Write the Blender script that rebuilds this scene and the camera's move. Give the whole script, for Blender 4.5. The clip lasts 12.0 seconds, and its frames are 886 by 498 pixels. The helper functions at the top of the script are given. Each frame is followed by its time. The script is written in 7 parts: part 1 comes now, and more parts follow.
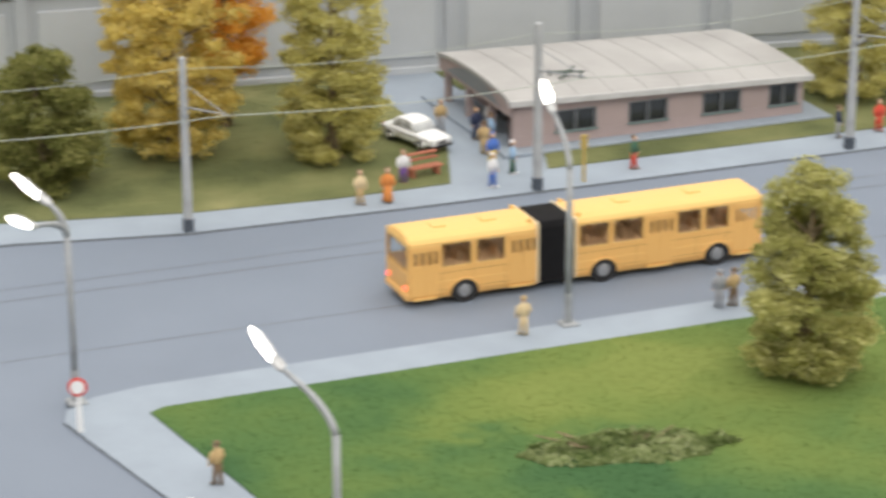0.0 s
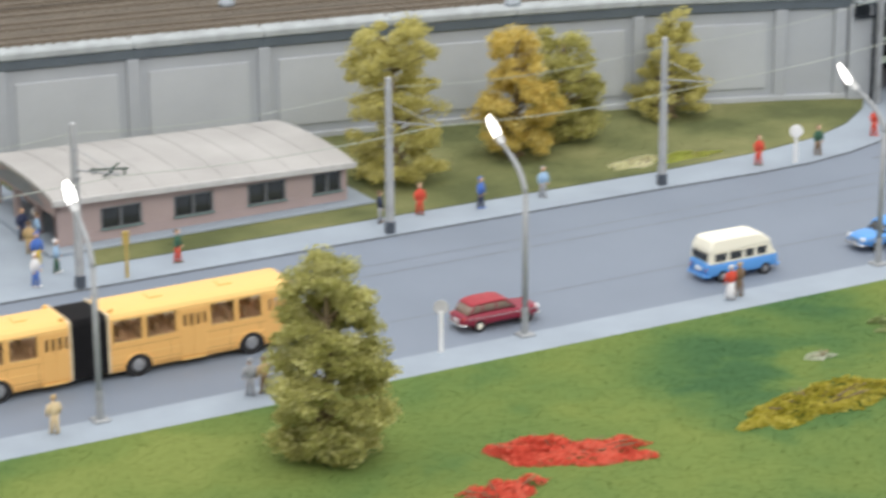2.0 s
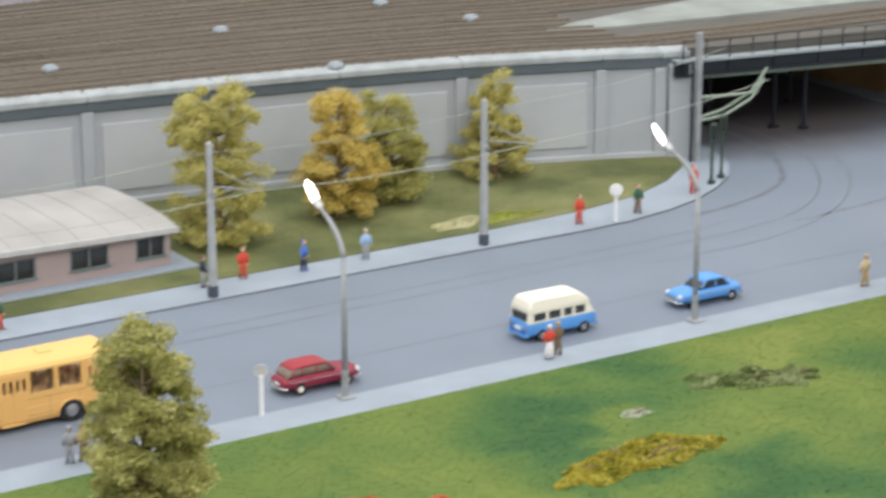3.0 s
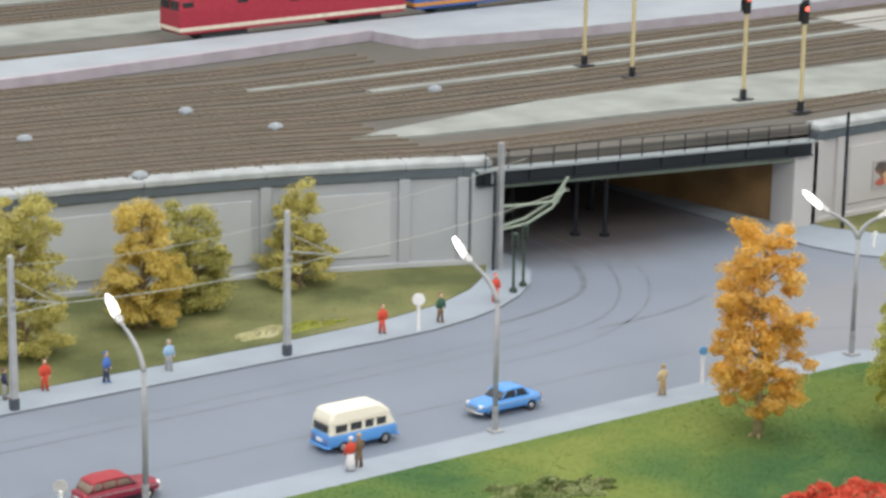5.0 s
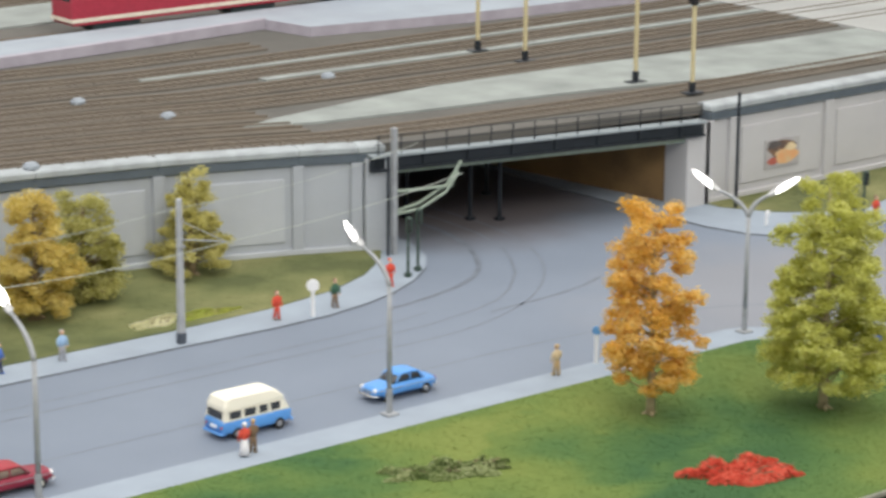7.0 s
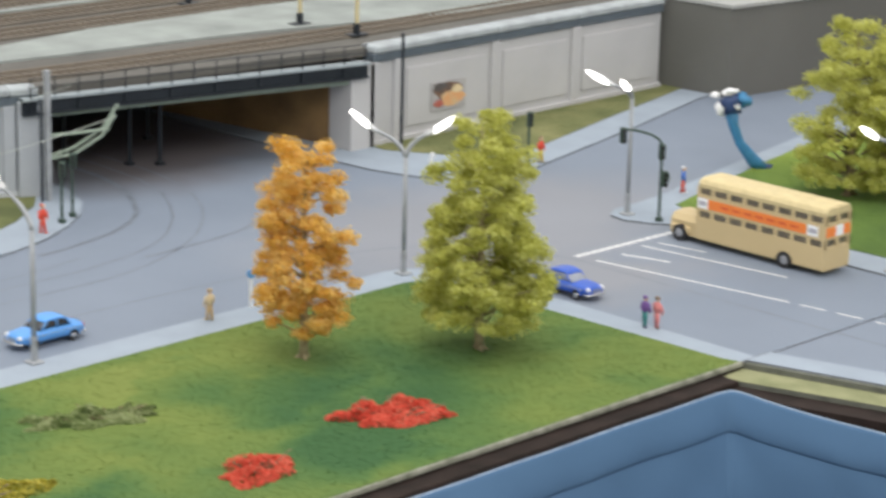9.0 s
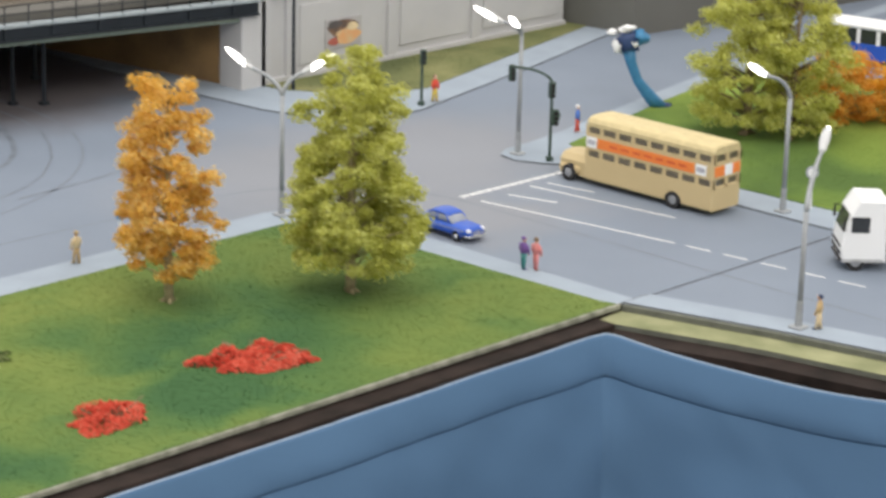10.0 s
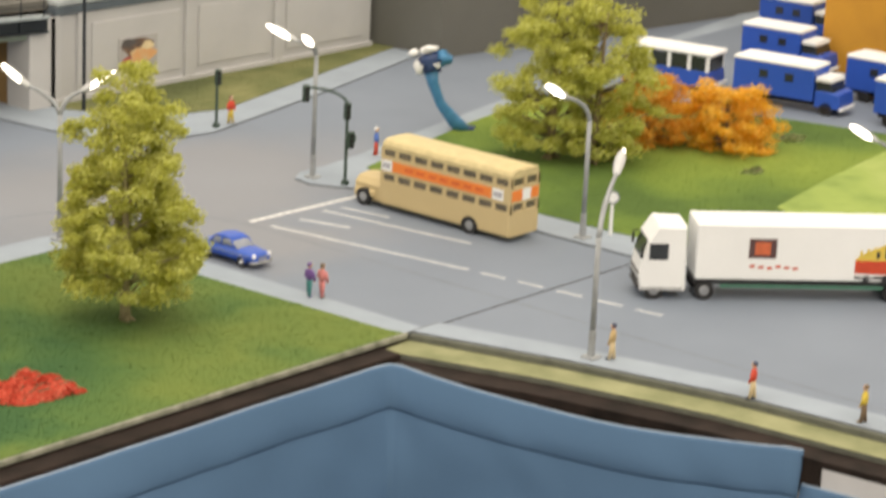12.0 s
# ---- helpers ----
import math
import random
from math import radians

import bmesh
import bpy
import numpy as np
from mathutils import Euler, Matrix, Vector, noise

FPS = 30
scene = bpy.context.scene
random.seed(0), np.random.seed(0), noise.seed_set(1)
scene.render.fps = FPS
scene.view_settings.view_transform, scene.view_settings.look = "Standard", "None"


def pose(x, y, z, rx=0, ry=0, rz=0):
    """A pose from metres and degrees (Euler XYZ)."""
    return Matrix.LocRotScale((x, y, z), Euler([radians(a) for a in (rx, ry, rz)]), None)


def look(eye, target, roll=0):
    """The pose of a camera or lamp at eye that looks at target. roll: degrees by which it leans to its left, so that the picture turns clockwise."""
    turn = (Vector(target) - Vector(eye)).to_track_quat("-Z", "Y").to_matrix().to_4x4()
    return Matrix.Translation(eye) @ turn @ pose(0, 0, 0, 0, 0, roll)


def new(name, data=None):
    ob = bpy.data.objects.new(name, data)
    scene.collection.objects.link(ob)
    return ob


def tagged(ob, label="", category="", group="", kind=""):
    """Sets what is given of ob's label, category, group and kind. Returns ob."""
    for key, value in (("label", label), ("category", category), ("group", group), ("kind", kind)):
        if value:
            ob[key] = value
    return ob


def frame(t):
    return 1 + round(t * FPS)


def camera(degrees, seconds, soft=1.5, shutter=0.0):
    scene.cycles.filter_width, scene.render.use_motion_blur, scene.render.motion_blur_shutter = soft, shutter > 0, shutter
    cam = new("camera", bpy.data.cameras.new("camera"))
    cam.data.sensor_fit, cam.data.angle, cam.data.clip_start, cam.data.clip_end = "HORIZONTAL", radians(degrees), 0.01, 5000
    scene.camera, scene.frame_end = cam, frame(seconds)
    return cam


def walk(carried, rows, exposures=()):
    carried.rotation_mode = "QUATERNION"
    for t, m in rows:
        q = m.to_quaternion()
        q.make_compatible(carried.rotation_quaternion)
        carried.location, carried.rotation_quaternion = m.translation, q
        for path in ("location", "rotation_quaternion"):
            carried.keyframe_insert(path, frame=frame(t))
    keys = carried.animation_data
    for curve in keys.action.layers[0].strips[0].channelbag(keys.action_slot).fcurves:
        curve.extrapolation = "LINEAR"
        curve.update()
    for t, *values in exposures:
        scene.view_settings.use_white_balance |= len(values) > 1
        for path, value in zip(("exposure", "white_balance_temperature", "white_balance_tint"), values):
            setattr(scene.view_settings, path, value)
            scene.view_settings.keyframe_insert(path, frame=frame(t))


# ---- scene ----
cam = camera(19.38, 12.0, soft=3.0, shutter=0.6)
walk(cam, [
    (0.0, look((-0.4695, -1.0395, 0.4503), (-0.1270, -0.1634, 0.1109), -0.23)),
    (0.5, look((-0.4566, -1.0492, 0.4537), (-0.0791, -0.1876, 0.1144), -0.05)),
    (1.0, look((-0.4414, -1.0585, 0.4524), (-0.0330, -0.2067, 0.1242), -0.12)),
    (1.5, look((-0.4311, -1.0735, 0.4581), (0.0049, -0.2322, 0.1384), -0.30)),
    (2.0, look((-0.4233, -1.0855, 0.4623), (0.0435, -0.2571, 0.1526), -0.31)),
    (2.5, look((-0.4167, -1.0956, 0.4674), (0.0764, -0.2794, 0.1664), -0.27)),
    (3.0, look((-0.4140, -1.1026, 0.4706), (0.1052, -0.2987, 0.1804), -0.11)),
    (3.5, look((-0.4135, -1.1061, 0.4721), (0.1275, -0.3128, 0.1930), 0.20)),
    (5.5, look((-0.4101, -1.1168, 0.4872), (0.1771, -0.3483, 0.2331), 0.80)),
    (6.0, look((-0.4086, -1.1186, 0.4856), (0.1810, -0.3527, 0.2293), 0.58)),
    (6.5, look((-0.4064, -1.1203, 0.4829), (0.1895, -0.3598, 0.2252), 0.36)),
    (8.5, look((-0.3854, -1.1317, 0.4706), (0.2867, -0.4403, 0.2054), 1.25)),
    (9.0, look((-0.3611, -1.1231, 0.4636), (0.3290, -0.4525, 0.1912), 1.48)),
    (9.5, look((-0.3350, -1.1276, 0.4601), (0.3614, -0.4679, 0.1776), 1.67)),
    (10.0, look((-0.2973, -1.1367, 0.4531), (0.3975, -0.4800, 0.1600), 1.53)),
    (10.5, look((-0.2600, -1.1440, 0.4456), (0.4323, -0.4890, 0.1427), 1.30)),
    (11.0, look((-0.2278, -1.1483, 0.4417), (0.4656, -0.4996, 0.1279), 1.37)),
    (11.5, look((-0.2256, -1.1396, 0.4378), (0.4898, -0.5110, 0.1329), 1.78)),
    (12.0, look((-0.2311, -1.1236, 0.4350), (0.5055, -0.5080, 0.1548), 2.68)),
], exposures=[(0.0, 0.0, 6700, 10), (1.5, 0.0, 6450, 10), (3.5, 0.0, 6420, 10), (5.5, 0.0, 6570, 10), (6.5, 0.0, 6550, 10), (8.5, 0.0, 6420, 10), (10.0, 0.0, 6600, 10), (10.8, 0.0, 7000, 10), (12.0, 0.0, 7700, 10)])
# ---- light and hall ----
world = bpy.data.worlds.new("hall_air")
scene.world = world
world.use_nodes = True
world.node_tree.nodes["Background"].inputs[0].default_value = (1.0, 0.97, 0.93, 1)
world.node_tree.nodes["Background"].inputs[1].default_value = 1.1


def hall_or_fill_lamp(x, y, z, sx, sy, watts, colour):
    d = bpy.data.lights.new("hall_or_fill_lamp", "AREA")
    d.shape, d.size, d.size_y, d.energy, d.color = "RECTANGLE", sx, sy, watts, colour
    ob = new("hall_or_fill_lamp", d)
    ob.matrix_world = pose(x, y, z)
    return ob


hall_or_fill_lamp(0.3, -0.3, 2.3, 1.6, 1.0, 20, (1.0, 0.97, 0.93))
hall_or_fill_lamp(1.6, 0.6, 2.3, 1.6, 1.0, 11.5, (1.0, 0.96, 0.91))
hall_or_fill_lamp(-0.8, 1.2, 2.3, 1.6, 1.0, 14, (0.97, 0.98, 1.0))
# unseen fill lamp added behind the camera to brighten faces turned south
hall_or_fill_lamp(-0.4, -2.4, 2.2, 2.0, 1.0, 46, (1.0, 0.97, 0.92)).matrix_world = look((-0.4, -2.4, 2.2), (0.4, 0.2, 0.0))

# ---- materials ----
MATS = {}


def mat(name, col, rough=0.6, metal=0.0, col2=None, scale=250.0, fine=1500.0, bump=0.15, mix=0.5, spec=0.4, glow=0.0, coat=0.0):
    """Two-scale procedural surface: a broad stain, a fine grain and a little relief."""
    if name in MATS:
        return MATS[name]
    m = bpy.data.materials.new(name)
    m.use_nodes = True
    nt = m.node_tree
    n, l = nt.nodes, nt.links
    b = n["Principled BSDF"]
    b.inputs["Roughness"].default_value = rough
    b.inputs["Metallic"].default_value = metal
    b.inputs["Specular IOR Level"].default_value = spec
    b.inputs["Coat Weight"].default_value = coat
    if col2 is None:
        col2 = tuple(c * 0.82 for c in col)
    tc = n.new("ShaderNodeTexCoord")
    broad = n.new("ShaderNodeTexNoise")
    broad.inputs["Scale"].default_value, broad.inputs["Detail"].default_value = scale, 4
    grain = n.new("ShaderNodeTexNoise")
    grain.inputs["Scale"].default_value, grain.inputs["Detail"].default_value = fine, 3
    add = n.new("ShaderNodeMath")
    add.operation = "MULTIPLY_ADD"
    add.inputs[1].default_value = 0.35
    ramp = n.new("ShaderNodeValToRGB")
    ramp.color_ramp.elements[0].position, ramp.color_ramp.elements[1].position = 0.67 - mix * 0.35, 0.67 + mix * 0.35
    ramp.color_ramp.elements[0].color, ramp.color_ramp.elements[1].color = (*col2, 1), (*col, 1)
    bp = n.new("ShaderNodeBump")
    bp.inputs["Strength"].default_value, bp.inputs["Distance"].default_value = bump, 0.0006
    l.new(tc.outputs["Object"], broad.inputs["Vector"])
    l.new(tc.outputs["Object"], grain.inputs["Vector"])
    l.new(grain.outputs["Fac"], add.inputs[0])
    l.new(broad.outputs["Fac"], add.inputs[2])
    l.new(add.outputs[0], ramp.inputs["Fac"])
    l.new(ramp.outputs["Color"], b.inputs["Base Color"])
    l.new(grain.outputs["Fac"], bp.inputs["Height"])
    l.new(bp.outputs["Normal"], b.inputs["Normal"])
    if glow:
        b.inputs["Emission Color"].default_value = (*col, 1)
        b.inputs["Emission Strength"].default_value = glow
    MATS[name] = m
    return m


def leaf_mat(name, a, b_, c):
    """Flocked foliage: each leaf takes its own tone, with light passing through a little."""
    m = bpy.data.materials.new(name)
    m.use_nodes = True
    n, l = m.node_tree.nodes, m.node_tree.links
    b = n["Principled BSDF"]
    b.inputs["Roughness"].default_value, b.inputs["Specular IOR Level"].default_value = 0.8, 0.15
    geo = n.new("ShaderNodeNewGeometry")
    tc = n.new("ShaderNodeTexCoord")
    noise_ = n.new("ShaderNodeTexNoise")
    noise_.inputs["Scale"].default_value = 70
    add = n.new("ShaderNodeMath")
    add.operation = "MULTIPLY_ADD"
    add.inputs[1].default_value = 0.45
    ramp = n.new("ShaderNodeValToRGB")
    e = ramp.color_ramp.elements
    e[0].position, e[0].color = 0.38, (*a, 1)
    e[1].position, e[1].color = 0.98, (*c, 1)
    mid = e.new(0.68)
    mid.color = (*b_, 1)
    l.new(tc.outputs["Object"], noise_.inputs["Vector"])
    l.new(geo.outputs["Random Per Island"], add.inputs[0])
    l.new(noise_.outputs["Fac"], add.inputs[2])
    l.new(add.outputs[0], ramp.inputs["Fac"])
    l.new(ramp.outputs["Color"], b.inputs["Base Color"])
    tr = n.new("ShaderNodeBsdfTranslucent")
    ms = n.new("ShaderNodeMixShader")
    ms.inputs[0].default_value = 0.55
    l.new(ramp.outputs["Color"], tr.inputs["Color"])
    l.new(b.outputs[0], ms.inputs[1])
    l.new(tr.outputs[0], ms.inputs[2])
    l.new(ms.outputs[0], n["Material Output"].inputs["Surface"])
    MATS[name] = m
    return m


def glass_mat(name, tint, rough=0.05):
    m = bpy.data.materials.new(name)
    m.use_nodes = True
    b = m.node_tree.nodes["Principled BSDF"]
    b.inputs["Base Color"].default_value = (*tint, 1)
    b.inputs["Roughness"].default_value = rough
    b.inputs["Transmission Weight"].default_value = 1.0
    b.inputs["IOR"].default_value = 1.12
    MATS[name] = m
    return m


def lawn_mat(name, cols, scale):
    """Static grass: drifts of several greens with a fine fibre grain."""
    m = mat(name, cols[1], 0.9, 0, cols[0], 26.0, 1400.0, 0.1, 0.5, 0.1)
    n, l = m.node_tree.nodes, m.node_tree.links
    ramp = [x for x in n if x.bl_idname == "ShaderNodeValToRGB"][0]
    [x for x in n if x.bl_idname == "ShaderNodeMath"][0].inputs[1].default_value = 0.2
    ramp.color_ramp.elements[0].position, ramp.color_ramp.elements[1].position = 0.45, 0.81
    for pos, c in zip((0.53, 0.635, 0.74), cols[2:]):
        ramp.color_ramp.elements.new(pos).color = (*c, 1)
    [x for x in n if x.bl_idname == "ShaderNodeTexNoise"][0].inputs["Scale"].default_value = scale
    return m


ASPHALT = mat("asphalt_sheet", (0.188, 0.223, 0.280), 0.65, 0, (0.155, 0.186, 0.236), 9, 900, 0.10, 0.8, 0.35)
PAVE = mat("pavement_grey", (0.30, 0.35, 0.41), 0.8, 0, (0.25, 0.292, 0.345), 30, 1100, 0.12, 0.7, 0.2)
KERB = mat("kerb_dark", (0.17, 0.19, 0.21), 0.8, 0, None, 200, 1200, 0.2)
LAWN = lawn_mat("bright_lawn", ((0.046, 0.105, 0.042), (0.168, 0.208, 0.058), (0.072, 0.136, 0.045), (0.112, 0.166, 0.047), (0.144, 0.190, 0.051)), 6)
MEADOW = lawn_mat("dry_meadow", ((0.095, 0.110, 0.050), (0.245, 0.24, 0.115), (0.125, 0.140, 0.062), (0.155, 0.165, 0.074), (0.19, 0.195, 0.090)), 16)
PLOT = lawn_mat("east_lawn", ((0.075, 0.125, 0.035), (0.22, 0.29, 0.06), (0.10, 0.16, 0.04), (0.145, 0.21, 0.045), (0.18, 0.245, 0.05)), 7)
PALE_LAWN = lawn_mat("pale_lawn", ((0.19, 0.26, 0.07), (0.33, 0.40, 0.13), (0.23, 0.31, 0.09), (0.27, 0.35, 0.10), (0.30, 0.37, 0.12)), 20)
WALLM = mat("wall_concrete", (0.40, 0.43, 0.465), 0.8, 0, (0.33, 0.355, 0.39), 22, 900, 0.1, 0.7, 0.25)
PANELM = mat("wall_panel", (0.44, 0.47, 0.50), 0.8, 0, (0.385, 0.41, 0.44), 25, 900, 0.08, 0.7, 0.25)
WALLE = mat("wall_concrete_east", (0.485, 0.485, 0.49), 0.8, 0, (0.42, 0.42, 0.43), 22, 900, 0.1, 0.7, 0.25)
BAND = mat("coping_band", (0.10, 0.125, 0.15), 0.6, 0, None, 60, 900, 0.1)
COPING = mat("coping_top", (0.42, 0.46, 0.48), 0.85, 0, (0.24, 0.26, 0.27), 45, 700, 0.2, 0.7, 0.2)
GIRDER = mat("bridge_steel", (0.018, 0.024, 0.032), 0.5, 0.2, None, 80, 900, 0.1)
BALLAST = mat("ballast_brown", (0.158, 0.138, 0.113), 0.95, 0, (0.112, 0.100, 0.086), 30, 900, 0.5, 0.9, 0.1)
YARDBED = mat("yard_bed_grey", (0.148, 0.142, 0.130), 0.95, 0, (0.100, 0.098, 0.092), 22, 900, 0.5, 0.9, 0.1)
SLEEPER = mat("sleeper_brown", (0.134, 0.114, 0.092), 0.9, 0, None, 300, 1500, 0.2)
RAILM = mat("rail_steel", (0.18, 0.15, 0.115), 0.75, 0.05, (0.135, 0.112, 0.088), 90, 900, 0.1)
GRAVEL = mat("gravel_pale", (0.33, 0.36, 0.345), 0.95, 0, (0.22, 0.24, 0.23), 30, 1200, 0.8, 0.7, 0.1)
PLATFORM = mat("platform_slab", (0.33, 0.375, 0.42), 0.8, 0, (0.28, 0.315, 0.36), 20, 900, 0.1)
PLATEDGE = mat("platform_edge", (0.40, 0.375, 0.43), 0.8, 0, None, 60, 900, 0.1)
SOIL = mat("tunnel_soil", (0.30, 0.19, 0.085), 0.95, 0, (0.13, 0.085, 0.05), 25, 900, 0.4, 0.8, 0.1)
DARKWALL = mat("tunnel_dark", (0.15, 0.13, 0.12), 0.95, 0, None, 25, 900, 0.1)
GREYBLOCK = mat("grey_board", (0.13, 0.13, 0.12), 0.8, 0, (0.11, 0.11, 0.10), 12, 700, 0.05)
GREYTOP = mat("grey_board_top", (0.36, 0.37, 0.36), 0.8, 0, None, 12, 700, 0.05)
WOOD = mat("frame_wood_dark", (0.034, 0.024, 0.021), 0.7, 0, (0.010, 0.008, 0.007), 60, 900, 0.3, 0.7, 0.1)
EDGE = mat("edge_strip", (0.36, 0.36, 0.30), 0.8, 0, (0.13, 0.14, 0.10), 150, 900, 0.3, 0.8)
CLOTH = mat("cloth_blue", (0.095, 0.180, 0.305), 0.9, 0, (0.078, 0.150, 0.258), 5, 2500, 0.2, 0.9, 0.15)
FLOORM = mat("hall_floor_grey", (0.22, 0.22, 0.22), 0.6, 0, None, 6, 400, 0.1)
HALLM = mat("hall_wall_paint", (0.6, 0.6, 0.58), 0.9, 0, None, 6, 400, 0.1)
POST = mat("post_grey", (0.33, 0.35, 0.37), 0.5, 0, (0.24, 0.255, 0.27), 120, 900, 0.1)
MAST = mat("mast_concrete", (0.40, 0.42, 0.44), 0.7, 0, (0.31, 0.325, 0.34), 90, 900, 0.15)
MASTFOOT = mat("mast_foot_dark", (0.07, 0.085, 0.11), 0.6)
BULB = mat("lamp_glow", (1.0, 0.97, 0.92), 0.4, glow=6.0)
SHELL = mat("lamp_shell", (0.55, 0.56, 0.57), 0.4)
WIREM = mat("wire_pale", (0.42, 0.46, 0.42), 0.6)
GREENSTEEL = mat("green_steel", (0.04, 0.07, 0.055), 0.6)
PALEGREEN = mat("pale_green_steel", (0.27, 0.33, 0.27), 0.6)
BARK = mat("bark", (0.26, 0.20, 0.12), 0.9, 0, (0.16, 0.125, 0.075), 300, 1500, 0.5)
BARKPALE = mat("bark_pale", (0.42, 0.36, 0.22), 0.9, 0, (0.30, 0.25, 0.15), 300, 1500, 0.5)
BUSY = mat("bus_yellow", (0.74, 0.43, 0.145), 0.45, 0, (0.71, 0.41, 0.135), 20, 900, 0.02, 0.8, 0.4)
BUSROOF = mat("bus_roof_yellow", (0.74, 0.47, 0.165), 0.5, 0, (0.71, 0.45, 0.155), 20, 900, 0.02, 0.8, 0.35)
BLACK = mat("rubber_black", (0.012, 0.012, 0.014), 0.75)
TYRE = mat("tyre_black", (0.02, 0.02, 0.022), 0.8)
HUB = mat("hub_grey", (0.30, 0.31, 0.33), 0.4, 0.3)
CHROME = mat("chrome", (0.6, 0.61, 0.62), 0.2, 0.9)
WHITE = mat("white_paint", (0.78, 0.79, 0.80), 0.45, 0, (0.74, 0.75, 0.76), 30, 700, 0.03)
CREAM = mat("cream_plastic", (0.76, 0.74, 0.64), 0.45, 0, (0.72, 0.70, 0.60), 30, 700, 0.03)
INTERIOR = mat("interior_brown", (0.62, 0.40, 0.22), 0.8)
REDLIGHT = mat("red_lamp", (1.0, 0.16, 0.10), 0.4, glow=1.6)
GLASS = glass_mat("window_glass", (0.90, 0.91, 0.90))
VERGE = mat("verge_grass", (0.34, 0.34, 0.20), 0.95, 0, (0.15, 0.165, 0.085), 35, 1500, 0.6, 0.8, 0.1)
STONE = mat("edge_stone", (0.15, 0.155, 0.13), 0.9, 0, (0.09, 0.095, 0.08), 90, 900, 0.4, 0.8, 0.1)
GLASSD = mat("window_dark", (0.035, 0.04, 0.045), 0.12, 0, (0.02, 0.022, 0.025), 60, 500, 0.02, 0.6, 0.6)

CM = 0.01


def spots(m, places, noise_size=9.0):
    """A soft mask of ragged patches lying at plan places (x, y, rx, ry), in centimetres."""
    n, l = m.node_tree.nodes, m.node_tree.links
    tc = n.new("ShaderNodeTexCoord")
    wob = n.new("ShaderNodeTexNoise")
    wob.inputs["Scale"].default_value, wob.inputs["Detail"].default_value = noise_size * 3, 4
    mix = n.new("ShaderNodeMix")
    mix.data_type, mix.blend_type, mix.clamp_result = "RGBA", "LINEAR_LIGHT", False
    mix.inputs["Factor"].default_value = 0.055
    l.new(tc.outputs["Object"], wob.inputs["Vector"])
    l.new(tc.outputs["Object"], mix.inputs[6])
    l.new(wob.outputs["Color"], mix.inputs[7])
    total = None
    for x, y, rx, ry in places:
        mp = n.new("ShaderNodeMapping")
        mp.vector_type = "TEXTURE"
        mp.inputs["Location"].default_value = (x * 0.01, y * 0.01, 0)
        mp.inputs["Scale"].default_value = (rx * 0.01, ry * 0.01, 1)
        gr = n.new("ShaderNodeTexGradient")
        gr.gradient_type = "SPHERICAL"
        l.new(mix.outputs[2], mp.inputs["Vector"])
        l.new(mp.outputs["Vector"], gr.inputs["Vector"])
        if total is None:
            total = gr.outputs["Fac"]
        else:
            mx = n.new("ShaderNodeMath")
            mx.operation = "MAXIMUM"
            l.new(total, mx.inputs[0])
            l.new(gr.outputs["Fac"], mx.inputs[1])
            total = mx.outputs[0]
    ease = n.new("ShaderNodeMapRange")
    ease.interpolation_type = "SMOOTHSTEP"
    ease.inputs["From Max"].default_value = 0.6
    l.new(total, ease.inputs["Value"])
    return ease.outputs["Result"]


def shift_tone(m, mask, amount):
    """Move a surface's tone along its own colour ramp under a mask."""
    n, l = m.node_tree.nodes, m.node_tree.links
    ramp = [x for x in n if x.bl_idname == "ShaderNodeValToRGB"][0]
    was = ramp.inputs["Fac"].links[0].from_socket
    add = n.new("ShaderNodeMath")
    add.operation, add.inputs[1].default_value = "MULTIPLY_ADD", amount
    l.new(mask, add.inputs[0])
    l.new(was, add.inputs[2])
    l.new(add.outputs[0], ramp.inputs["Fac"])


def stain_and_shade(m, mask, colour, amount):
    """Lay another colour over a surface under a mask: thin deposit or painted shade."""
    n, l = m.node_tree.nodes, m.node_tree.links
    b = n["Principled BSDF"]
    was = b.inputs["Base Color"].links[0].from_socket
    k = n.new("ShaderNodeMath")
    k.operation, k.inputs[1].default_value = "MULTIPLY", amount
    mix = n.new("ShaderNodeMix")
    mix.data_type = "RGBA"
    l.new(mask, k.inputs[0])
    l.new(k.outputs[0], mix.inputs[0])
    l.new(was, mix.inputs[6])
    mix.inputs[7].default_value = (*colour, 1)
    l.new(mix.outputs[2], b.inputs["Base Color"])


shift_tone(LAWN, spots(LAWN, [(26, -6.5, 11, 7), (38, -21.5, 9, 5.5), (53, -13.5, 7.0, 4.5), (47, -23, 7, 5), (-9, -15, 8, 5.5), (28.5, -14.5, 6, 5), (50.5, -9.5, 6, 4.5)]), -0.115)
shift_tone(LAWN, spots(LAWN, [(0, -6, 8, 3.5), (-5, -8.5, 7, 4), (13, -16.5, 9, 5), (46, -4.5, 9, 3), (38.5, -14, 5, 3), (74, -22, 7, 6), (34, -11, 4, 3)]), 0.10)
shift_tone(MEADOW, spots(MEADOW, [(20, 30, 9, 8), (36, 27, 8, 4), (-12, 27, 10, 3), (60, 29, 8, 3)]), -0.08)
stain_and_shade(ASPHALT, spots(ASPHALT, [(88, 4, 24, 15), (84, -8, 9, 10)], 4.0), (0.27, 0.25, 0.24), 0.38)
# shade below the bridge, painted into the road colour as a brownish darkening
stain_and_shade(ASPHALT, spots(ASPHALT, [(82, 38, 16, 16)], 4.0), (0.13, 0.105, 0.10), 0.8)


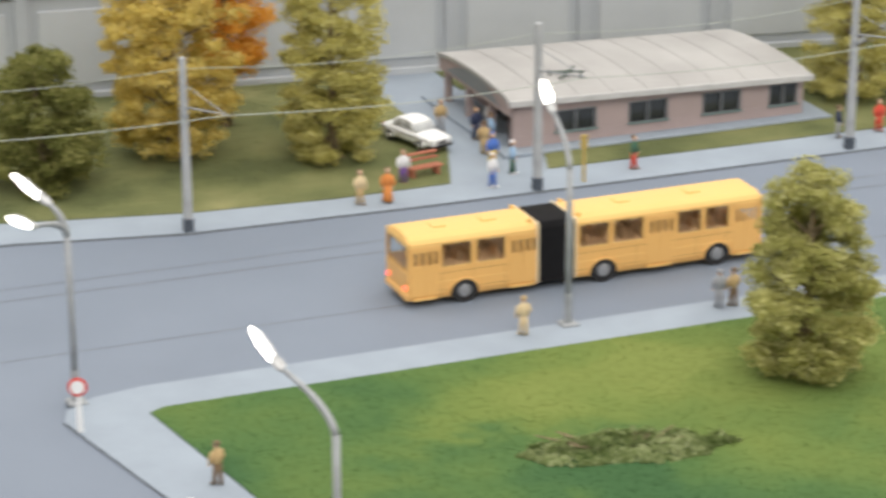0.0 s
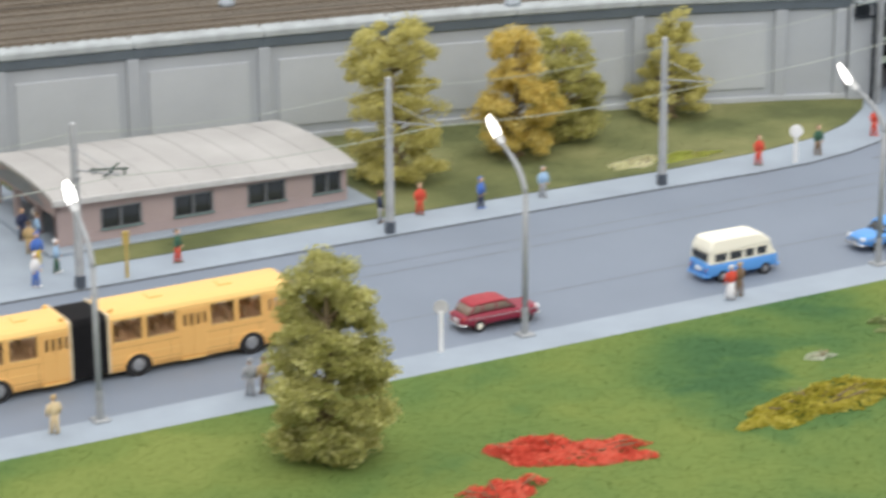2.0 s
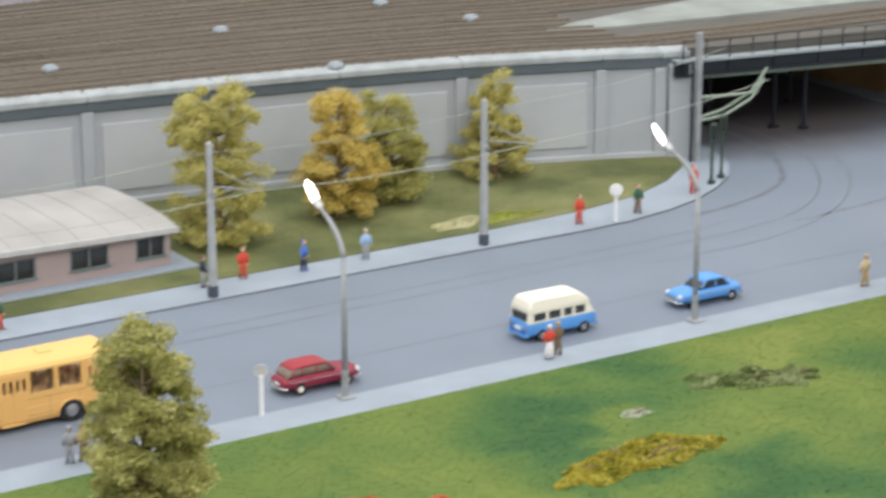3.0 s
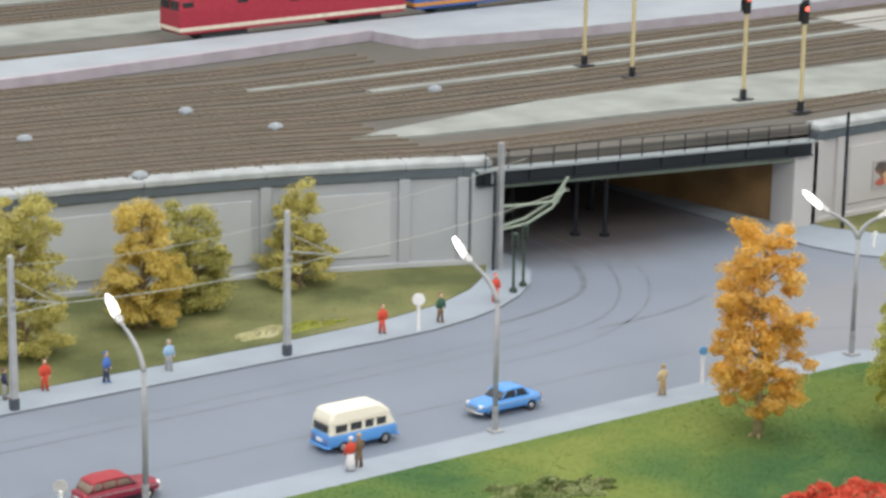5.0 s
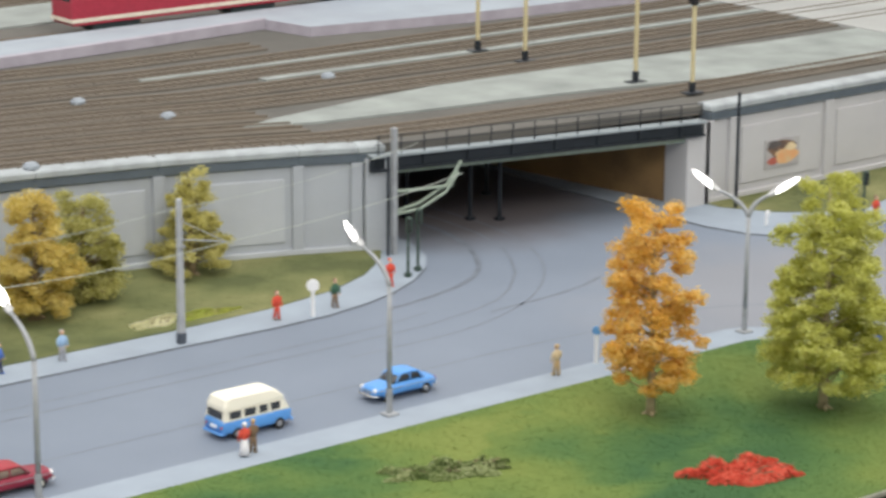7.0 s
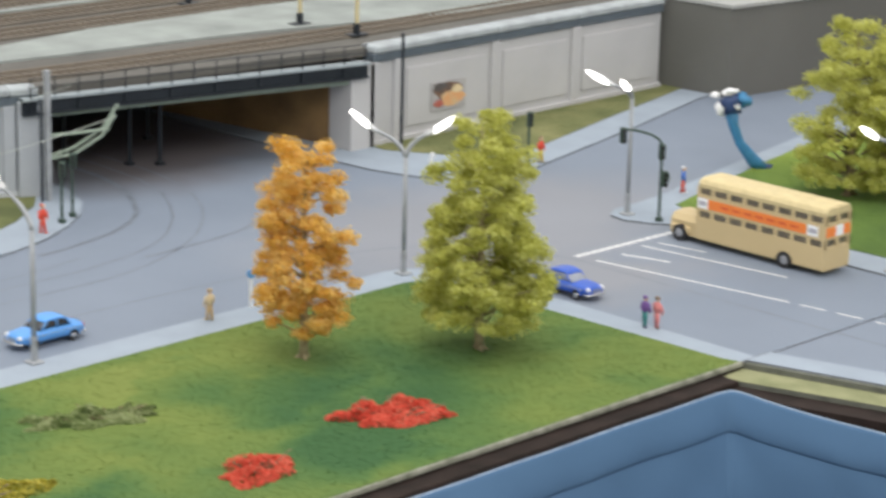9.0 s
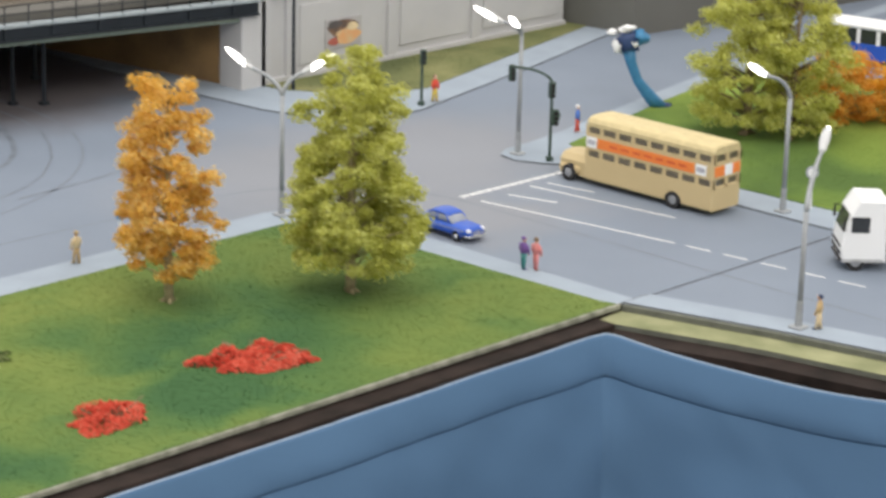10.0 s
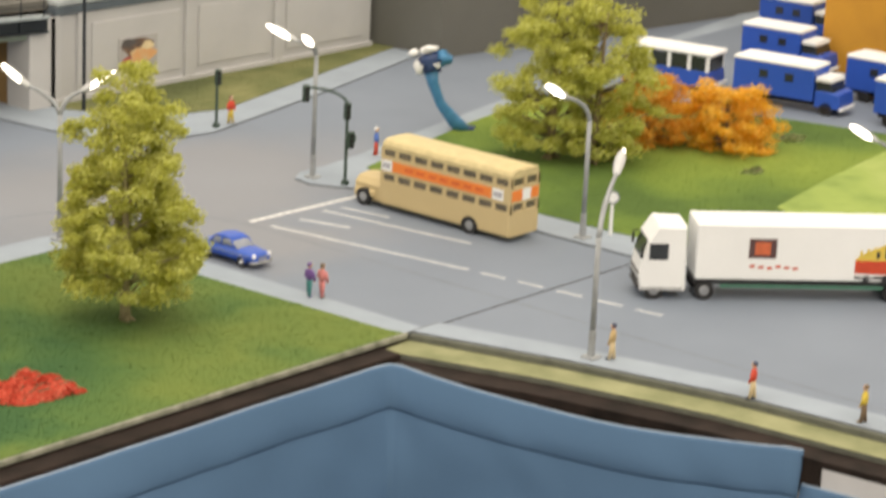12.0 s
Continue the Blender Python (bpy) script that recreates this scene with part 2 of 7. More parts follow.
class Form:
    """A mesh under construction, in centimetres, with a material slot for each face."""

    def __init__(self):
        self.v, self.f, self.m, self.mats = [], [], [], []

    def slot(self, material):
        if material not in self.mats:
            self.mats.append(material)
        return self.mats.index(material)

    def add(self, verts, faces, material):
        k, s = len(self.v), self.slot(material)
        self.v += [tuple(p) for p in verts]
        self.f += [tuple(i + k for i in f) for f in faces]
        self.m += [s] * len(faces)
        return self

    def box(self, x0, x1, y0, y1, z0, z1, material, b=0.04, taper=(0, 0)):
        """A chamfered box; taper pulls its top in by x and y."""
        x0, x1, y0, y1, z0, z1 = min(x0, x1), max(x0, x1), min(y0, y1), max(y0, y1), min(z0, z1), max(z0, z1)
        b = min(b, (x1 - x0) * 0.3, (y1 - y0) * 0.3, (z1 - z0) * 0.3)
        vs, idx = [], {}
        for sx in (0, 1):
            for sy in (0, 1):
                for sz in (0, 1):
                    tx, ty = (taper[0], taper[1]) if sz else (0, 0)
                    px = (x0 + tx, x1 - tx)[sx]
                    py = (y0 + ty, y1 - ty)[sy]
                    pz = (z0, z1)[sz]
                    ix, iy, iz = (b, -b)[sx], (b, -b)[sy], (b, -b)[sz]
                    for a, p in enumerate(((px, py + iy, pz + iz), (px + ix, py, pz + iz), (px + ix, py + iy, pz))):
                        idx[sx, sy, sz, a] = len(vs)
                        vs.append(p)
        fs = []
        for a in range(3):
            o = [i for i in range(3) if i != a]
            for s in (0, 1):
                ring = []
                for u, w in ((0, 0), (1, 0), (1, 1), (0, 1)):
                    c = [0, 0, 0]
                    c[a], c[o[0]], c[o[1]] = s, u, w
                    ring.append(idx[(*c, a)])
                flip = (s == 1) == (a == 1)
                fs.append(ring[::-1] if flip else ring)
        for a in range(3):
            o = [i for i in range(3) if i != a]
            for u in (0, 1):
                for w in (0, 1):
                    c0, c1 = [0, 0, 0], [0, 0, 0]
                    c0[o[0]] = c1[o[0]] = u
                    c0[o[1]] = c1[o[1]] = w
                    c0[a], c1[a] = 0, 1
                    fs.append([idx[(*c0, o[0])], idx[(*c1, o[0])], idx[(*c1, o[1])], idx[(*c0, o[1])]])
        for sx in (0, 1):
            for sy in (0, 1):
                for sz in (0, 1):
                    fs.append([idx[sx, sy, sz, a] for a in range(3)])
        return self.add(vs, fs, material)

    def rod(self, p0, p1, r0, r1, material, n=8):
        p0, p1 = Vector(p0), Vector(p1)
        d = (p1 - p0).normalized()
        a = d.orthogonal().normalized()
        c = d.cross(a)
        vs = []
        for p, r in ((p0, r0), (p1, r1)):
            for i in range(n):
                w = 2 * math.pi * i / n
                vs.append(p + a * (r * math.cos(w)) + c * (r * math.sin(w)))
        fs = [(i, (i + 1) % n, n + (i + 1) % n, n + i) for i in range(n)] + [tuple(range(n))[::-1], tuple(range(n, 2 * n))]
        return self.add(vs, fs, material)

    def tube(self, pts, radii, material, n=8):
        pts = [Vector(p) for p in pts]
        vs, fs, a = [], [], None
        for k, p in enumerate(pts):
            d = (pts[min(k + 1, len(pts) - 1)] - pts[max(k - 1, 0)]).normalized()
            a = d.orthogonal().normalized() if a is None else (a - d * a.dot(d)).normalized()
            c = d.cross(a)
            r = radii[k] if isinstance(radii, (list, tuple)) else radii
            for i in range(n):
                w = 2 * math.pi * i / n
                vs.append(p + a * (r * math.cos(w)) + c * (r * math.sin(w)))
        for k in range(len(pts) - 1):
            for i in range(n):
                fs.append((k * n + i, k * n + (i + 1) % n, (k + 1) * n + (i + 1) % n, (k + 1) * n + i))
        fs += [tuple(range(n))[::-1], tuple(range((len(pts) - 1) * n, len(pts) * n))]
        return self.add(vs, fs, material)

    def blob(self, c, r, material, seed=0, rough=0.0, seg=10, rings=7):
        """A rounded lump with radii r=(x,y,z)."""
        vs, fs = [], []
        for j in range(rings + 1):
            th = math.pi * j / rings
            for i in range(seg):
                ph = 2 * math.pi * i / seg
                d = Vector((math.sin(th) * math.cos(ph), math.sin(th) * math.sin(ph), math.cos(th)))
                k = 1 + rough * noise.noise(d * 2.3 + Vector((seed * 7.1, seed * 3.3, 0)))
                vs.append((c[0] + d.x * r[0] * k, c[1] + d.y * r[1] * k, c[2] + d.z * r[2] * k))
        for j in range(rings):
            for i in range(seg):
                fs.append((j * seg + i, (j + 1) * seg + i, (j + 1) * seg + (i + 1) % seg, j * seg + (i + 1) % seg))
        return self.add(vs, fs, material)

    def slab(self, poly, z0, z1, material, side=None):
        """A flat plate over a plan outline, with sides."""
        n = len(poly)
        area = sum(poly[i][0] * poly[(i + 1) % n][1] - poly[(i + 1) % n][0] * poly[i][1] for i in range(n))
        if area < 0:
            poly = poly[::-1]
        vs = [(x, y, z1) for x, y in poly] + [(x, y, z0) for x, y in poly]
        self.add(vs, [tuple(range(n))], material)
        return self.add(vs, [(i, n + i, n + (i + 1) % n, (i + 1) % n) for i in range(n)] + [tuple(range(2 * n - 1, n - 1, -1))], side or material)

    def side(self, prof, y0, y1, material, b=0.08, y_in=0.0, z_in=1e9):
        """A side outline in x and z, drawn out across y with softened edges; above z_in the flanks lean in by y_in."""
        n = len(prof)
        cx, cz = sum(p[0] for p in prof) / n, sum(p[1] for p in prof) / n

        def lean(z):
            return y_in if z > z_in else 0.0
        vs = []
        for y, s, inner in ((y0, 1, True), (y0, 1, False), (y1, -1, False), (y1, -1, True)):
            for x, z in prof:
                k = 1.0
                if inner:
                    d = math.hypot(x - cx, z - cz)
                    k = max(0.0, 1 - b / max(d, 1e-6))
                vs.append((cx + (x - cx) * k, y + s * (0 if inner else b) + s * lean(z), cz + (z - cz) * k))
        fs = [tuple(range(n))[::-1], tuple(range(3 * n, 4 * n))]
        for q in range(3):
            for i in range(n):
                fs.append((q * n + i, q * n + (i + 1) % n, (q + 1) * n + (i + 1) % n, (q + 1) * n + i))
        return self.add(vs, fs, material)

    def mesh(self, name, smooth=False):
        me = bpy.data.meshes.new(name)
        me.from_pydata([(x * CM, y * CM, z * CM) for x, y, z in self.v], [], self.f)
        for m in self.mats:
            me.materials.append(m)
        me.polygons.foreach_set("material_index", self.m)
        if smooth:
            me.polygons.foreach_set("use_smooth", [True] * len(self.f))
        me.validate()
        if len(self.f) < 20000:
            bm = bmesh.new()
            bm.from_mesh(me)
            if not self.keep_normals:
                bmesh.ops.recalc_face_normals(bm, faces=bm.faces)
            bm.to_mesh(me)
            bm.free()
        me.update()
        return me

    keep_normals = False


def part(name, form, parent, label="", smooth=False):
    ob = new(name, form.mesh(name, smooth))
    ob.parent = parent
    return tagged(ob, label) if label else ob


def thing(name, label, category, m=None, group="", kind=""):
    """An empty at the base of a thing, to which its parts belong."""
    ob = new(name)
    ob.empty_display_size = 0.01
    if m is not None:
        ob.matrix_world = m
    return tagged(ob, label, category, group, kind)


def solid(name, form, label, category, kind="", group="", smooth=False, m=None):
    ob = new(name, form.mesh(name, smooth))
    if m is not None:
        ob.matrix_world = m
    return tagged(ob, label, category, group, kind)


def at(x, y, z=0.0, turn=0.0, tilt=0.0):
    return pose(x * CM, y * CM, z * CM, tilt, 0, turn)


# ---- the hall round the layout ----
f = Form()
f.box(-400, 500, -350, 450, -92, -90, FLOORM, 0.1)
solid("floor", f, "grey floor of the exhibition hall under the layout", "floor", "structure")
for nm, a in (("wall_north", (-400, 500, 450, 460)), ("wall_south", (-400, 500, -360, -350)), ("wall_east", (500, 510, -350, 450)), ("wall_west", (-410, -400, -350, 450))):
    f = Form()
    f.box(*a, -90, 60, HALLM, 0.1)
    solid(nm, f, "plain pale wall of the hall", "wall", "structure")

# ---- the ground of the layout ----
SOUTH = -26.2
STRIP = [(77.7, -26.2), (80.2, -34.7), (82.3, -43.9), (83.3, -53), (84.5, -70), (86, -120)]
f = Form()
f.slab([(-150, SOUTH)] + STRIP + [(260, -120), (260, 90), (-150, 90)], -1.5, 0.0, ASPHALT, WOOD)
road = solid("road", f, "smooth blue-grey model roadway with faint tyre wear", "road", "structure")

NEAR = [(-19.4, SOUTH), (-22.8, -11.1), (-24.8, -2.4), (-24.4, -1.2), (-23.0, -0.2), (-20.6, 0.25), (74.4, 0.25), (76.0, -0.2), (77.3, -1.5), (78.1, -3.5), (78.4, -6.0), (78.6, SOUTH + 0.0)]
f = Form()
f.slab(NEAR, 0.0, 0.13, PAVE, KERB)
solid("pavement", f, "light blue-grey pavement round the park lawn", "pavement", "structure")
NEARLAWN = [(-17.2, SOUTH), (-19.6, -11.7), (-21.1, -2.9), (-20.4, -2.5), (73.6, -2.5), (75.0, -3.0), (75.8, -4.6), (76.7, -25.2), (77.0, SOUTH)]
FARPAVE = [(-150, 24), (-60, 22.2), (-22, 21.0), (-13, 19.2), (0, 18.7), (10, 18.6), (45, 18.5), (52, 18.3), (56.3, 18.5), (60, 19.2), (63, 20.2), (66, 21.8), (68.6, 23.8), (70.6, 26.2), (72, 30), (72.4, 36), (72.4, 80), (-150, 80)]
f = Form()
f.slab(FARPAVE, 0.0, 0.13, PAVE, KERB)
solid("pavement", f, "light grey pavement along the meadow and wall", "pavement", "structure")
FARLAWN_W = [(-150, 27.5), (-60, 25.2), (-22, 24.3), (-12, 22.2), (-4, 21.5), (2.6, 21.6), (5.3, 29.0), (4.8, 34), (5.5, 80), (-150, 80)]
FARLAWN_E = [(8.6, 22.0), (26, 21.8), (46, 21.6), (54.6, 22.0), (60, 23.0), (64, 24.8), (67.3, 27.3), (69.2, 29.6), (69, 80), (10, 80), (9.8, 25.5)]
NEPAVE = [(91.7, 80), (91.8, 26), (92.3, 20), (93.3, 16.6), (95.2, 13.9), (97.5, 12.7), (101, 12.4), (118, 16.6), (130, 20.0), (150, 23), (150, 80)]
f = Form()
f.slab(NEPAVE, 0.0, 0.13, PAVE, KERB)
solid("pavement", f, "grey pavement round the corner by the underpass", "pavement", "structure")
NELAWN = [(97.2, 23.5), (99.5, 19.8), (102.5, 17.6), (106, 16.6), (118, 19.8), (132, 23.4), (140, 80), (97.2, 80)]
EASTPAVE = [(140, -58), (118, -48), (108, -41), (103, -36.2), (99.7, -31), (98.5, -25), (98.4, -9), (98.0, -5), (96.6, -3.2), (95.8, -1.4), (96.1, 0.1), (97.4, 0.9), (100, 1.0), (104, 1.6), (116, 4.2), (150, 11), (260, 30), (260, -80)]
f = Form()
f.slab(EASTPAVE, 0.0, 0.13, PAVE, KERB)
solid("pavement", f, "light grey pavement beside the crossing road", "pavement", "structure")
EASTLAWN = [(150, -57), (120, -45.5), (110.5, -39.5), (105.5, -35), (102.5, -29), (101.8, -22), (101.0, -3.0), (101.6, -1.2), (104, -0.6), (116, 2.4), (128, 4.8), (131, 0), (136, -11), (138.5, -21), (152, -50)]


def inside(x, y, poly):
    r, n = False, len(poly)
    for i in range(n):
        (ax, ay), (bx, by) = poly[i], poly[(i + 1) % n]
        if (ay > y) != (by > y) and x < (bx - ax) * (y - ay) / (by - ay) + ax:
            r = not r
    return r


def lawn(poly, z, material, blade, label, count, window, tall=0.22, seed=1):
    """A lawn: its turf plate, and short upright fibres over the stretch that is passed near."""
    g = thing("lawn", label, "grass", kind="structure")
    fm = Form()
    fm.slab(poly, 0.1, z, material)
    part("turf", fm, g)
    rnd = random.Random(seed)
    fb = Form()
    fb.keep_normals = True
    x0, x1, y0, y1 = window
    vs, fs = [], []
    while len(fs) < count:
        x, y = rnd.uniform(x0, x1), rnd.uniform(y0, y1)
        if not inside(x, y, poly):
            continue
        h, w, a = tall * rnd.uniform(0.5, 1.1), rnd.uniform(0.02, 0.04), rnd.uniform(0, 6.28)
        lx, ly = rnd.uniform(-0.1, 0.1), rnd.uniform(-0.1, 0.1)
        k = len(vs)
        vs += [(x - w * math.cos(a), y - w * math.sin(a), z - 0.02), (x + w * math.cos(a), y + w * math.sin(a), z - 0.02), (x + lx, y + ly, z + h)]
        fs.append((k, k + 1, k + 2))
    fb.add(vs, fs, blade)
    tagged(part("grass_fibres", fb, g), kind="stuff")
    return g


lawn(NEARLAWN, 0.2, LAWN, LAWN, "bright green flocked park lawn with dark drifts", 110000, (-22, 77, -26.2, -2.4), 0.085, 3)
lawn(FARLAWN_W, 0.2, MEADOW, MEADOW, "dry olive-green flocked meadow before the wall", 12000, (-26, 6, 21, 45), 0.08, 4)
lawn(FARLAWN_E, 0.2, MEADOW, MEADOW, "dry olive-green flocked meadow round the pavilion", 18000, (8, 70, 21, 42), 0.08, 5)
lawn(NELAWN, 0.2, MEADOW, MEADOW, "narrow dry grass verge below the wall", 6000, (97, 133, 16, 26), 0.08, 6)
lawn(EASTLAWN, 0.2, PLOT, PLOT, "mid-green flocked lawn behind the crossing road", 22000, (101, 139, -42, 5), 0.08, 7)
f = Form()
f.slab([(109.5, -37.5), (111, -31), (114.5, -25.2), (124, -23.3), (138.2, -21.2), (146, -40), (149, -54), (121, -44.5)], 0.19, 0.26, PALE_LAWN)
solid("pale_lawn_patch", f, "pale green patch of short flocked grass on the lawn", "grass", "structure")

# ---- front edge: wood frame, strip and cloth ----
f = Form()
f.box(-150, 77.2, SOUTH - 0.2, SOUTH - 0.02, -0.12, 0.19, EDGE, 0.04)
solid("edge_trim", f, "pale worn edging strip along the lawn", "trim", "structure")
f = Form()
f.box(-150, 75.2, SOUTH - 1.5, SOUTH - 0.03, -2.2, -0.2, WOOD, 0.08)
solid("frame_board", f, "dark brown wooden edge board of the layout", "board", "structure")
off1 = [(75.0, SOUTH - 0.25)] + [(x - 2.3, y - 0.6) for x, y in STRIP[1:]]
off2 = [(73.6, SOUTH - 1.6)] + [(x - 3.9, y - 1.2) for x, y in STRIP[1:]]
f = Form()
f.slab(STRIP + off1[::-1], -1.4, -0.3, VERGE, STONE)
solid("verge_strip", f, "narrow pale green grass verge beside the pavement edge", "grass", "structure")
f = Form()
f.slab(off1 + off2[::-1], -2.4, -0.6, WOOD)
solid("frame_board", f, "dark brown wooden edge board of the layout", "board", "structure")
f = Form()
f.slab([(x - 0.35, y - 0.1) for x, y in STRIP] + STRIP[::-1], -1.0, 0.02, STONE)
solid("edge_trim", f, "weathered dark grey stone edge beside the verge", "trim", "structure")
f = Form()
f.slab(STRIP + [(x + 2.2, y) for x, y in STRIP[::-1]], 0.0, 0.13, PAVE, KERB)
solid("pavement", f, "narrow light grey pavement along the layout edge", "pavement", "structure")
f = Form()
f.box(77.5, 98.2, SOUTH - 0.06, SOUTH + 0.06, 0.0, 0.012, BLACK, 0.003)
f.box(75.6, 79.8, SOUTH - 0.04, SOUTH + 0.04, 0.1, 0.145, KERB, 0.005)
solid("module_joint", f, "dark joint line between two layout modules", "joint", "structure")


def cloth(name, path, top, drop, label, wave=0.5, seed=0, sag=0.0):
    """Fabric hung along a plan line: a softly folded panel, a stitched band standing proud at its top, and a pale piping.
    sag lowers its upper edge between the corner and the far end."""
    pts = []
    for (ax, ay), (bx, by) in zip(path, path[1:]):
        n = max(2, int(math.hypot(bx - ax, by - ay) / 0.8))
        pts += [(ax + (bx - ax) * i / n, ay + (by - ay) * i / n) for i in range(n)]
    pts.append(path[-1])
    g = thing(name, label, "cloth")

    def point(i, h, proud):
        x, y = pts[i]
        a, b = pts[max(0, i - 3)], pts[min(len(pts) - 1, i + 3)]
        t = Vector((b[0] - a[0], b[1] - a[1], 0)).normalized()
        nrm = Vector((t.y, -t.x, 0))
        k = noise.noise(Vector((i * 0.06 + seed, h * 0.05, 1.7))) * wave * (0.1 + min(2.4, h / 5))
        k += 0.5 * noise.noise(Vector((i * 0.17 + h * 0.09 + seed, h * 0.14, 7.7))) * min(1.0, max(0.0, h - 1.5) / 4)
        k += 0.13 * noise.noise(Vector((i * 0.36 - h * 0.3 + seed, h * 0.3, 3.1))) * min(1.0, h / 2)
        d = nrm * (k + proud + 0.15 + 0.7 * (1 - math.exp(-max(0.0, h) / 3.0)))
        low = 0.10 * noise.noise(Vector((i * 0.11 + seed, 4.2, 0)))
        if y < -28.6:
            low += sag * math.sin(math.pi * min(1.0, (-28.6 - y) / 21.0)) ** 0.8
        return (x + d.x, y + d.y, top - low - h)

    def sheet(h0, h1, rows_, power, proud):
        r = rows_ + 1
        vs = [point(i, h0 + (h1 - h0) * (j / rows_) ** power, proud * (1 - (j / rows_) ** 5) + 0.012 * (proud > 0)) for i in range(len(pts)) for j in range(r)]
        fs = [(i * r + j, i * r + j + 1, (i + 1) * r + j + 1, (i + 1) * r + j) for i in range(len(pts) - 1) for j in range(rows_)]
        return Form().add(vs, fs, CLOTH)
    for nm, args, thick in (("panel", (0.0, drop, 70, 1.9, 0.0), 0.0008), ("hem_band", (-0.04, 2.35, 14, 1.0, 0.2), 0.0002)):
        ob = part(nm, sheet(*args), g, smooth=True)
        th = ob.modifiers.new("thickness", "SOLIDIFY")
        th.thickness, th.offset = thick, -1
    fm = Form()
    fm.tube([point(i, -0.05, 0.12) for i in range(len(pts))], 0.05, PIPING, 6)
    part("piping", fm, g, "thin pale edge piping", smooth=True)
    return g


PIPING = mat("cloth_piping", (0.34, 0.43, 0.55), 0.8)
cloth("cloth_skirt", [(-150, SOUTH - 1.75), (72.6, SOUTH - 1.75), (73.7, SOUTH - 1.95), (74.3, SOUTH - 2.9)] + [(x - 4.0, y - 1.2) for x, y in STRIP[1:3]] + [(79.2, -50.3)], -0.30, 86, "blue fabric skirt hung from the layout edge, softly folded", sag=0.85)
cloth("cloth_skirt", [(79.15, -50.45), (79.7, -56), (81.0, -71), (82.3, -110)], -2.0, 84, "second blue fabric panel below a white batten", 0.3, 9)
f = Form()
f.slab([(79.0, -50.35), (79.45, -50.35), (80.0, -56), (81.3, -71), (82.6, -110), (82.1, -110), (80.8, -71), (79.5, -56)], -2.1, -0.95, mat("batten_white", (0.52, 0.52, 0.54), 0.6, 0, (0.45, 0.45, 0.47), 30))
solid("white_batten", f, "white batten above the second cloth panel", "batten", "structure")
# ---- retaining wall, bridge and railway ----
TOP = 7.7
WALL = [(-150, 58), (-60, 50), (-17, 46), (5, 43.6), (20, 41.6), (42, 38.2), (58, 34.4), (69.3, 29.6)]


def wall_y(x):
    for (ax, ay), (bx, by) in zip(WALL, WALL[1:]):
        if ax <= x <= bx:
            return ay + (by - ay) * (x - ax) / (bx - ax)
    return WALL[-1][1] if x > 0 else WALL[0][1]


def bay(g, a, b, face, panel, h0=0.0, open_panel=True):
    """One bay of the wall from plan point a to b: slab, raised panel, plinth, band and coping."""
    L = math.hypot(b[0] - a[0], b[1] - a[1])
    m = at(a[0], a[1], 0, math.degrees(math.atan2(b[1] - a[1], b[0] - a[0])))

    def put(nm, fm):
        o = part(nm, fm, g)
        o.matrix_local = m
        return o
    fm = Form()
    fm.box(0, L, 0, 1.2, -0.2, 6.6, face, 0.02)
    put("wall_slab", fm)
    if open_panel and L > 3:
        fm = Form()
        fm.box(1.0, L - 1.0, -0.14, 0.1, 1.1, 5.7, panel, 0.05)
        put("panel", fm)
    fm = Form()
    fm.box(0.0, L, -0.35, 0.0, 0.1, 0.55, panel, 0.04)
    put("plinth", fm)
    fm = Form()
    fm.box(-0.02, L + 0.02, -0.28, 1.1, 6.6, 7.25, BAND, 0.06)
    put("band", fm)
    fm = Form()
    fm.box(-0.03, L + 0.03, -0.42, 1.3, 7.25, TOP + 0.12, COPING, 0.12)
    put("coping", fm)


def pilaster(g, x, y, turn, face, w=0.85):
    fm = Form()
    fm.box(-w / 2, w / 2, -0.3, 0.3, 0.0, 6.6, face, 0.05)
    part("pilaster", fm, g).matrix_local = at(x, y, 0, turn)


west = thing("retaining_wall", "pale grey concrete railway retaining wall with panels and pilasters", "wall", kind="structure")
xs = [-75, -66, -57.5, -49, -41, -32.5, -24, -15.5, -6.6, 2.2, 11.0, 19.6, 28.2, 36.9, 45.5, 54.1, 63.6, 67.5, 69.4]
for i, (a, b) in enumerate(zip(xs, xs[1:])):
    pa, pb = (a, wall_y(a)), (b, wall_y(b))
    bay(west, pa, pb, WALLM, PANELM, open_panel=i < len(xs) - 3)
    t = math.degrees(math.atan2(pb[1] - pa[1], pb[0] - pa[0]))
    pilaster(west, *pa, t, WALLM)
for i in range(62):
    x = -24 + i * 1.5
    f = Form()
    f.rod((x, wall_y(x) + 0.95, TOP), (x, wall_y(x) + 0.95, TOP + 0.55), 0.055, 0.045, RAILM, 6)
    part("rail_stub", f, west)
f = Form()
f.box(-0.9, 0.9, -0.5, 0.6, 0, 6.9, WALLM, 0.06)
part("end_pier", f, west).matrix_local = at(68.8, 29.7, 0, -22)
east = thing("retaining_wall", "warm grey concrete wall east of the underpass with raised panels", "wall", kind="structure")
xs = [97.3, 99.9, 110.6, 120.1, 131.0]
for i, (a, b) in enumerate(zip(xs, xs[1:])):
    bay(east, (a, 25.2), (b, 25.2), WALLE, WALLE, open_panel=i > 0)
    pilaster(east, a, 25.2, 0, WALLE, 1.0)
f = Form()
f.box(94.9, 97.3, 24.9, 27.4, 0, 6.6, WALLE, 0.06)
part("end_pier", f, east)
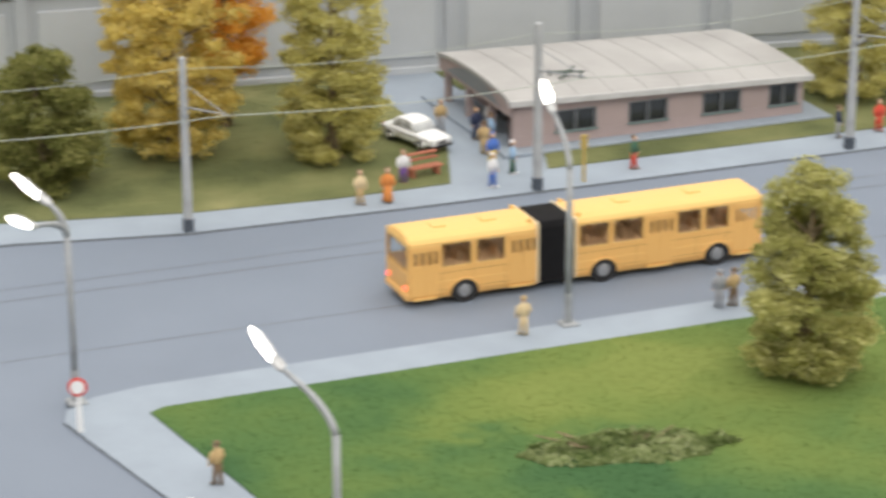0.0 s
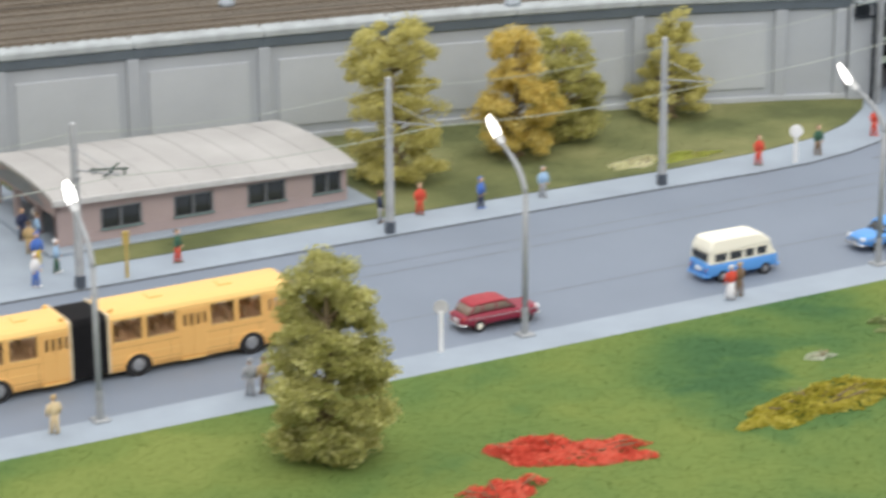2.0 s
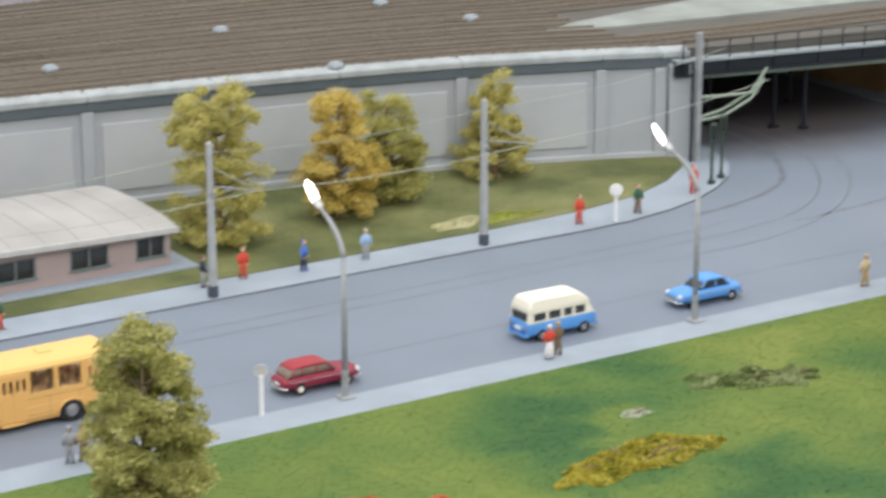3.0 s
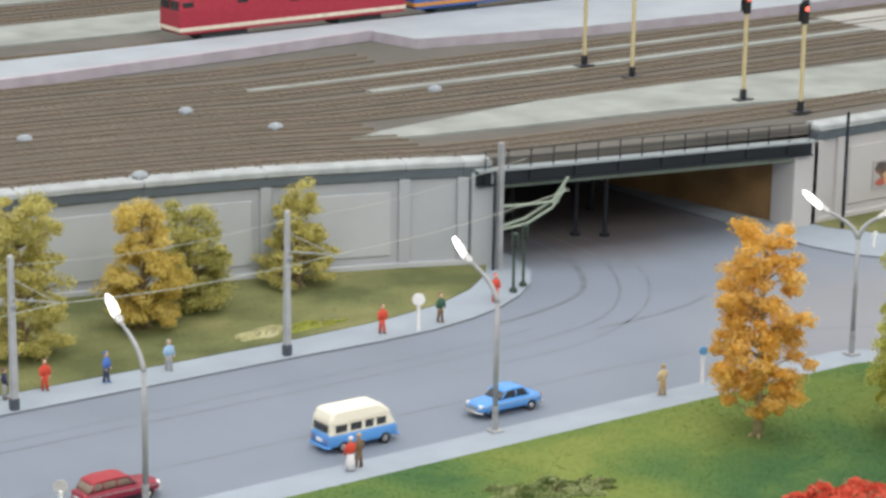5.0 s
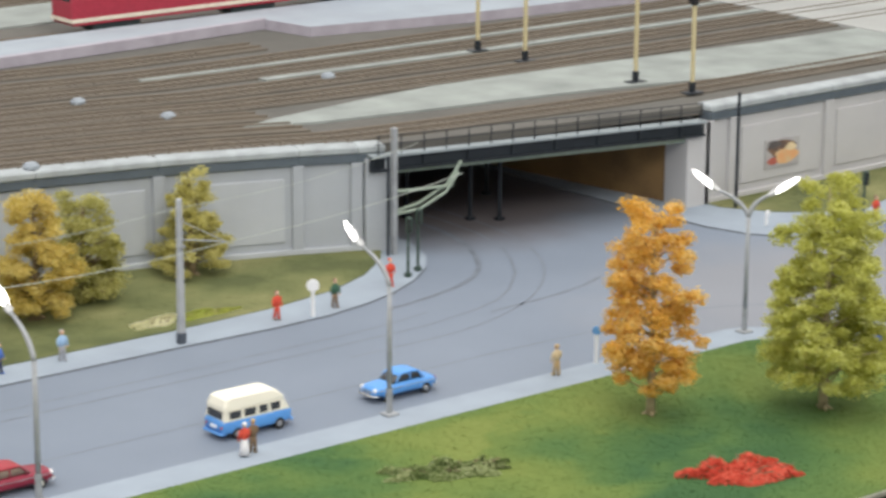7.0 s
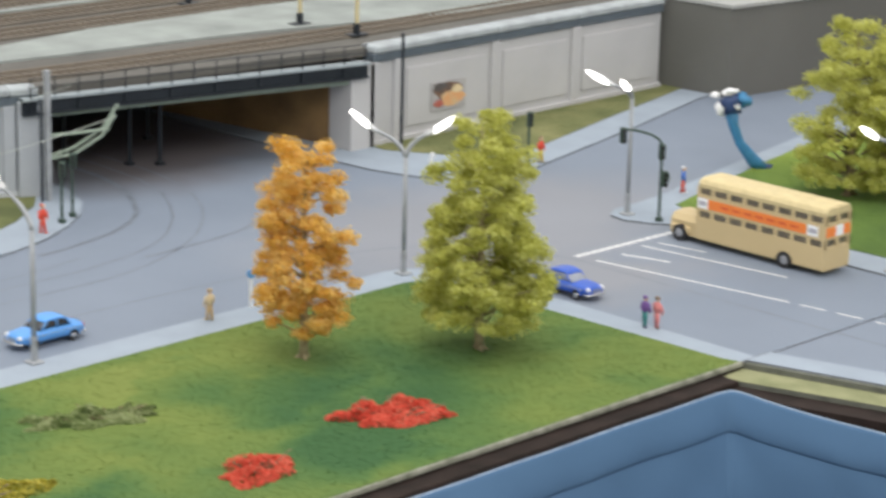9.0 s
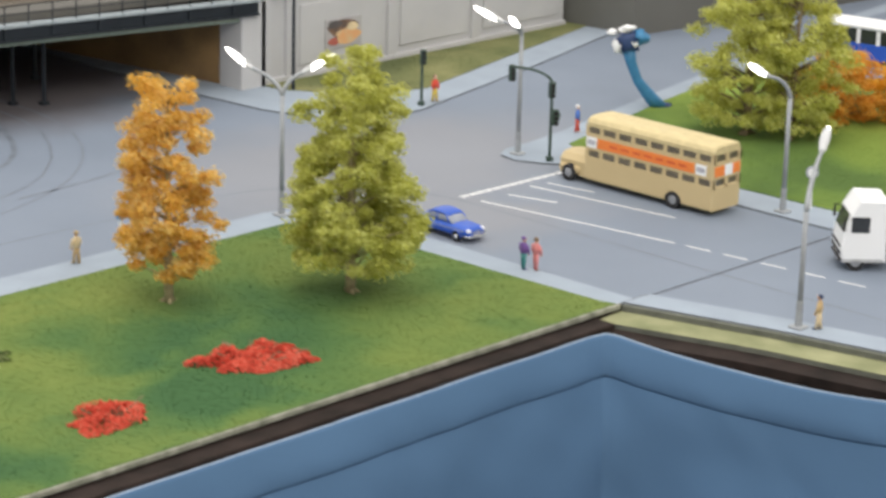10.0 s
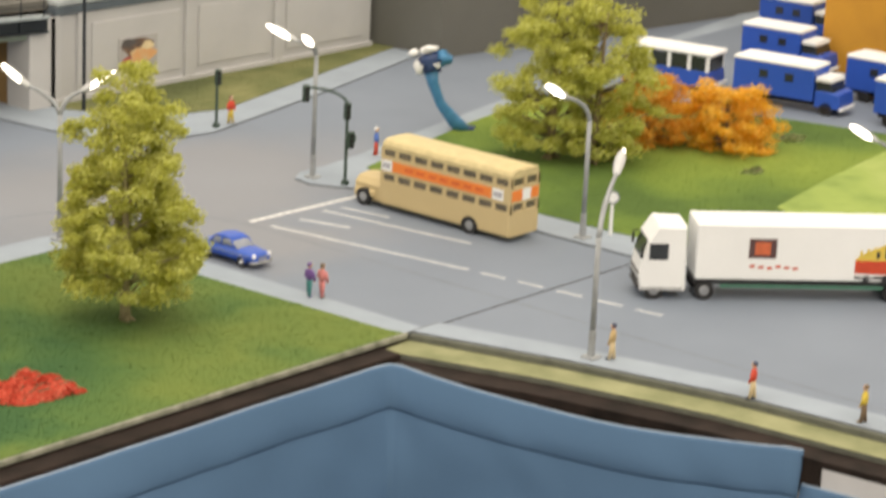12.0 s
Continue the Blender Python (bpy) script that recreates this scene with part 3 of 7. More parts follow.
# sign-like mural patch on the first panel
f = Form()
f.box(103.4, 107.2, 24.94, 25.05, 1.9, 4.2, mat("mural_grey", (0.40, 0.39, 0.39), 0.8, 0, (0.33, 0.32, 0.32), 90), 0.02)
MURAL = [((105.2, 3.35), (1.5, 0.72), mat("mural_brown", (0.20, 0.12, 0.08), 0.8, 0, (0.10, 0.07, 0.06), 160)), ((105.7, 2.75), (1.3, 0.62), mat("mural_orange", (0.66, 0.34, 0.15), 0.8, 0, (0.55, 0.42, 0.25), 160)), ((104.3, 3.8), (0.75, 0.3), mat("mural_dark", (0.10, 0.09, 0.09), 0.8)), ((106.2, 3.45), (0.6, 0.32), mat("mural_straw", (0.72, 0.58, 0.36), 0.8)), ((104.2, 2.5), (0.5, 0.3), mat("mural_red", (0.42, 0.12, 0.09), 0.8))]
for i, ((cx, cz), (rx, rz), m_) in enumerate(MURAL):
    y = 24.93 - i * 0.012
    ring = [(cx + rx * math.cos(t) * (1 + 0.2 * math.sin(3 * t + i)), y, cz + rz * math.sin(t)) for t in [2 * math.pi * k / 18 for k in range(18)]]
    f.add(ring + [(x, y + 0.03, z) for x, y, z in ring], [tuple(range(18))] + [(k, (k + 1) % 18, 18 + (k + 1) % 18, 18 + k) for k in range(18)], m_)
solid("poster", f, "small orange and brown painted poster on the wall panel", "poster")

# underpass sides and back
tun = thing("underpass", "dark road underpass below the railway with a brown side wall", "underpass", kind="structure")
f = Form()
f.slab([(95.1, 27.4), (97.5, 27.4), (99, 80), (93.0, 80), (92.6, 45)], 0, 7.0, SOIL)
part("side_wall_east", f, tun, "brown rough side wall")
f = Form()
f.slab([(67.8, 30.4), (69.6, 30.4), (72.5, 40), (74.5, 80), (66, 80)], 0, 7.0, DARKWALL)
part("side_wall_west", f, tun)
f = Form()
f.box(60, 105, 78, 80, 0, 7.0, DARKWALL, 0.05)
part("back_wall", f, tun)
for px, py in ((79.9, 32.6), (81.6, 31.2), (76.5, 36), (86, 38)):
    f = Form()
    f.rod((px, py, 0), (px, py, 6.4), 0.16, 0.16, GIRDER, 10)
    f.box(px - 0.3, px + 0.3, py - 0.3, py + 0.3, 0, 0.25, GIRDER, 0.05)
    part("column", f, tun)

br = thing("railway_bridge", "dark steel girder railway bridge with a thin handrail", "bridge")
BA, BB = Vector((67.9, 29.5, 0)), Vector((96.2, 24.8, 0))
BL = (BB - BA).length
bm_ = pose(BA.x * CM, BA.y * CM, 0, 0, 0.6, math.degrees(math.atan2(BB.y - BA.y, BB.x - BA.x)))
f = Form()
f.box(0, BL, -0.25, 0.05, 6.1, 7.0, GIRDER, 0.03)
f.box(0, BL, -0.5, 0.1, 5.98, 6.12, GIRDER, 0.03)
part("girder", f, br).matrix_local = bm_
f = Form()
f.box(0, BL, -0.62, 0.35, 7.0, 7.2, mat("walkway_grey", (0.27, 0.31, 0.33), 0.8), 0.03)
part("walkway", f, br).matrix_local = bm_
f = Form()
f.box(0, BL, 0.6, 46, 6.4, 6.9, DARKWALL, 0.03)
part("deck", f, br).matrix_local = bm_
f = Form()
f.rod((0, 0.3, 5.75), (BL, 0.3, 5.6), 0.15, 0.15, PALEGREEN, 8)
part("cable_duct", f, br, "pale green pipe").matrix_local = bm_
for i in range(16):
    x = 0.5 + i * (BL - 1.0) / 15
    f = Form()
    f.rod((x, -0.5, 7.2), (x, -0.5, 8.6), 0.05, 0.05, GIRDER, 6)
    part("rail_post", f, br).matrix_local = bm_
    if i % 2 == 0:
        f = Form()
        f.box(x, x + 0.14, -0.4, -0.2, 6.1, 6.98, GIRDER, 0.02)
        part("stiffener", f, br).matrix_local = bm_
for z in (7.95, 8.58):
    f = Form()
    f.rod((0.3, -0.5, z), (BL - 0.3, -0.5, z), 0.035, 0.035, GIRDER, 6)
    part("handrail", f, br).matrix_local = bm_


def line_y(base, follow, x):
    """The y of a lengthwise railway line, bent west of the bridge with the wall."""
    if x < 69:
        return base + (wall_y(x) - 29.6) * follow
    return base - min(x - 69, 28) * 0.14 * max(0, follow - 0.3)


XS = [-140 + 8 * i for i in range(50)]


def ribbon(base, width, follow, z0, z1, material, x0=-140, x1=252):
    fm = Form()
    sel = [x for x in XS if x0 <= x <= x1]
    lo = [(x, line_y(base, follow, x)) for x in sel]
    hi = [(x, line_y(base, follow, x) + width) for x in sel]
    n = len(sel)
    vs = [(x, y, z1) for x, y in lo] + [(x, y, z1) for x, y in hi] + [(x, y, z0) for x, y in lo] + [(x, y, z0) for x, y in hi]
    fs = []
    for i in range(n - 1):
        fs += [(i, i + 1, n + i + 1, n + i), (i, 2 * n + i, 2 * n + i + 1, i + 1), (n + i, n + i + 1, 3 * n + i + 1, 3 * n + i)]
    fs += [(0, n, 3 * n, 2 * n), (n - 1, 3 * n - 1, 4 * n - 1, 2 * n - 1)]
    return fm.add(vs, fs, material)


f = Form()
lo = [(x, wall_y(x) + 1.0) for x in (-150, -60, -17, 5, 20, 42, 58, 69)] + [(72, 29.6), (96.5, 25.8), (131, 26.2), (260, 26.2)]
f.slab(lo + [(260, 240), (-150, 240)], 7.0, TOP - 0.05, YARDBED)
solid("trackbed", f, "brown gravel trackbed of the railway yard", "trackbed", "structure")


def track(base, follow, x1=252, label="rusty twin-rail model track on brown sleepers"):
    g = thing("railway_track", label, "track", group="yard tracks")
    fm = ribbon(base - 1.9, 3.8, follow, TOP - 0.1, TOP + 0.10, BALLAST, -140, x1)
    part("ballast_bed", fm, g)
    fs_ = Form()
    x = -70.0
    while x < min(200, x1 - 7):
        y = line_y(base, follow, x)
        fs_.add([(x - 0.13, y - 1.45, TOP + 0.15), (x + 0.13, y - 1.45, TOP + 0.15), (x + 0.13, y + 1.45, TOP + 0.15), (x - 0.13, y + 1.45, TOP + 0.15),
                 (x - 0.13, y - 1.45, TOP + 0.05), (x + 0.13, y - 1.45, TOP + 0.05), (x + 0.13, y + 1.45, TOP + 0.05), (x - 0.13, y + 1.45, TOP + 0.05)],
                [(0, 1, 2, 3), (0, 4, 5, 1), (1, 5, 6, 2), (2, 6, 7, 3), (3, 7, 4, 0)], SLEEPER)
        x += 0.72
    tagged(part("sleeper_bed", fs_, g), kind="stuff")
    for dy in (-0.82, 0.72):
        part("rail", ribbon(base + dy, 0.10, follow, TOP + 0.1, TOP + 0.27, RAILM, -140, x1), g)
    return g


track(37.8, 0.85, 68)
track(42.3, 0.8, 68)
track(66.4, 0.35, 86)
for base, follow in ((33.2, 0.9), (46.8, 0.7), (51.4, 0.6), (56.6, 0.5), (61.0, 0.42), (79.8, 0.2), (98, 0.1), (103, 0.1), (112, 0.1), (117, 0.1), (126, 0.1)):
    track(base, follow)
for base, width, follow, x0, x1 in ((53.6, 1.0, 0.55, 70, 252), (58.7, 0.7, 0.46, 62, 252), (86.5, 9, 0.15, -140, 252), (106, 3.5, 0.1, -140, 252), (120, 3, 0.1, -140, 252)):
    solid("gravel_path", ribbon(base, width, follow, TOP - 0.1, TOP + 0.14, GRAVEL, x0, x1), "pale grey gravel path between the tracks", "path", "structure")

f = Form()
f.slab([(64.5, 40.0), (70, 38.2), (78.8, 36.9), (88.6, 35.7), (94, 34.9), (103.8, 32.6), (112.8, 30.8), (125, 29.6), (160, 29.4), (160, 40.5), (119, 41.3), (101, 43.0), (85, 43.6), (77, 42.6), (68, 41.2)], TOP - 0.1, TOP + 0.14, GRAVEL)
solid("gravel_path", f, "pale grey gravel wedge widening between the tracks", "path", "structure")

# platform with its narrowing step
pf = thing("station_platform", "long pale grey station platform with a lilac edge", "platform", kind="structure")
f = Form()
f.slab([(-140, 73), (0, 70.2), (53.7, 70.3), (75.6, 71.6), (89.6, 72.8), (90.6, 67.4), (106, 64.6), (126, 63.2), (250, 62.5), (250, 77.2), (-140, 77.4)], TOP - 0.1, TOP + 0.85, PLATFORM, PLATEDGE)
part("deck", f, pf)
f = Form()
f.slab([(-140, 72.8), (0, 70.0), (53.7, 70.1), (75.6, 71.4), (89.8, 72.7), (89.8, 73.3), (75.6, 72.1), (53.7, 70.8), (0, 70.7), (-140, 73.5)], TOP, TOP + 0.90, PLATEDGE)
part("edge_strip", f, pf)


def loco(name, x0, x1, y, colours, label):
    """A rail vehicle with body, roof, skirt, bogies and windows."""
    g = thing(name, label, "train", at(x0, y, TOP + 0.26))
    body, roof, stripe, skirt = colours
    L = x1 - x0
    fm = Form()
    fm.side([(0.2, 0.9), (L - 0.2, 0.9), (L, 1.2), (L, 2.9), (L - 0.4, 4.2), (0.4, 4.2), (0, 2.9), (0, 1.2)], -1.7, 1.7, body, 0.12, 0.15, 3.0)
    part("body", fm, g)
    fm = Form()
    fm.side([(0.5, 4.15), (L - 0.5, 4.15), (L - 0.9, 4.7), (0.9, 4.7)], -1.45, 1.45, roof, 0.3)
    part("roof", fm, g)
    fm = Form()
    fm.box(-0.02, L + 0.02, -1.73, 1.73, 1.15, 1.5, stripe, 0.02)
    part("stripe", fm, g)
    for k in (0.2, 0.8):
        fm = Form()
        fm.box(L * k - 2.4, L * k + 2.4, -1.3, 1.3, 0.25, 0.95, skirt, 0.1)
        for q in (-1.7, 0, 1.7):
            for s in (-1, 1):
                fm.rod((L * k + q, s * 0.75, 0.5), (L * k + q, s * 1.0, 0.5), 0.5, 0.5, skirt, 12)
        part("bogie", fm, g)
    n = int(L / 4.4)
    for i in range(n):
        x = 0.9 + i * (L - 1.8) / max(1, n - 1)
        for s in (-1, 1):
            fm = Form()
            fm.box(x - 0.55, x + 0.55, s * 1.60, s * 1.66, 2.9, 3.7, GLASSD, 0.02)
            part("window", fm, g)
    fm = Form()
    for s in (-1, 1):
        fm.box(-0.05, 0.1, s * 0.8 - 0.6, s * 0.8 + 0.6, 3.0, 3.8, GLASSD, 0.02)
    part("windscreen", fm, g)
    return g


LRED = mat("loco_red", (0.36, 0.03, 0.055), 0.45)
loco("diesel_locomotive", 73.2, 97.2, 79.8, (LRED, mat("loco_roof", (0.42, 0.43, 0.45), 0.7), mat("loco_stripe", (0.72, 0.66, 0.55), 0.5), mat("loco_frame", (0.05, 0.075, 0.08), 0.7)), "dark red diesel locomotive with a cream stripe on the platform track")
loco("passenger_coach", 98.2, 124, 79.8, (mat("coach_blue", (0.05, 0.13, 0.42), 0.5), mat("coach_roof", (0.5, 0.5, 0.5), 0.7), mat("coach_ochre", (0.62, 0.28, 0.06), 0.5), MATS["loco_frame"]), "blue and ochre railway coach behind the locomotive")


def signal(x, y, lit, h=8.6):
    g = thing("railway_signal", "pale yellow signal mast with a black lamp head" + (" showing red" if lit else ""), "signal", at(x, y, TOP + 0.1), "yard signals")
    ym = mat("signal_mast", (0.55, 0.48, 0.28), 0.6)
    fm = Form()
    fm.box(-0.8, 0.8, -0.5, 0.5, 0, 0.12, GIRDER, 0.04)
    fm.box(-0.2, 0.2, -0.2, 0.2, 0.1, 0.9, GIRDER, 0.04)
    part("foot", fm, g)
    fm = Form()
    fm.box(-0.16, 0.16, -0.1, 0.1, 0.9, h - 1.6, ym, 0.03)
    part("mast", fm, g)
    fm = Form()
    fm.box(-0.35, 0.35, -0.2, 0.15, h - 1.7, h + 0.2, BLACK, 0.1)
    fm.box(-0.5, 0.5, 0.15, 0.2, h - 1.5, h - 0.1, BLACK, 0.05)
    part("lamp_head", fm, g)
    if lit:
        fm = Form()
        fm.blob((0, -0.22, h - 0.5), (0.2, 0.08, 0.2), REDLIGHT)
        part("red_lens", fm, g)
    return g


for x, y, lit in ((98.9, 35.1, True), (99.4, 29.2, True), (97.5, 53, False), (97.6, 47, False), (149, 38, False)):
    signal(x, y, lit)
for x, y in ((44.5, 52.2), (61.9, 45.9), (80.3, 50.9), (45.6, 37.8), (59.3, 54.3), (29, 47.5)):
    f = Form()
    f.box(-0.5, 0.5, -0.4, 0.4, 0, 0.42, PLATFORM, 0.12)
    f.box(-0.38, 0.38, -0.28, 0.28, 0.38, 0.5, PLATFORM, 0.05)
    solid("switch_box", f, "small pale grey switch motor box beside the track", "box", group="switch boxes", m=at(x, y, TOP + 0.08, 8))

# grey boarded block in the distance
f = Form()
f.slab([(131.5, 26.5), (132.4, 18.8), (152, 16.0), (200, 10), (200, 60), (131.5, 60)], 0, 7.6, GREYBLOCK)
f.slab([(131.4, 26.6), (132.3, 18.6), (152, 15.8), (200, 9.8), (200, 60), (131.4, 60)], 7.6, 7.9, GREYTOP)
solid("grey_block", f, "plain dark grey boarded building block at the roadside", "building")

# ---- street furniture ----


def lamp_arm(g, head, base, bend, hood=False):
    """A curved arm from the post's top to a glowing lamp head."""
    hx, hy, hz = head[0] - base[0], head[1] - base[1], head[2]
    r = math.hypot(hx, hy)
    ux, uy = hx / r, hy / r
    tilt = math.radians(30)
    ex, ez = r - 0.95 * math.cos(tilt), hz - 0.95 * math.sin(tilt)
    pts = []
    for i in range(9):
        t = i / 8
        k = t * t * ex + 2 * t * (1 - t) * ex * 0.12
        pts.append((ux * k, uy * k, (1 - t) ** 2 * bend + 2 * t * (1 - t) * (bend + (ez - bend) * 0.72) + t * t * ez))
    fm = Form()
    fm.tube(pts, [0.145] * 5 + [0.13, 0.12, 0.11, 0.10], POST, 8)
    part("arm", fm, g, smooth=True)
    turn = math.degrees(math.atan2(uy, ux))
    fm = Form()
    fm.blob((-0.75, 0, 0.02), (0.42, 0.24, 0.17), SHELL, 0, 0, 14, 8)
    if hood:
        fm.blob((-0.15, 0, 0.06), (1.0, 0.30, 0.20), SHELL, 0, 0, 14, 8)
    else:
        fm.tube([(-0.9, 0, 0.16), (-0.3, 0, 0.20), (0.4, 0, 0.19), (1.05, 0, 0.08)], [0.05, 0.07, 0.07, 0.03], SHELL, 6)
    head_ob = part("lamp_head", fm, g, smooth=True)
    head_ob.matrix_local = pose(hx * CM, hy * CM, hz * CM, 0, -30, turn)
    fm = Form()
    if hood:
        fm.blob((0.45, 0, -0.10), (0.62, 0.2, 0.14), BULB, 0, 0, 14, 8)
    else:
        fm.blob((0.15, 0, -0.05), (1.05, 0.245, 0.18), BULB, 0, 0, 14, 8)
    part("bulb", fm, head_ob, "glowing white lamp glass", smooth=True)


def street_lamp(x, y, heads, bend=6.9, label="slender grey street lamp with a glowing curved head", hood=False):
    g = thing("street_lamp", label, "street lamp", at(x, y, 0.1), "street lamps")
    fm = Form()
    fm.box(-0.42, 0.42, -0.42, 0.42, 0, 0.16, POST, 0.05)
    fm.rod((0, 0, 0.1), (0, 0, 1.6), 0.2, 0.19, POST, 10)
    part("foot", fm, g)
    fm = Form()
    fm.rod((0, 0, 1.55), (0, 0, bend + 0.05), 0.155, 0.145, POST, 10)
    part("post", fm, g, smooth=True)
    for h in heads:
        lamp_arm(g, h, (x, y), bend, hood)
    return g


street_lamp(0, 0, [(0.7, 4.2, 10.0)], 7.7)
street_lamp(23.7, 0, [(24.4, 4.2, 10.0)], 7.7)
street_lamp(46.9, 0, [(47.4, 4.0, 9.9)], 7.7)
street_lamp(75, -0.9, [(74.3, 2.2, 9.5), (77.0, -1.9, 9.5)], 7.6, "double-armed grey street lamp with two glowing heads")
street_lamp(99.3, -21.1, [(96.2, -20.9, 9.6)], 7.4)
street_lamp(81.4, -35.5, [(86.0, -33.2, 9.5)], 6.6, hood=True)
street_lamp(97.0, -0.6, [(95.0, 0.6, 9.7), (95.6, -1.2, 9.4)], 8.2, "tall double street lamp at the traffic island")
street_lamp(-23.8, -0.5, [(-26.2, -2.9, 9.5), (-24.9, 0.9, 9.6)], 7.8, "double-armed grey street lamp at the pavement corner")
street_lamp(-19.9, -24.3, [(-21.1, -20.3, 9.6)], 7.6)
street_lamp(106.4, -38.2, [(104.0, -37.3, 9.0)], 6.9)


def mast(x, y, h=9.4, arm=None):
    g = thing("catenary_mast", "square pale grey concrete wire mast with a dark foot", "mast", at(x, y, 0.1), "wire masts")
    fm = Form()
    fm.box(-0.22, 0.22, -0.22, 0.22, 0.7, h, MAST, 0.05, (0.06, 0.06))
    part("shaft", fm, g)
    fm = Form()
    fm.box(-0.25, 0.25, -0.25, 0.25, 0, 0.75, MASTFOOT, 0.05)
    part("foot", fm, g)
    fm = Form()
    fm.rod((0, -0.2, h - 2.6), (1.3, -3.2, h - 2.3), 0.06, 0.05, POST, 6)
    fm.rod((0, -0.2, h - 1.4), (1.3, -3.2, h - 2.3), 0.03, 0.03, POST, 6)
    fm.rod((0.0, 0, h - 3.0), (0, -0.5, h - 3.0), 0.12, 0.12, POST, 8)
    part("bracket", fm, g)
    return g


MASTS = [(-32.5, 21.5), (-12.9, 19.5), (6.6, 18.9), (26.0, 19.0), (45.2, 19.1)]
for x, y in MASTS:
    mast(x, y)
g = thing("catenary_mast", "tall grey twin-section mast beside the underpass", "mast", at(68.9, 27.9, 0.1), "wire masts")
f = Form()
f.box(-0.5, -0.36, -0.1, 0.1, 0, 7.2, GIRDER, 0.03)
f.box(-0.08, 0.3, -0.2, 0.2, 0, 9.2, POST, 0.04)
part("shaft", f, g)
f = Form()
f.tube([(0, 0, 4.6), (2.2, -0.6, 4.6), (4.6, -1.0, 4.6)], 0.12, PALEGREEN, 6)
f.tube([(0, 0, 2.9), (2, -0.6, 3.2), (4.0, -1.0, 4.2), (5.0, -1.2, 5.6)], 0.12, PALEGREEN, 6)
f.tube([(0, 0, 3.1), (2.2, -0.2, 3.5), (4.4, -0.6, 4.6), (5.6, -0.8, 6.2)], 0.12, PALEGREEN, 6)
part("bracket", f, g, "pale green bent pipe brackets")
for (a, b), (c, d) in zip(MASTS, MASTS[1:] + [(68.5, 24.5)]):
    f = Form()
    pts = [(a + 1.3 + (c - a) * t, b - 3.2 + (d - b) * t, 7.15 - 0.35 * math.sin(math.pi * t)) for t in [i / 10 for i in range(11)]]
    f.tube(pts, 0.028, WIREM, 5)
    pts = [(a + (c - a) * t, b + (d - b) * t, 8.9 - 0.5 * math.sin(math.pi * t)) for t in [i / 10 for i in range(11)]]
    f.tube(pts, 0.02, WIREM, 5)
    solid("overhead_wire", f, "thin pale overhead wires strung between masts", "wire", group="overhead wires")


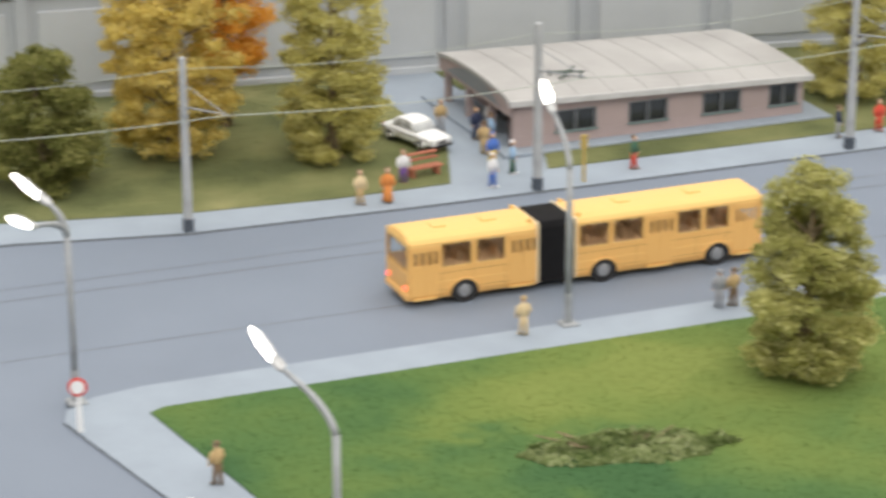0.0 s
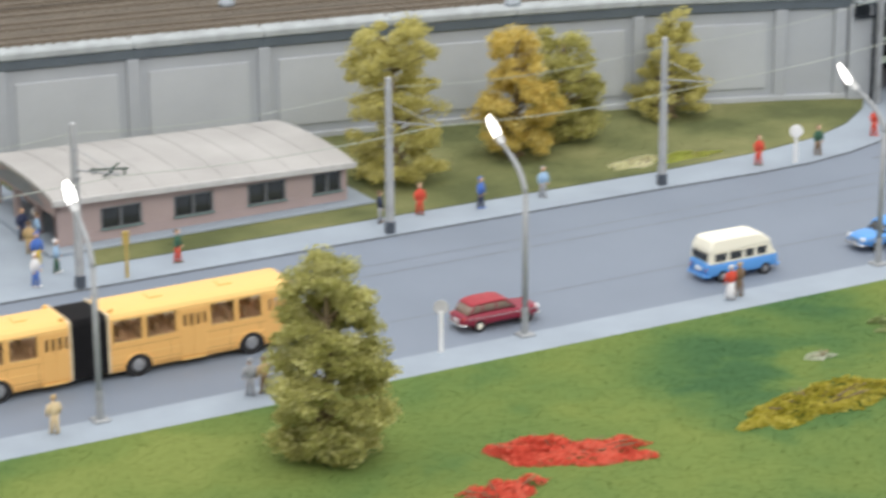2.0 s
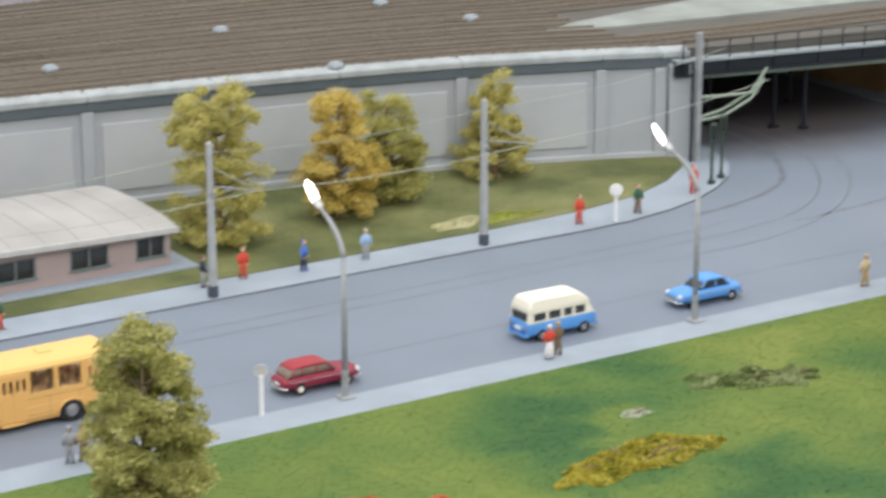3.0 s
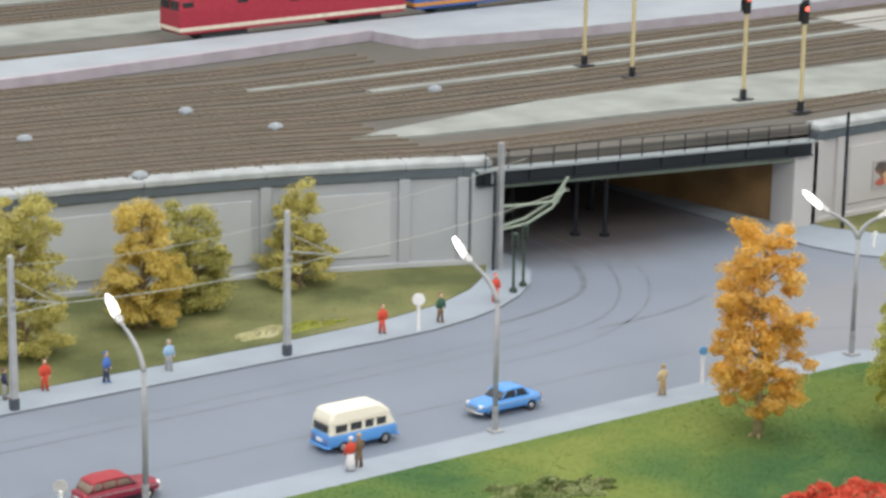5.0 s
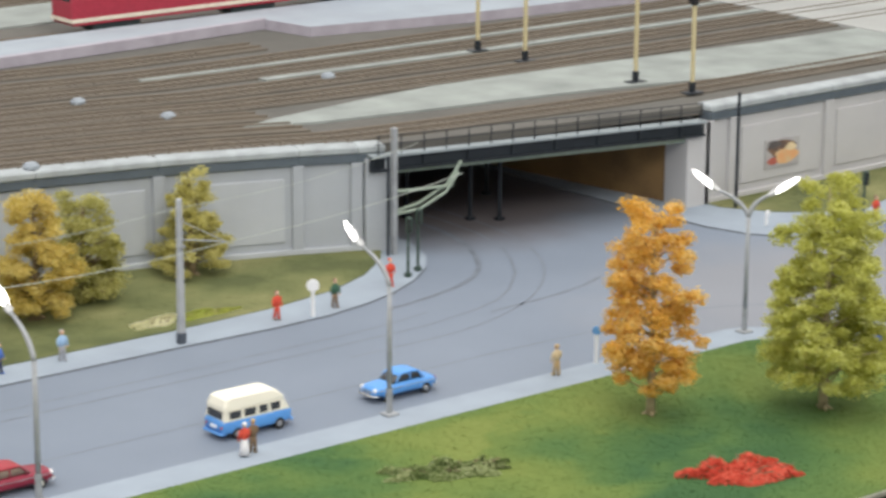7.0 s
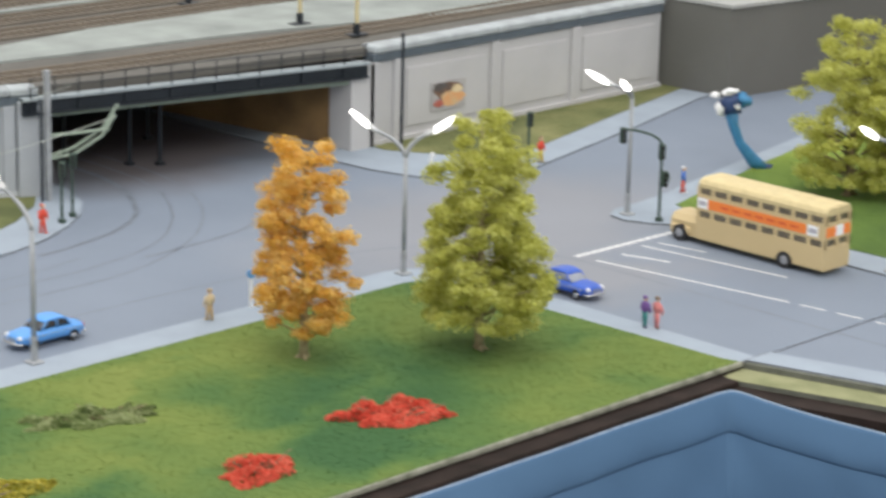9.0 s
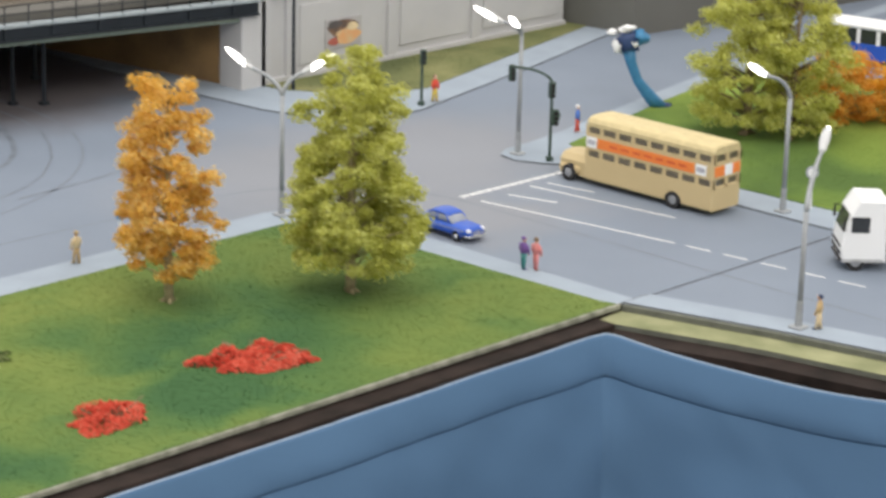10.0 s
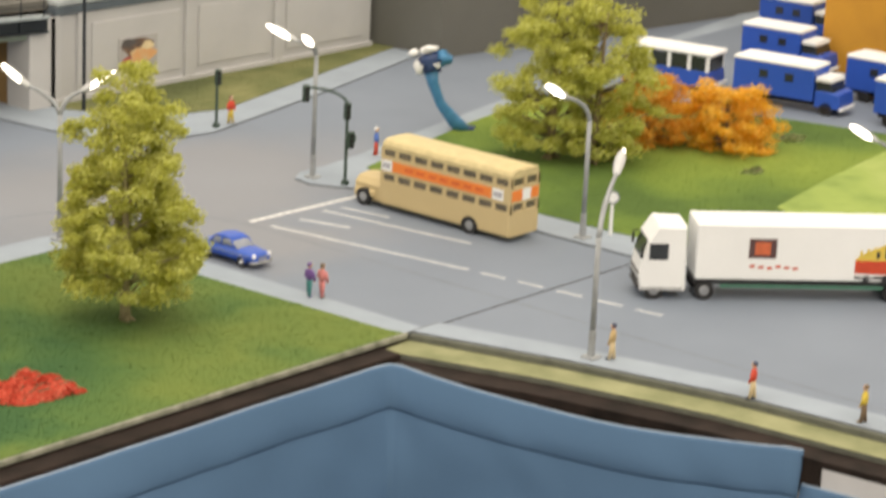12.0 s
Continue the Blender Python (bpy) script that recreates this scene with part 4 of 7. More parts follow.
# ---- trees ----
def tree(name, x, y, h, profile, material, seed, label, clumps=110, leaf=0.2, clump=0.75, per=46, bark=None, trunk=0.28, base_gap=0.12, stretch=1.0, category="tree"):
    """A model tree: tapered trunk, limbs, and a ragged crown of small flock leaves in clumps.
    profile gives the crown's half-width along its height, 0 at the lowest to 1 at the tip."""
    rnd = random.Random(seed)
    bark = bark or BARK
    g = thing(name, label, category, at(x, y, 0.18))
    fm = Form()
    lean = (rnd.uniform(-0.3, 0.3), rnd.uniform(-0.3, 0.3))
    axis = [(lean[0] * t * t, lean[1] * t * t, h * 0.93 * t) for t in [i / 7 for i in range(8)]]
    fm.tube(axis, [trunk * (1.25 - 1.1 * i / 7) for i in range(8)], bark, 8)
    for k in range(5):
        a = rnd.uniform(0, 6.28)
        fm.tube([(0, 0, 0.35), (math.cos(a) * trunk * 1.6, math.sin(a) * trunk * 1.6, 0.1), (math.cos(a) * trunk * 2.6, math.sin(a) * trunk * 2.6, -0.05)], [trunk * 0.6, trunk * 0.4, 0.04], bark, 6)

    def width(t):
        q = t * (len(profile) - 1)
        i = min(int(q), len(profile) - 2)
        return profile[i] + (profile[i + 1] - profile[i]) * (q - i)
    centres = []
    z0 = h * base_gap
    for k in range(clumps):
        for _ in range(30):
            t = rnd.random()
            if rnd.random() < (width(t) / max(profile)) ** 1.3 + 0.08:
                break
        a = rnd.uniform(0, 6.28)
        w = width(t) * (0.86 + 0.32 * noise.noise(Vector((math.cos(a) * 1.3 + seed, math.sin(a) * 1.3, t * 5))))
        r = w * math.sqrt(rnd.uniform(0.12, 1.0))
        centres.append((math.cos(a) * r * stretch, math.sin(a) * r, z0 + (h - z0) * t - 0.12 * r))
    for cx, cy, cz in centres[:: max(1, len(centres) // 34)]:
        zb = max(h * 0.08, cz - 0.35 * math.hypot(cx, cy) - 0.4)
        fm.tube([(0, 0, zb), (cx * 0.5, cy * 0.5, (zb + cz) / 2 + 0.1), (cx, cy, cz)], [trunk * 0.35, trunk * 0.22, 0.03], bark, 5)
    part("trunk", fm, g, smooth=True)
    fl = Form()
    fl.keep_normals = True
    vs, fs = [], []
    for cx, cy, cz in centres:
        s = clump * rnd.uniform(0.6, 1.25)
        for _ in range(int(per * 3.2)):
            d = Vector((rnd.gauss(0, 1), rnd.gauss(0, 1), rnd.gauss(0, 0.75)))
            d.normalize()
            q = d * s * rnd.uniform(0.35, 1.0)
            p = Vector((cx, cy, cz)) + Vector((q.x, q.y, q.z * 0.72))
            if p.z < 0.15:
                p.z = 0.15 + rnd.random() * 0.2
            nrm = (d * 0.9 + Vector((rnd.uniform(-0.7, 0.7), rnd.uniform(-0.7, 0.7), rnd.uniform(-0.3, 0.9)))).normalized()
            u = nrm.orthogonal().normalized()
            u.rotate(Matrix.Rotation(rnd.uniform(0, 6.28), 3, nrm))
            w = nrm.cross(u)
            a, b = 0.64 * leaf * rnd.uniform(0.55, 1.1), 0.64 * leaf * rnd.uniform(0.4, 0.8)
            k = len(vs)
            vs += [p - u * a, p - w * b + nrm * 0.04, p + u * a, p + w * b + nrm * 0.04]
            fs.append((k, k + 1, k + 2, k + 3))
    fl.add(vs, fs, material)
    part("crown", fl, g)
    return g


OLIVE = leaf_mat("leaf_olive", (0.28, 0.265, 0.07), (0.47, 0.45, 0.15), (0.62, 0.6, 0.27))
OCHRE = leaf_mat("leaf_ochre", (0.46, 0.35, 0.08), (0.66, 0.53, 0.15), (0.78, 0.67, 0.28))
GREYG = leaf_mat("leaf_grey_green", (0.26, 0.26, 0.075), (0.46, 0.455, 0.16), (0.68, 0.66, 0.33))
OLIVEY = leaf_mat("leaf_olive_yellow", (0.36, 0.33, 0.09), (0.56, 0.52, 0.18), (0.70, 0.66, 0.31))
ORANGE = leaf_mat("leaf_orange", (0.62, 0.35, 0.06), (0.8, 0.52, 0.12), (0.86, 0.66, 0.27))
RUST = leaf_mat("leaf_rust", (0.62, 0.28, 0.04), (0.78, 0.42, 0.075), (0.84, 0.55, 0.14))
LIME = leaf_mat("leaf_lime", (0.36, 0.37, 0.07), (0.56, 0.57, 0.14), (0.70, 0.71, 0.28))
DARKG = leaf_mat("leaf_dark", (0.10, 0.115, 0.03), (0.22, 0.23, 0.07), (0.36, 0.35, 0.13))
REDF = leaf_mat("flower_red", (0.58, 0.085, 0.055), (0.75, 0.14, 0.09), (0.83, 0.25, 0.17))
BUSHG = leaf_mat("bush_green", (0.085, 0.135, 0.04), (0.23, 0.29, 0.11), (0.45, 0.50, 0.27))
MUSTARD = leaf_mat("bush_mustard", (0.18, 0.19, 0.025), (0.42, 0.37, 0.045), (0.62, 0.55, 0.13))
GOLD = leaf_mat("bush_golden", (0.74, 0.37, 0.03), (0.86, 0.52, 0.07), (0.92, 0.66, 0.18))

tree("broadleaf_tree", 7.4, -9.6, 9.9, (2.5, 3.1, 3.2, 2.9, 2.4, 1.9, 1.0), GREYG, 11, "dense olive-green model tree on the park lawn", 190, 0.19, 0.75, 60, base_gap=0.06)
tree("broadleaf_tree", 58.7, -9.4, 12.9, (1.0, 3.2, 3.6, 2.9, 2.4, 2.8, 2.5, 2.2, 1.6), ORANGE, 12, "slender orange autumn model tree on the park lawn", 135, 0.2, 0.78, 54, BARKPALE, 0.22, 0.14)
tree("broadleaf_tree", 67.4, -14.8, 14.2, (3.5, 4.8, 4.7, 4.2, 3.5, 3.1, 2.4, 1.3), LIME, 13, "tall lime-green model tree on the park lawn", 270, 0.2, 0.8, 60, BARKPALE, 0.24, 0.13)
tree("broadleaf_tree", -18.3, 29.2, 7.6, (3.0, 3.7, 3.6, 2.8, 1.5), DARKG, 14, "dark green bushy model tree on the meadow", 130, 0.22, 0.9, 50, base_gap=0.05)
tree("broadleaf_tree", -10.2, 32.0, 12.0, (2.6, 3.6, 4.2, 4.5, 4.5, 3.8, 2.2), OCHRE, 15, "large ochre-yellow autumn model tree on the meadow", 200, 0.22, 0.9, 52, base_gap=0.06)
tree("broadleaf_tree", -5.6, 36.5, 11.5, (1.6, 2.6, 3.0, 3.0, 2.6, 1.6), RUST, 16, "rust-orange autumn model tree behind the ochre one", 110, 0.22, 0.9, 46, base_gap=0.3)
tree("broadleaf_tree", -1.9, 28.2, 12.0, (2.7, 3.0, 2.9, 3.2, 3.4, 3.0, 1.8), OLIVEY, 17, "tall olive-yellow model tree beside the white car", 190, 0.2, 0.85, 52, base_gap=0.05)
tree("broadleaf_tree", 31.4, 28.3, 10.2, (3.4, 3.6, 3.1, 3.1, 3.0, 2.4), OLIVEY, 18, "olive-yellow model tree beside the pavilion", 140, 0.2, 0.8, 50, base_gap=0.06)
tree("broadleaf_tree", 40.6, 29.0, 8.2, (2.4, 2.9, 2.8, 2.5, 2.1, 1.3), OCHRE, 19, "ochre autumn model tree on the meadow", 110, 0.2, 0.8, 50, base_gap=0.06)
tree("broadleaf_tree", 45.4, 31.1, 7.2, (2.6, 2.9, 2.7, 2.3, 1.6), OLIVE, 20, "olive model tree close beside an ochre one", 90, 0.2, 0.8, 50, base_gap=0.05)
tree("broadleaf_tree", 54.6, 32.0, 7.7, (3.2, 2.9, 2.3, 2.0, 1.6, 0.8), OLIVEY, 21, "thin ragged olive model tree before the wall", 78, 0.2, 0.7, 44, base_gap=0.1)
tree("broadleaf_tree", 114.4, -10.4, 11.2, (3.0, 3.6, 3.9, 4.4, 4.2, 3.2, 1.8), LIME, 22, "broad yellow-green model tree on the east lawn", 120, 0.22, 0.95, 52, base_gap=0.1)
tree("broadleaf_tree", 113.2, -7.6, 12.8, (3.2, 4.2, 4.4, 4.0, 3.2, 1.8), LIME, 23, "tall yellow-green model tree behind the broad one", 130, 0.22, 0.9, 48, base_gap=0.08)


def bush(name, x, y, rx, ry, h, material, seed, label, n=900, leaf=0.16, turn=0.0, category="bush"):
    """A low ragged cushion of small leaves on short twigs."""
    rnd = random.Random(seed)
    g = thing(name, label, category, at(x, y, 0.18, turn))
    fm = Form()
    for _ in range(14):
        a, r = rnd.uniform(0, 6.28), rnd.uniform(0.2, 0.8)
        fm.tube([(0.3 * rx * math.cos(a) * r, 0.3 * ry * math.sin(a) * r, 0), (rx * math.cos(a) * r, ry * math.sin(a) * r, h * 0.7)], [0.06, 0.03], BARK, 5)
    part("branchwork", fm, g)
    fl = Form()
    fl.keep_normals = True
    vs, fs = [], []
    for _ in range(int(n * 1.6)):
        a, r = rnd.uniform(0, 6.28), math.sqrt(rnd.random())
        edge = 0.8 + 0.45 * noise.noise(Vector((math.cos(a) * 1.8 + seed, math.sin(a) * 1.8, 0)))
        px, py = rx * edge * r * math.cos(a), ry * edge * r * math.sin(a)
        lump = 0.65 + 0.7 * noise.noise(Vector((px * 0.9 + seed, py * 0.9, 3)))
        pz = max(0.06, h * lump * math.sqrt(max(0.05, 1 - r * r)) * rnd.uniform(0.35, 1.0))
        nrm = Vector((rnd.uniform(-0.8, 0.8) + math.cos(a) * r, rnd.uniform(-0.8, 0.8) + math.sin(a) * r, rnd.uniform(0.2, 1.2))).normalized()
        u = nrm.orthogonal().normalized()
        u.rotate(Matrix.Rotation(rnd.uniform(0, 6.28), 3, nrm))
        w = nrm.cross(u)
        p = Vector((px, py, pz))
        s, q = 0.78 * leaf * rnd.uniform(0.7, 1.4), 0.78 * leaf * rnd.uniform(0.5, 0.9)
        k = len(vs)
        vs += [p - u * s, p - w * q, p + u * s, p + w * q]
        fs.append((k, k + 1, k + 2, k + 3))
    fl.add(vs, fs, material)
    part("leaves", fl, g)
    return g


bush("low_bush", -3.6, -14.2, 5.6, 1.7, 0.9, BUSHG, 31, "low spreading dark green bush on the lawn", 1900, turn=-13)
bush("flower_bed", 16.8, -14.6, 4.99, 1.79, 0.8, REDF, 32, "bed of bright red flowers on the lawn", 1900, turn=-24, category="flowers")
bush("flower_bed", 12.0, -17.4, 2.82, 1.54, 0.8, REDF, 33, "small bed of bright red flowers on the lawn", 800, turn=10, category="flowers")
bush("low_bush", 30.6, -15.6, 5.9, 2.0, 0.9, MUSTARD, 34, "low mustard-yellow bush on the lawn", 1900, turn=6)
bush("low_bush", 43.6, -9.8, 4.61, 1.66, 0.7, BUSHG, 35, "low dark green bush on the lawn", 1500, turn=-24)
bush("flower_bed", 55.6, -19.8, 3.84, 2.18, 1.0, REDF, 36, "bed of bright red flowers on the lawn", 1900, turn=-32, category="flowers")
bush("flower_bed", 44.8, -21.3, 2.82, 1.79, 1.0, REDF, 37, "small bed of bright red flowers on the lawn", 900, turn=10, category="flowers")
tree("autumn_bush", 121.8, -9.4, 4.9, (3.0, 3.7, 3.8, 3.2, 2.0), RUST, 38, "rounded rust-orange autumn bush on the east lawn", 120, 0.2, 0.8, 44, base_gap=0.02, trunk=0.2, category="bush")
tree("autumn_bush", 124.8, -14.0, 4.7, (3.2, 3.9, 4.0, 3.5, 2.4), GOLD, 39, "round bright orange autumn bush on the east lawn", 130, 0.2, 0.8, 44, base_gap=0.02, trunk=0.2, category="bush")
bush("flower_tuft", 34.8, -10.4, 1.0, 0.6, 0.35, leaf_mat("flower_white", (0.45, 0.5, 0.35), (0.62, 0.66, 0.52), (0.75, 0.76, 0.7)), 41, "small tuft of white flowers on the lawn", 130, 0.12, category="flowers")
bush("flower_tuft", 46.3, 23.6, 2.6, 1.1, 0.4, leaf_mat("flower_cream", (0.55, 0.55, 0.30), (0.70, 0.69, 0.45), (0.80, 0.78, 0.6)), 42, "pale cream tuft of dry flowers beside a mast", 1100, 0.13, category="flowers")
bush("flower_tuft", 49.5, 23.4, 3.0, 0.9, 0.25, leaf_mat("flower_lime", (0.30, 0.36, 0.07), (0.44, 0.49, 0.11), (0.55, 0.58, 0.17)), 43, "bright lime-green grass tuft beside a mast", 1000, 0.13, category="flowers")
# ---- vehicles ----
def hull(fm, prof, x0, x1, material, b=0.12):
    """A cross outline in y and z drawn along x, its ends slightly rounded in."""
    n = len(prof)
    cy, cz = sum(p[0] for p in prof) / n, sum(p[1] for p in prof) / n
    vs = []
    for x, k in ((x0, 0), (x0 + b, 1), (x1 - b, 1), (x1, 0)):
        for y, z in prof:
            d = math.hypot(y - cy, z - cz)
            s = 1.0 if k else max(0.0, 1 - b / max(d, 1e-6))
            vs.append((x, cy + (y - cy) * s, cz + (z - cz) * s))
    fs = [tuple(range(n)), tuple(range(3 * n, 4 * n))[::-1]]
    for q in range(3):
        for i in range(n):
            fs.append((q * n + i, (q + 1) * n + i, (q + 1) * n + (i + 1) % n, q * n + (i + 1) % n))
    return fm.add(vs, fs, material)


def wheel(g, x, y, r, w=0.28, hub=None, out=1):
    fm = Form()
    fm.rod((x, y - w / 2, r), (x, y + w / 2, r), r, r, TYRE, 20)
    ob = part("wheel", fm, g)
    fh = Form()
    s = out
    fh.rod((x, y + s * w / 2, r), (x, y + s * (w / 2 + 0.03), r), r * 0.54, r * 0.48, hub or HUB, 16)
    fh.rod((x, y + s * (w / 2 + 0.02), r), (x, y + s * (w / 2 + 0.06), r), r * 0.22, r * 0.18, hub or HUB, 10)
    part("rim", fh, ob)
    return ob


JOINT_SHADE = mat("bus_joint_shade", (0.46, 0.25, 0.08), 0.6)
BELLOWS = mat("bellows_black", (0.036, 0.036, 0.04), 0.36)
TANGLASS = mat("window_tan", (0.24, 0.18, 0.14), 0.15, 0, (0.15, 0.11, 0.09), 120, 500, 0.02, 0.7, 0.6)


def bus_section(g, x0, x1, openings, doors, rear):
    """One half of the articulated bus: sills, pillars between windows, panes, doors and a cambered roof."""
    W = 1.43
    fm = Form()
    hull(fm, [(-W, 0.62), (-W, 1.84), (W, 1.84), (W, 0.62), (W - 0.1, 0.36), (-W + 0.1, 0.36)], x0, x1, BUSY, 0.06)
    part("side_panel", fm, g)
    fm = Form()
    hull(fm, [(-W, 2.99), (-W, 3.12), (-W + 0.14, 3.30), (-W + 0.5, 3.42), (0, 3.47), (W - 0.5, 3.42), (W - 0.14, 3.30), (W, 3.12), (W, 2.99)], x0, x1, BUSROOF, 0.10)
    part("roof", fm, g, smooth=False)
    for xa in (x0 + (x1 - x0) * 0.3, x0 + (x1 - x0) * 0.68):
        fm = Form()
        fm.box(xa - 0.35, xa + 0.35, -0.35, 0.35, 3.44, 3.53, BUSROOF, 0.04)
        part("roof_hatch", fm, g)
    fm = Form()
    fm.box(x0 + 0.15, x1 - 0.15, -W + 0.12, W - 0.12, 1.70, 1.895, INTERIOR, 0.02)
    for k in range(int((x1 - x0 - 1) / 0.95)):
        xs_ = x0 + 0.7 + k * 0.95
        for s in (-1, 1):
            fm.box(xs_, xs_ + 0.12, s * 0.35, s * 1.15, 1.9, 2.45, INTERIOR, 0.03)
    part("interior", fm, g)
    for s in (-1, 1):
        solid_x = x0
        cells = [(a, b, False) for a, b in openings] + [(a, b, s < 0) for a, b in doors]
        cells.sort()
        for a, b, is_door in cells:
            fm = Form()
            fm.box(solid_x, a, s * (W - 0.12), s * W, 1.82, 3.0, BUSY, 0.02)
            part("pillar", fm, g)
            fm = Form()
            if is_door:
                n = 4
                w = (b - a) / n
                for k, (da, db) in enumerate(((a, (a + b) / 2 - 0.015), ((a + b) / 2 + 0.015, b))):
                    fd = Form()
                    fd.box(da, db, s * (W - 0.03), s * (W + 0.02), 0.55, 2.08, BUSY, 0.03)
                    leaf_ob = part("door_leaf", fd, g)
                    for i in (0, 1):
                        fd = Form()
                        xa = da + i * w
                        fd.box(xa - 0.01, xa + w * 0.5, s * (W - 0.10), s * (W + 0.01), 2.06, 2.72, BUSY, 0.02)
                        part("door_bar", fd, leaf_ob)
                fm.box(a, b, s * (W - 0.05), s * (W + 0.02), 2.70, 3.0, BUSY, 0.02)
                part("door_header", fm, g)
            else:
                fm.box(a, a + 0.04, s * (W - 0.1), s * (W + 0.012), 1.82, 3.0, BUSROOF, 0.015)
                fm.box(b - 0.04, b, s * (W - 0.1), s * (W + 0.012), 1.82, 3.0, BUSROOF, 0.015)
                fm.box(a, b, s * (W - 0.1), s * (W + 0.012), 1.82, 1.88, BUSROOF, 0.015)
                part("window_frame", fm, g)
            fm = Form()
            fm.box(a, b, s * (W - 0.07), s * (W - 0.04), 1.83, 2.99, GLASS, 0.005)
            part("pane", fm, g)
            solid_x = b
        fm = Form()
        fm.box(solid_x, x1, s * (W - 0.12), s * W, 1.82, 3.0, BUSY, 0.02)
        part("pillar", fm, g)
        fm = Form()
        fm.box(x0 + 0.02, x1 - 0.02, s * (W - 0.02), s * (W + 0.02), 1.14, 1.18, BUSROOF, 0.01)
        part("moulding", fm, g)
        # panel joints: their shadow lines are painted as strips of darker yellow
        for z in (1.58, 0.74):
            fm = Form()
            fm.box(x0 + 0.05, x1 - 0.05, s * (W - 0.02), s * (W + 0.006), z, z + 0.03, JOINT_SHADE, 0.0)
            part("panel_joint_shade", fm, g)
        for k in range(1, int((x1 - x0) / 1.6)):
            fm = Form()
            fm.box(x0 + k * 1.6, x0 + k * 1.6 + 0.025, s * (W - 0.02), s * (W + 0.006), 0.5, 1.6, JOINT_SHADE, 0.0)
            part("panel_joint_shade", fm, g)


def wheel_arch(g, x, y, s):
    fm = Form()
    pts = [(x + 0.72 * math.cos(t), y + s * 0.012, 0.42 + 0.72 * math.sin(t)) for t in [math.pi * i / 12 for i in range(13)]]
    fm.add([(x - 0.72, y + s * 0.015, 0.3), (x + 0.72, y + s * 0.015, 0.3)] + [(p[0], y + s * 0.015, p[2]) for p in pts], [(1, *range(2, 15), 0)], BLACK)
    part("wheel_arch", fm, g)
    fm = Form()
    pts = [(x + 0.77 * math.cos(t), y + s * 0.02, 0.42 + 0.77 * math.sin(t)) for t in [math.pi * i / 12 for i in range(13)]]
    fm.tube(pts, 0.05, BUSY, 6)
    part("arch_trim", fm, g)


def articulated_bus(m):
    g = thing("articulated_bus", "yellow articulated model bus with black bellows on the road", "bus", m)
    W = 1.43
    bus_section(g, 0.0, 6.5, [(1.60, 3.12), (3.36, 4.82)], [(0.10, 1.42), (5.02, 6.35)], True)
    bus_section(g, 8.4, 18.3, [(8.62, 10.18), (10.38, 11.98), (13.78, 15.08), (15.28, 16.55)], [(12.16, 13.55), (16.78, 18.05)], False)
    # folded bellows
    fm = Form()
    n = 15
    vs, fs = [], []
    for i in range(2 * n + 1):
        x, e = 6.5 + 0.95 * i / n, 0.10 if i % 2 else -0.06
        for y, z in ((-1, 0.42), (-1, 3.05), (-0.82, 3.3), (0.82, 3.3), (1, 3.05), (1, 0.42)):
            vs.append((x, y * (W - 0.1 + e), z + (e if z > 1 else 0)))
    for i in range(2 * n):
        for k in range(6):
            fs.append((i * 6 + k, i * 6 + (k + 1) % 6, (i + 1) * 6 + (k + 1) % 6, (i + 1) * 6 + k))
    fs += [tuple(range(6)), tuple(range(2 * n * 6, 2 * n * 6 + 6))]
    fm.add(vs, fs, BELLOWS)
    part("bellows", fm, g, "black folded rubber bellows")
    for x in (6.42, 8.36):
        fm = Form()
        fm.box(x, x + 0.12, -W - 0.03, W + 0.03, 0.4, 3.40, mat("bus_frame_pale", (0.72, 0.62, 0.45), 0.5), 0.03)
        part("end_frame", fm, g)
    for x in (2.75, 9.9, 15.95):
        for s in (-1, 1):
            wheel_arch(g, x, s * W, s)
            wheel(g, x, s * (W - 0.09), 0.60, 0.26, None, s)
    fm = Form()
    fm.box(-0.05, 0.02, -W + 0.16, W - 0.16, 1.75, 2.95, GLASS, 0.02)
    part("rear_window", fm, g)
    fm = Form()
    for a in ((-W, -W + 0.17), (W - 0.17, W)):
        fm.box(-0.07, 0.06, *a, 1.7, 2.95, BUSY, 0.02)
    fm.box(-0.07, 0.06, -W, W, 0.5, 1.76, BUSY, 0.05)
    fm.box(-0.07, 0.06, -W, W, 2.94, 3.24, BUSROOF, 0.05)
    part("rear_panel", fm, g)
    for a, b in ((0.2, 1.4), (5.0, 6.3), (12.2, 13.5), (16.9, 18.0)):
        fm = Form()
        fm.box(a, b, -W - 0.05, -W + 0.1, 0.36, 0.47, BUSROOF, 0.02)
        part("door_step", fm, g)
    for x in (6.2, 8.7):
        for q in (-1, 1):
            fm = Form()
            fm.box(x - 0.12, x + 0.12, q * 1.05 - 0.08, q * 1.05 + 0.08, 3.36, 3.56, BUSROOF, 0.03)
            part("roof_lug", fm, g)
    fm = Form()
    fm.box(-0.16, 0.05, -W + 0.02, W - 0.02, 0.40, 0.72, BUSY, 0.05)
    part("rear_bumper", fm, g)
    for s in (-1, 1):
        fm = Form()
        fm.blob((-0.1, s * 1.12, 0.98), (0.07, 0.17, 0.13), REDLIGHT)
        part("tail_light", fm, g, "glowing red tail light")
    fm = Form()
    fm.box(18.28, 18.36, -W + 0.14, W - 0.14, 1.55, 2.95, GLASS, 0.02)
    part("windscreen", fm, g)
    fm = Form()
    for a in ((-W, -W + 0.14), (W - 0.14, W), (-0.04, 0.04)):
        fm.box(18.24, 18.38, *a, 1.4, 3.0, BUSY, 0.02)
    fm.box(18.24, 18.40, -W, W, 0.45, 1.58, BUSY, 0.06)
    fm.box(18.24, 18.38, -W, W, 2.92, 3.25, BUSROOF, 0.05)
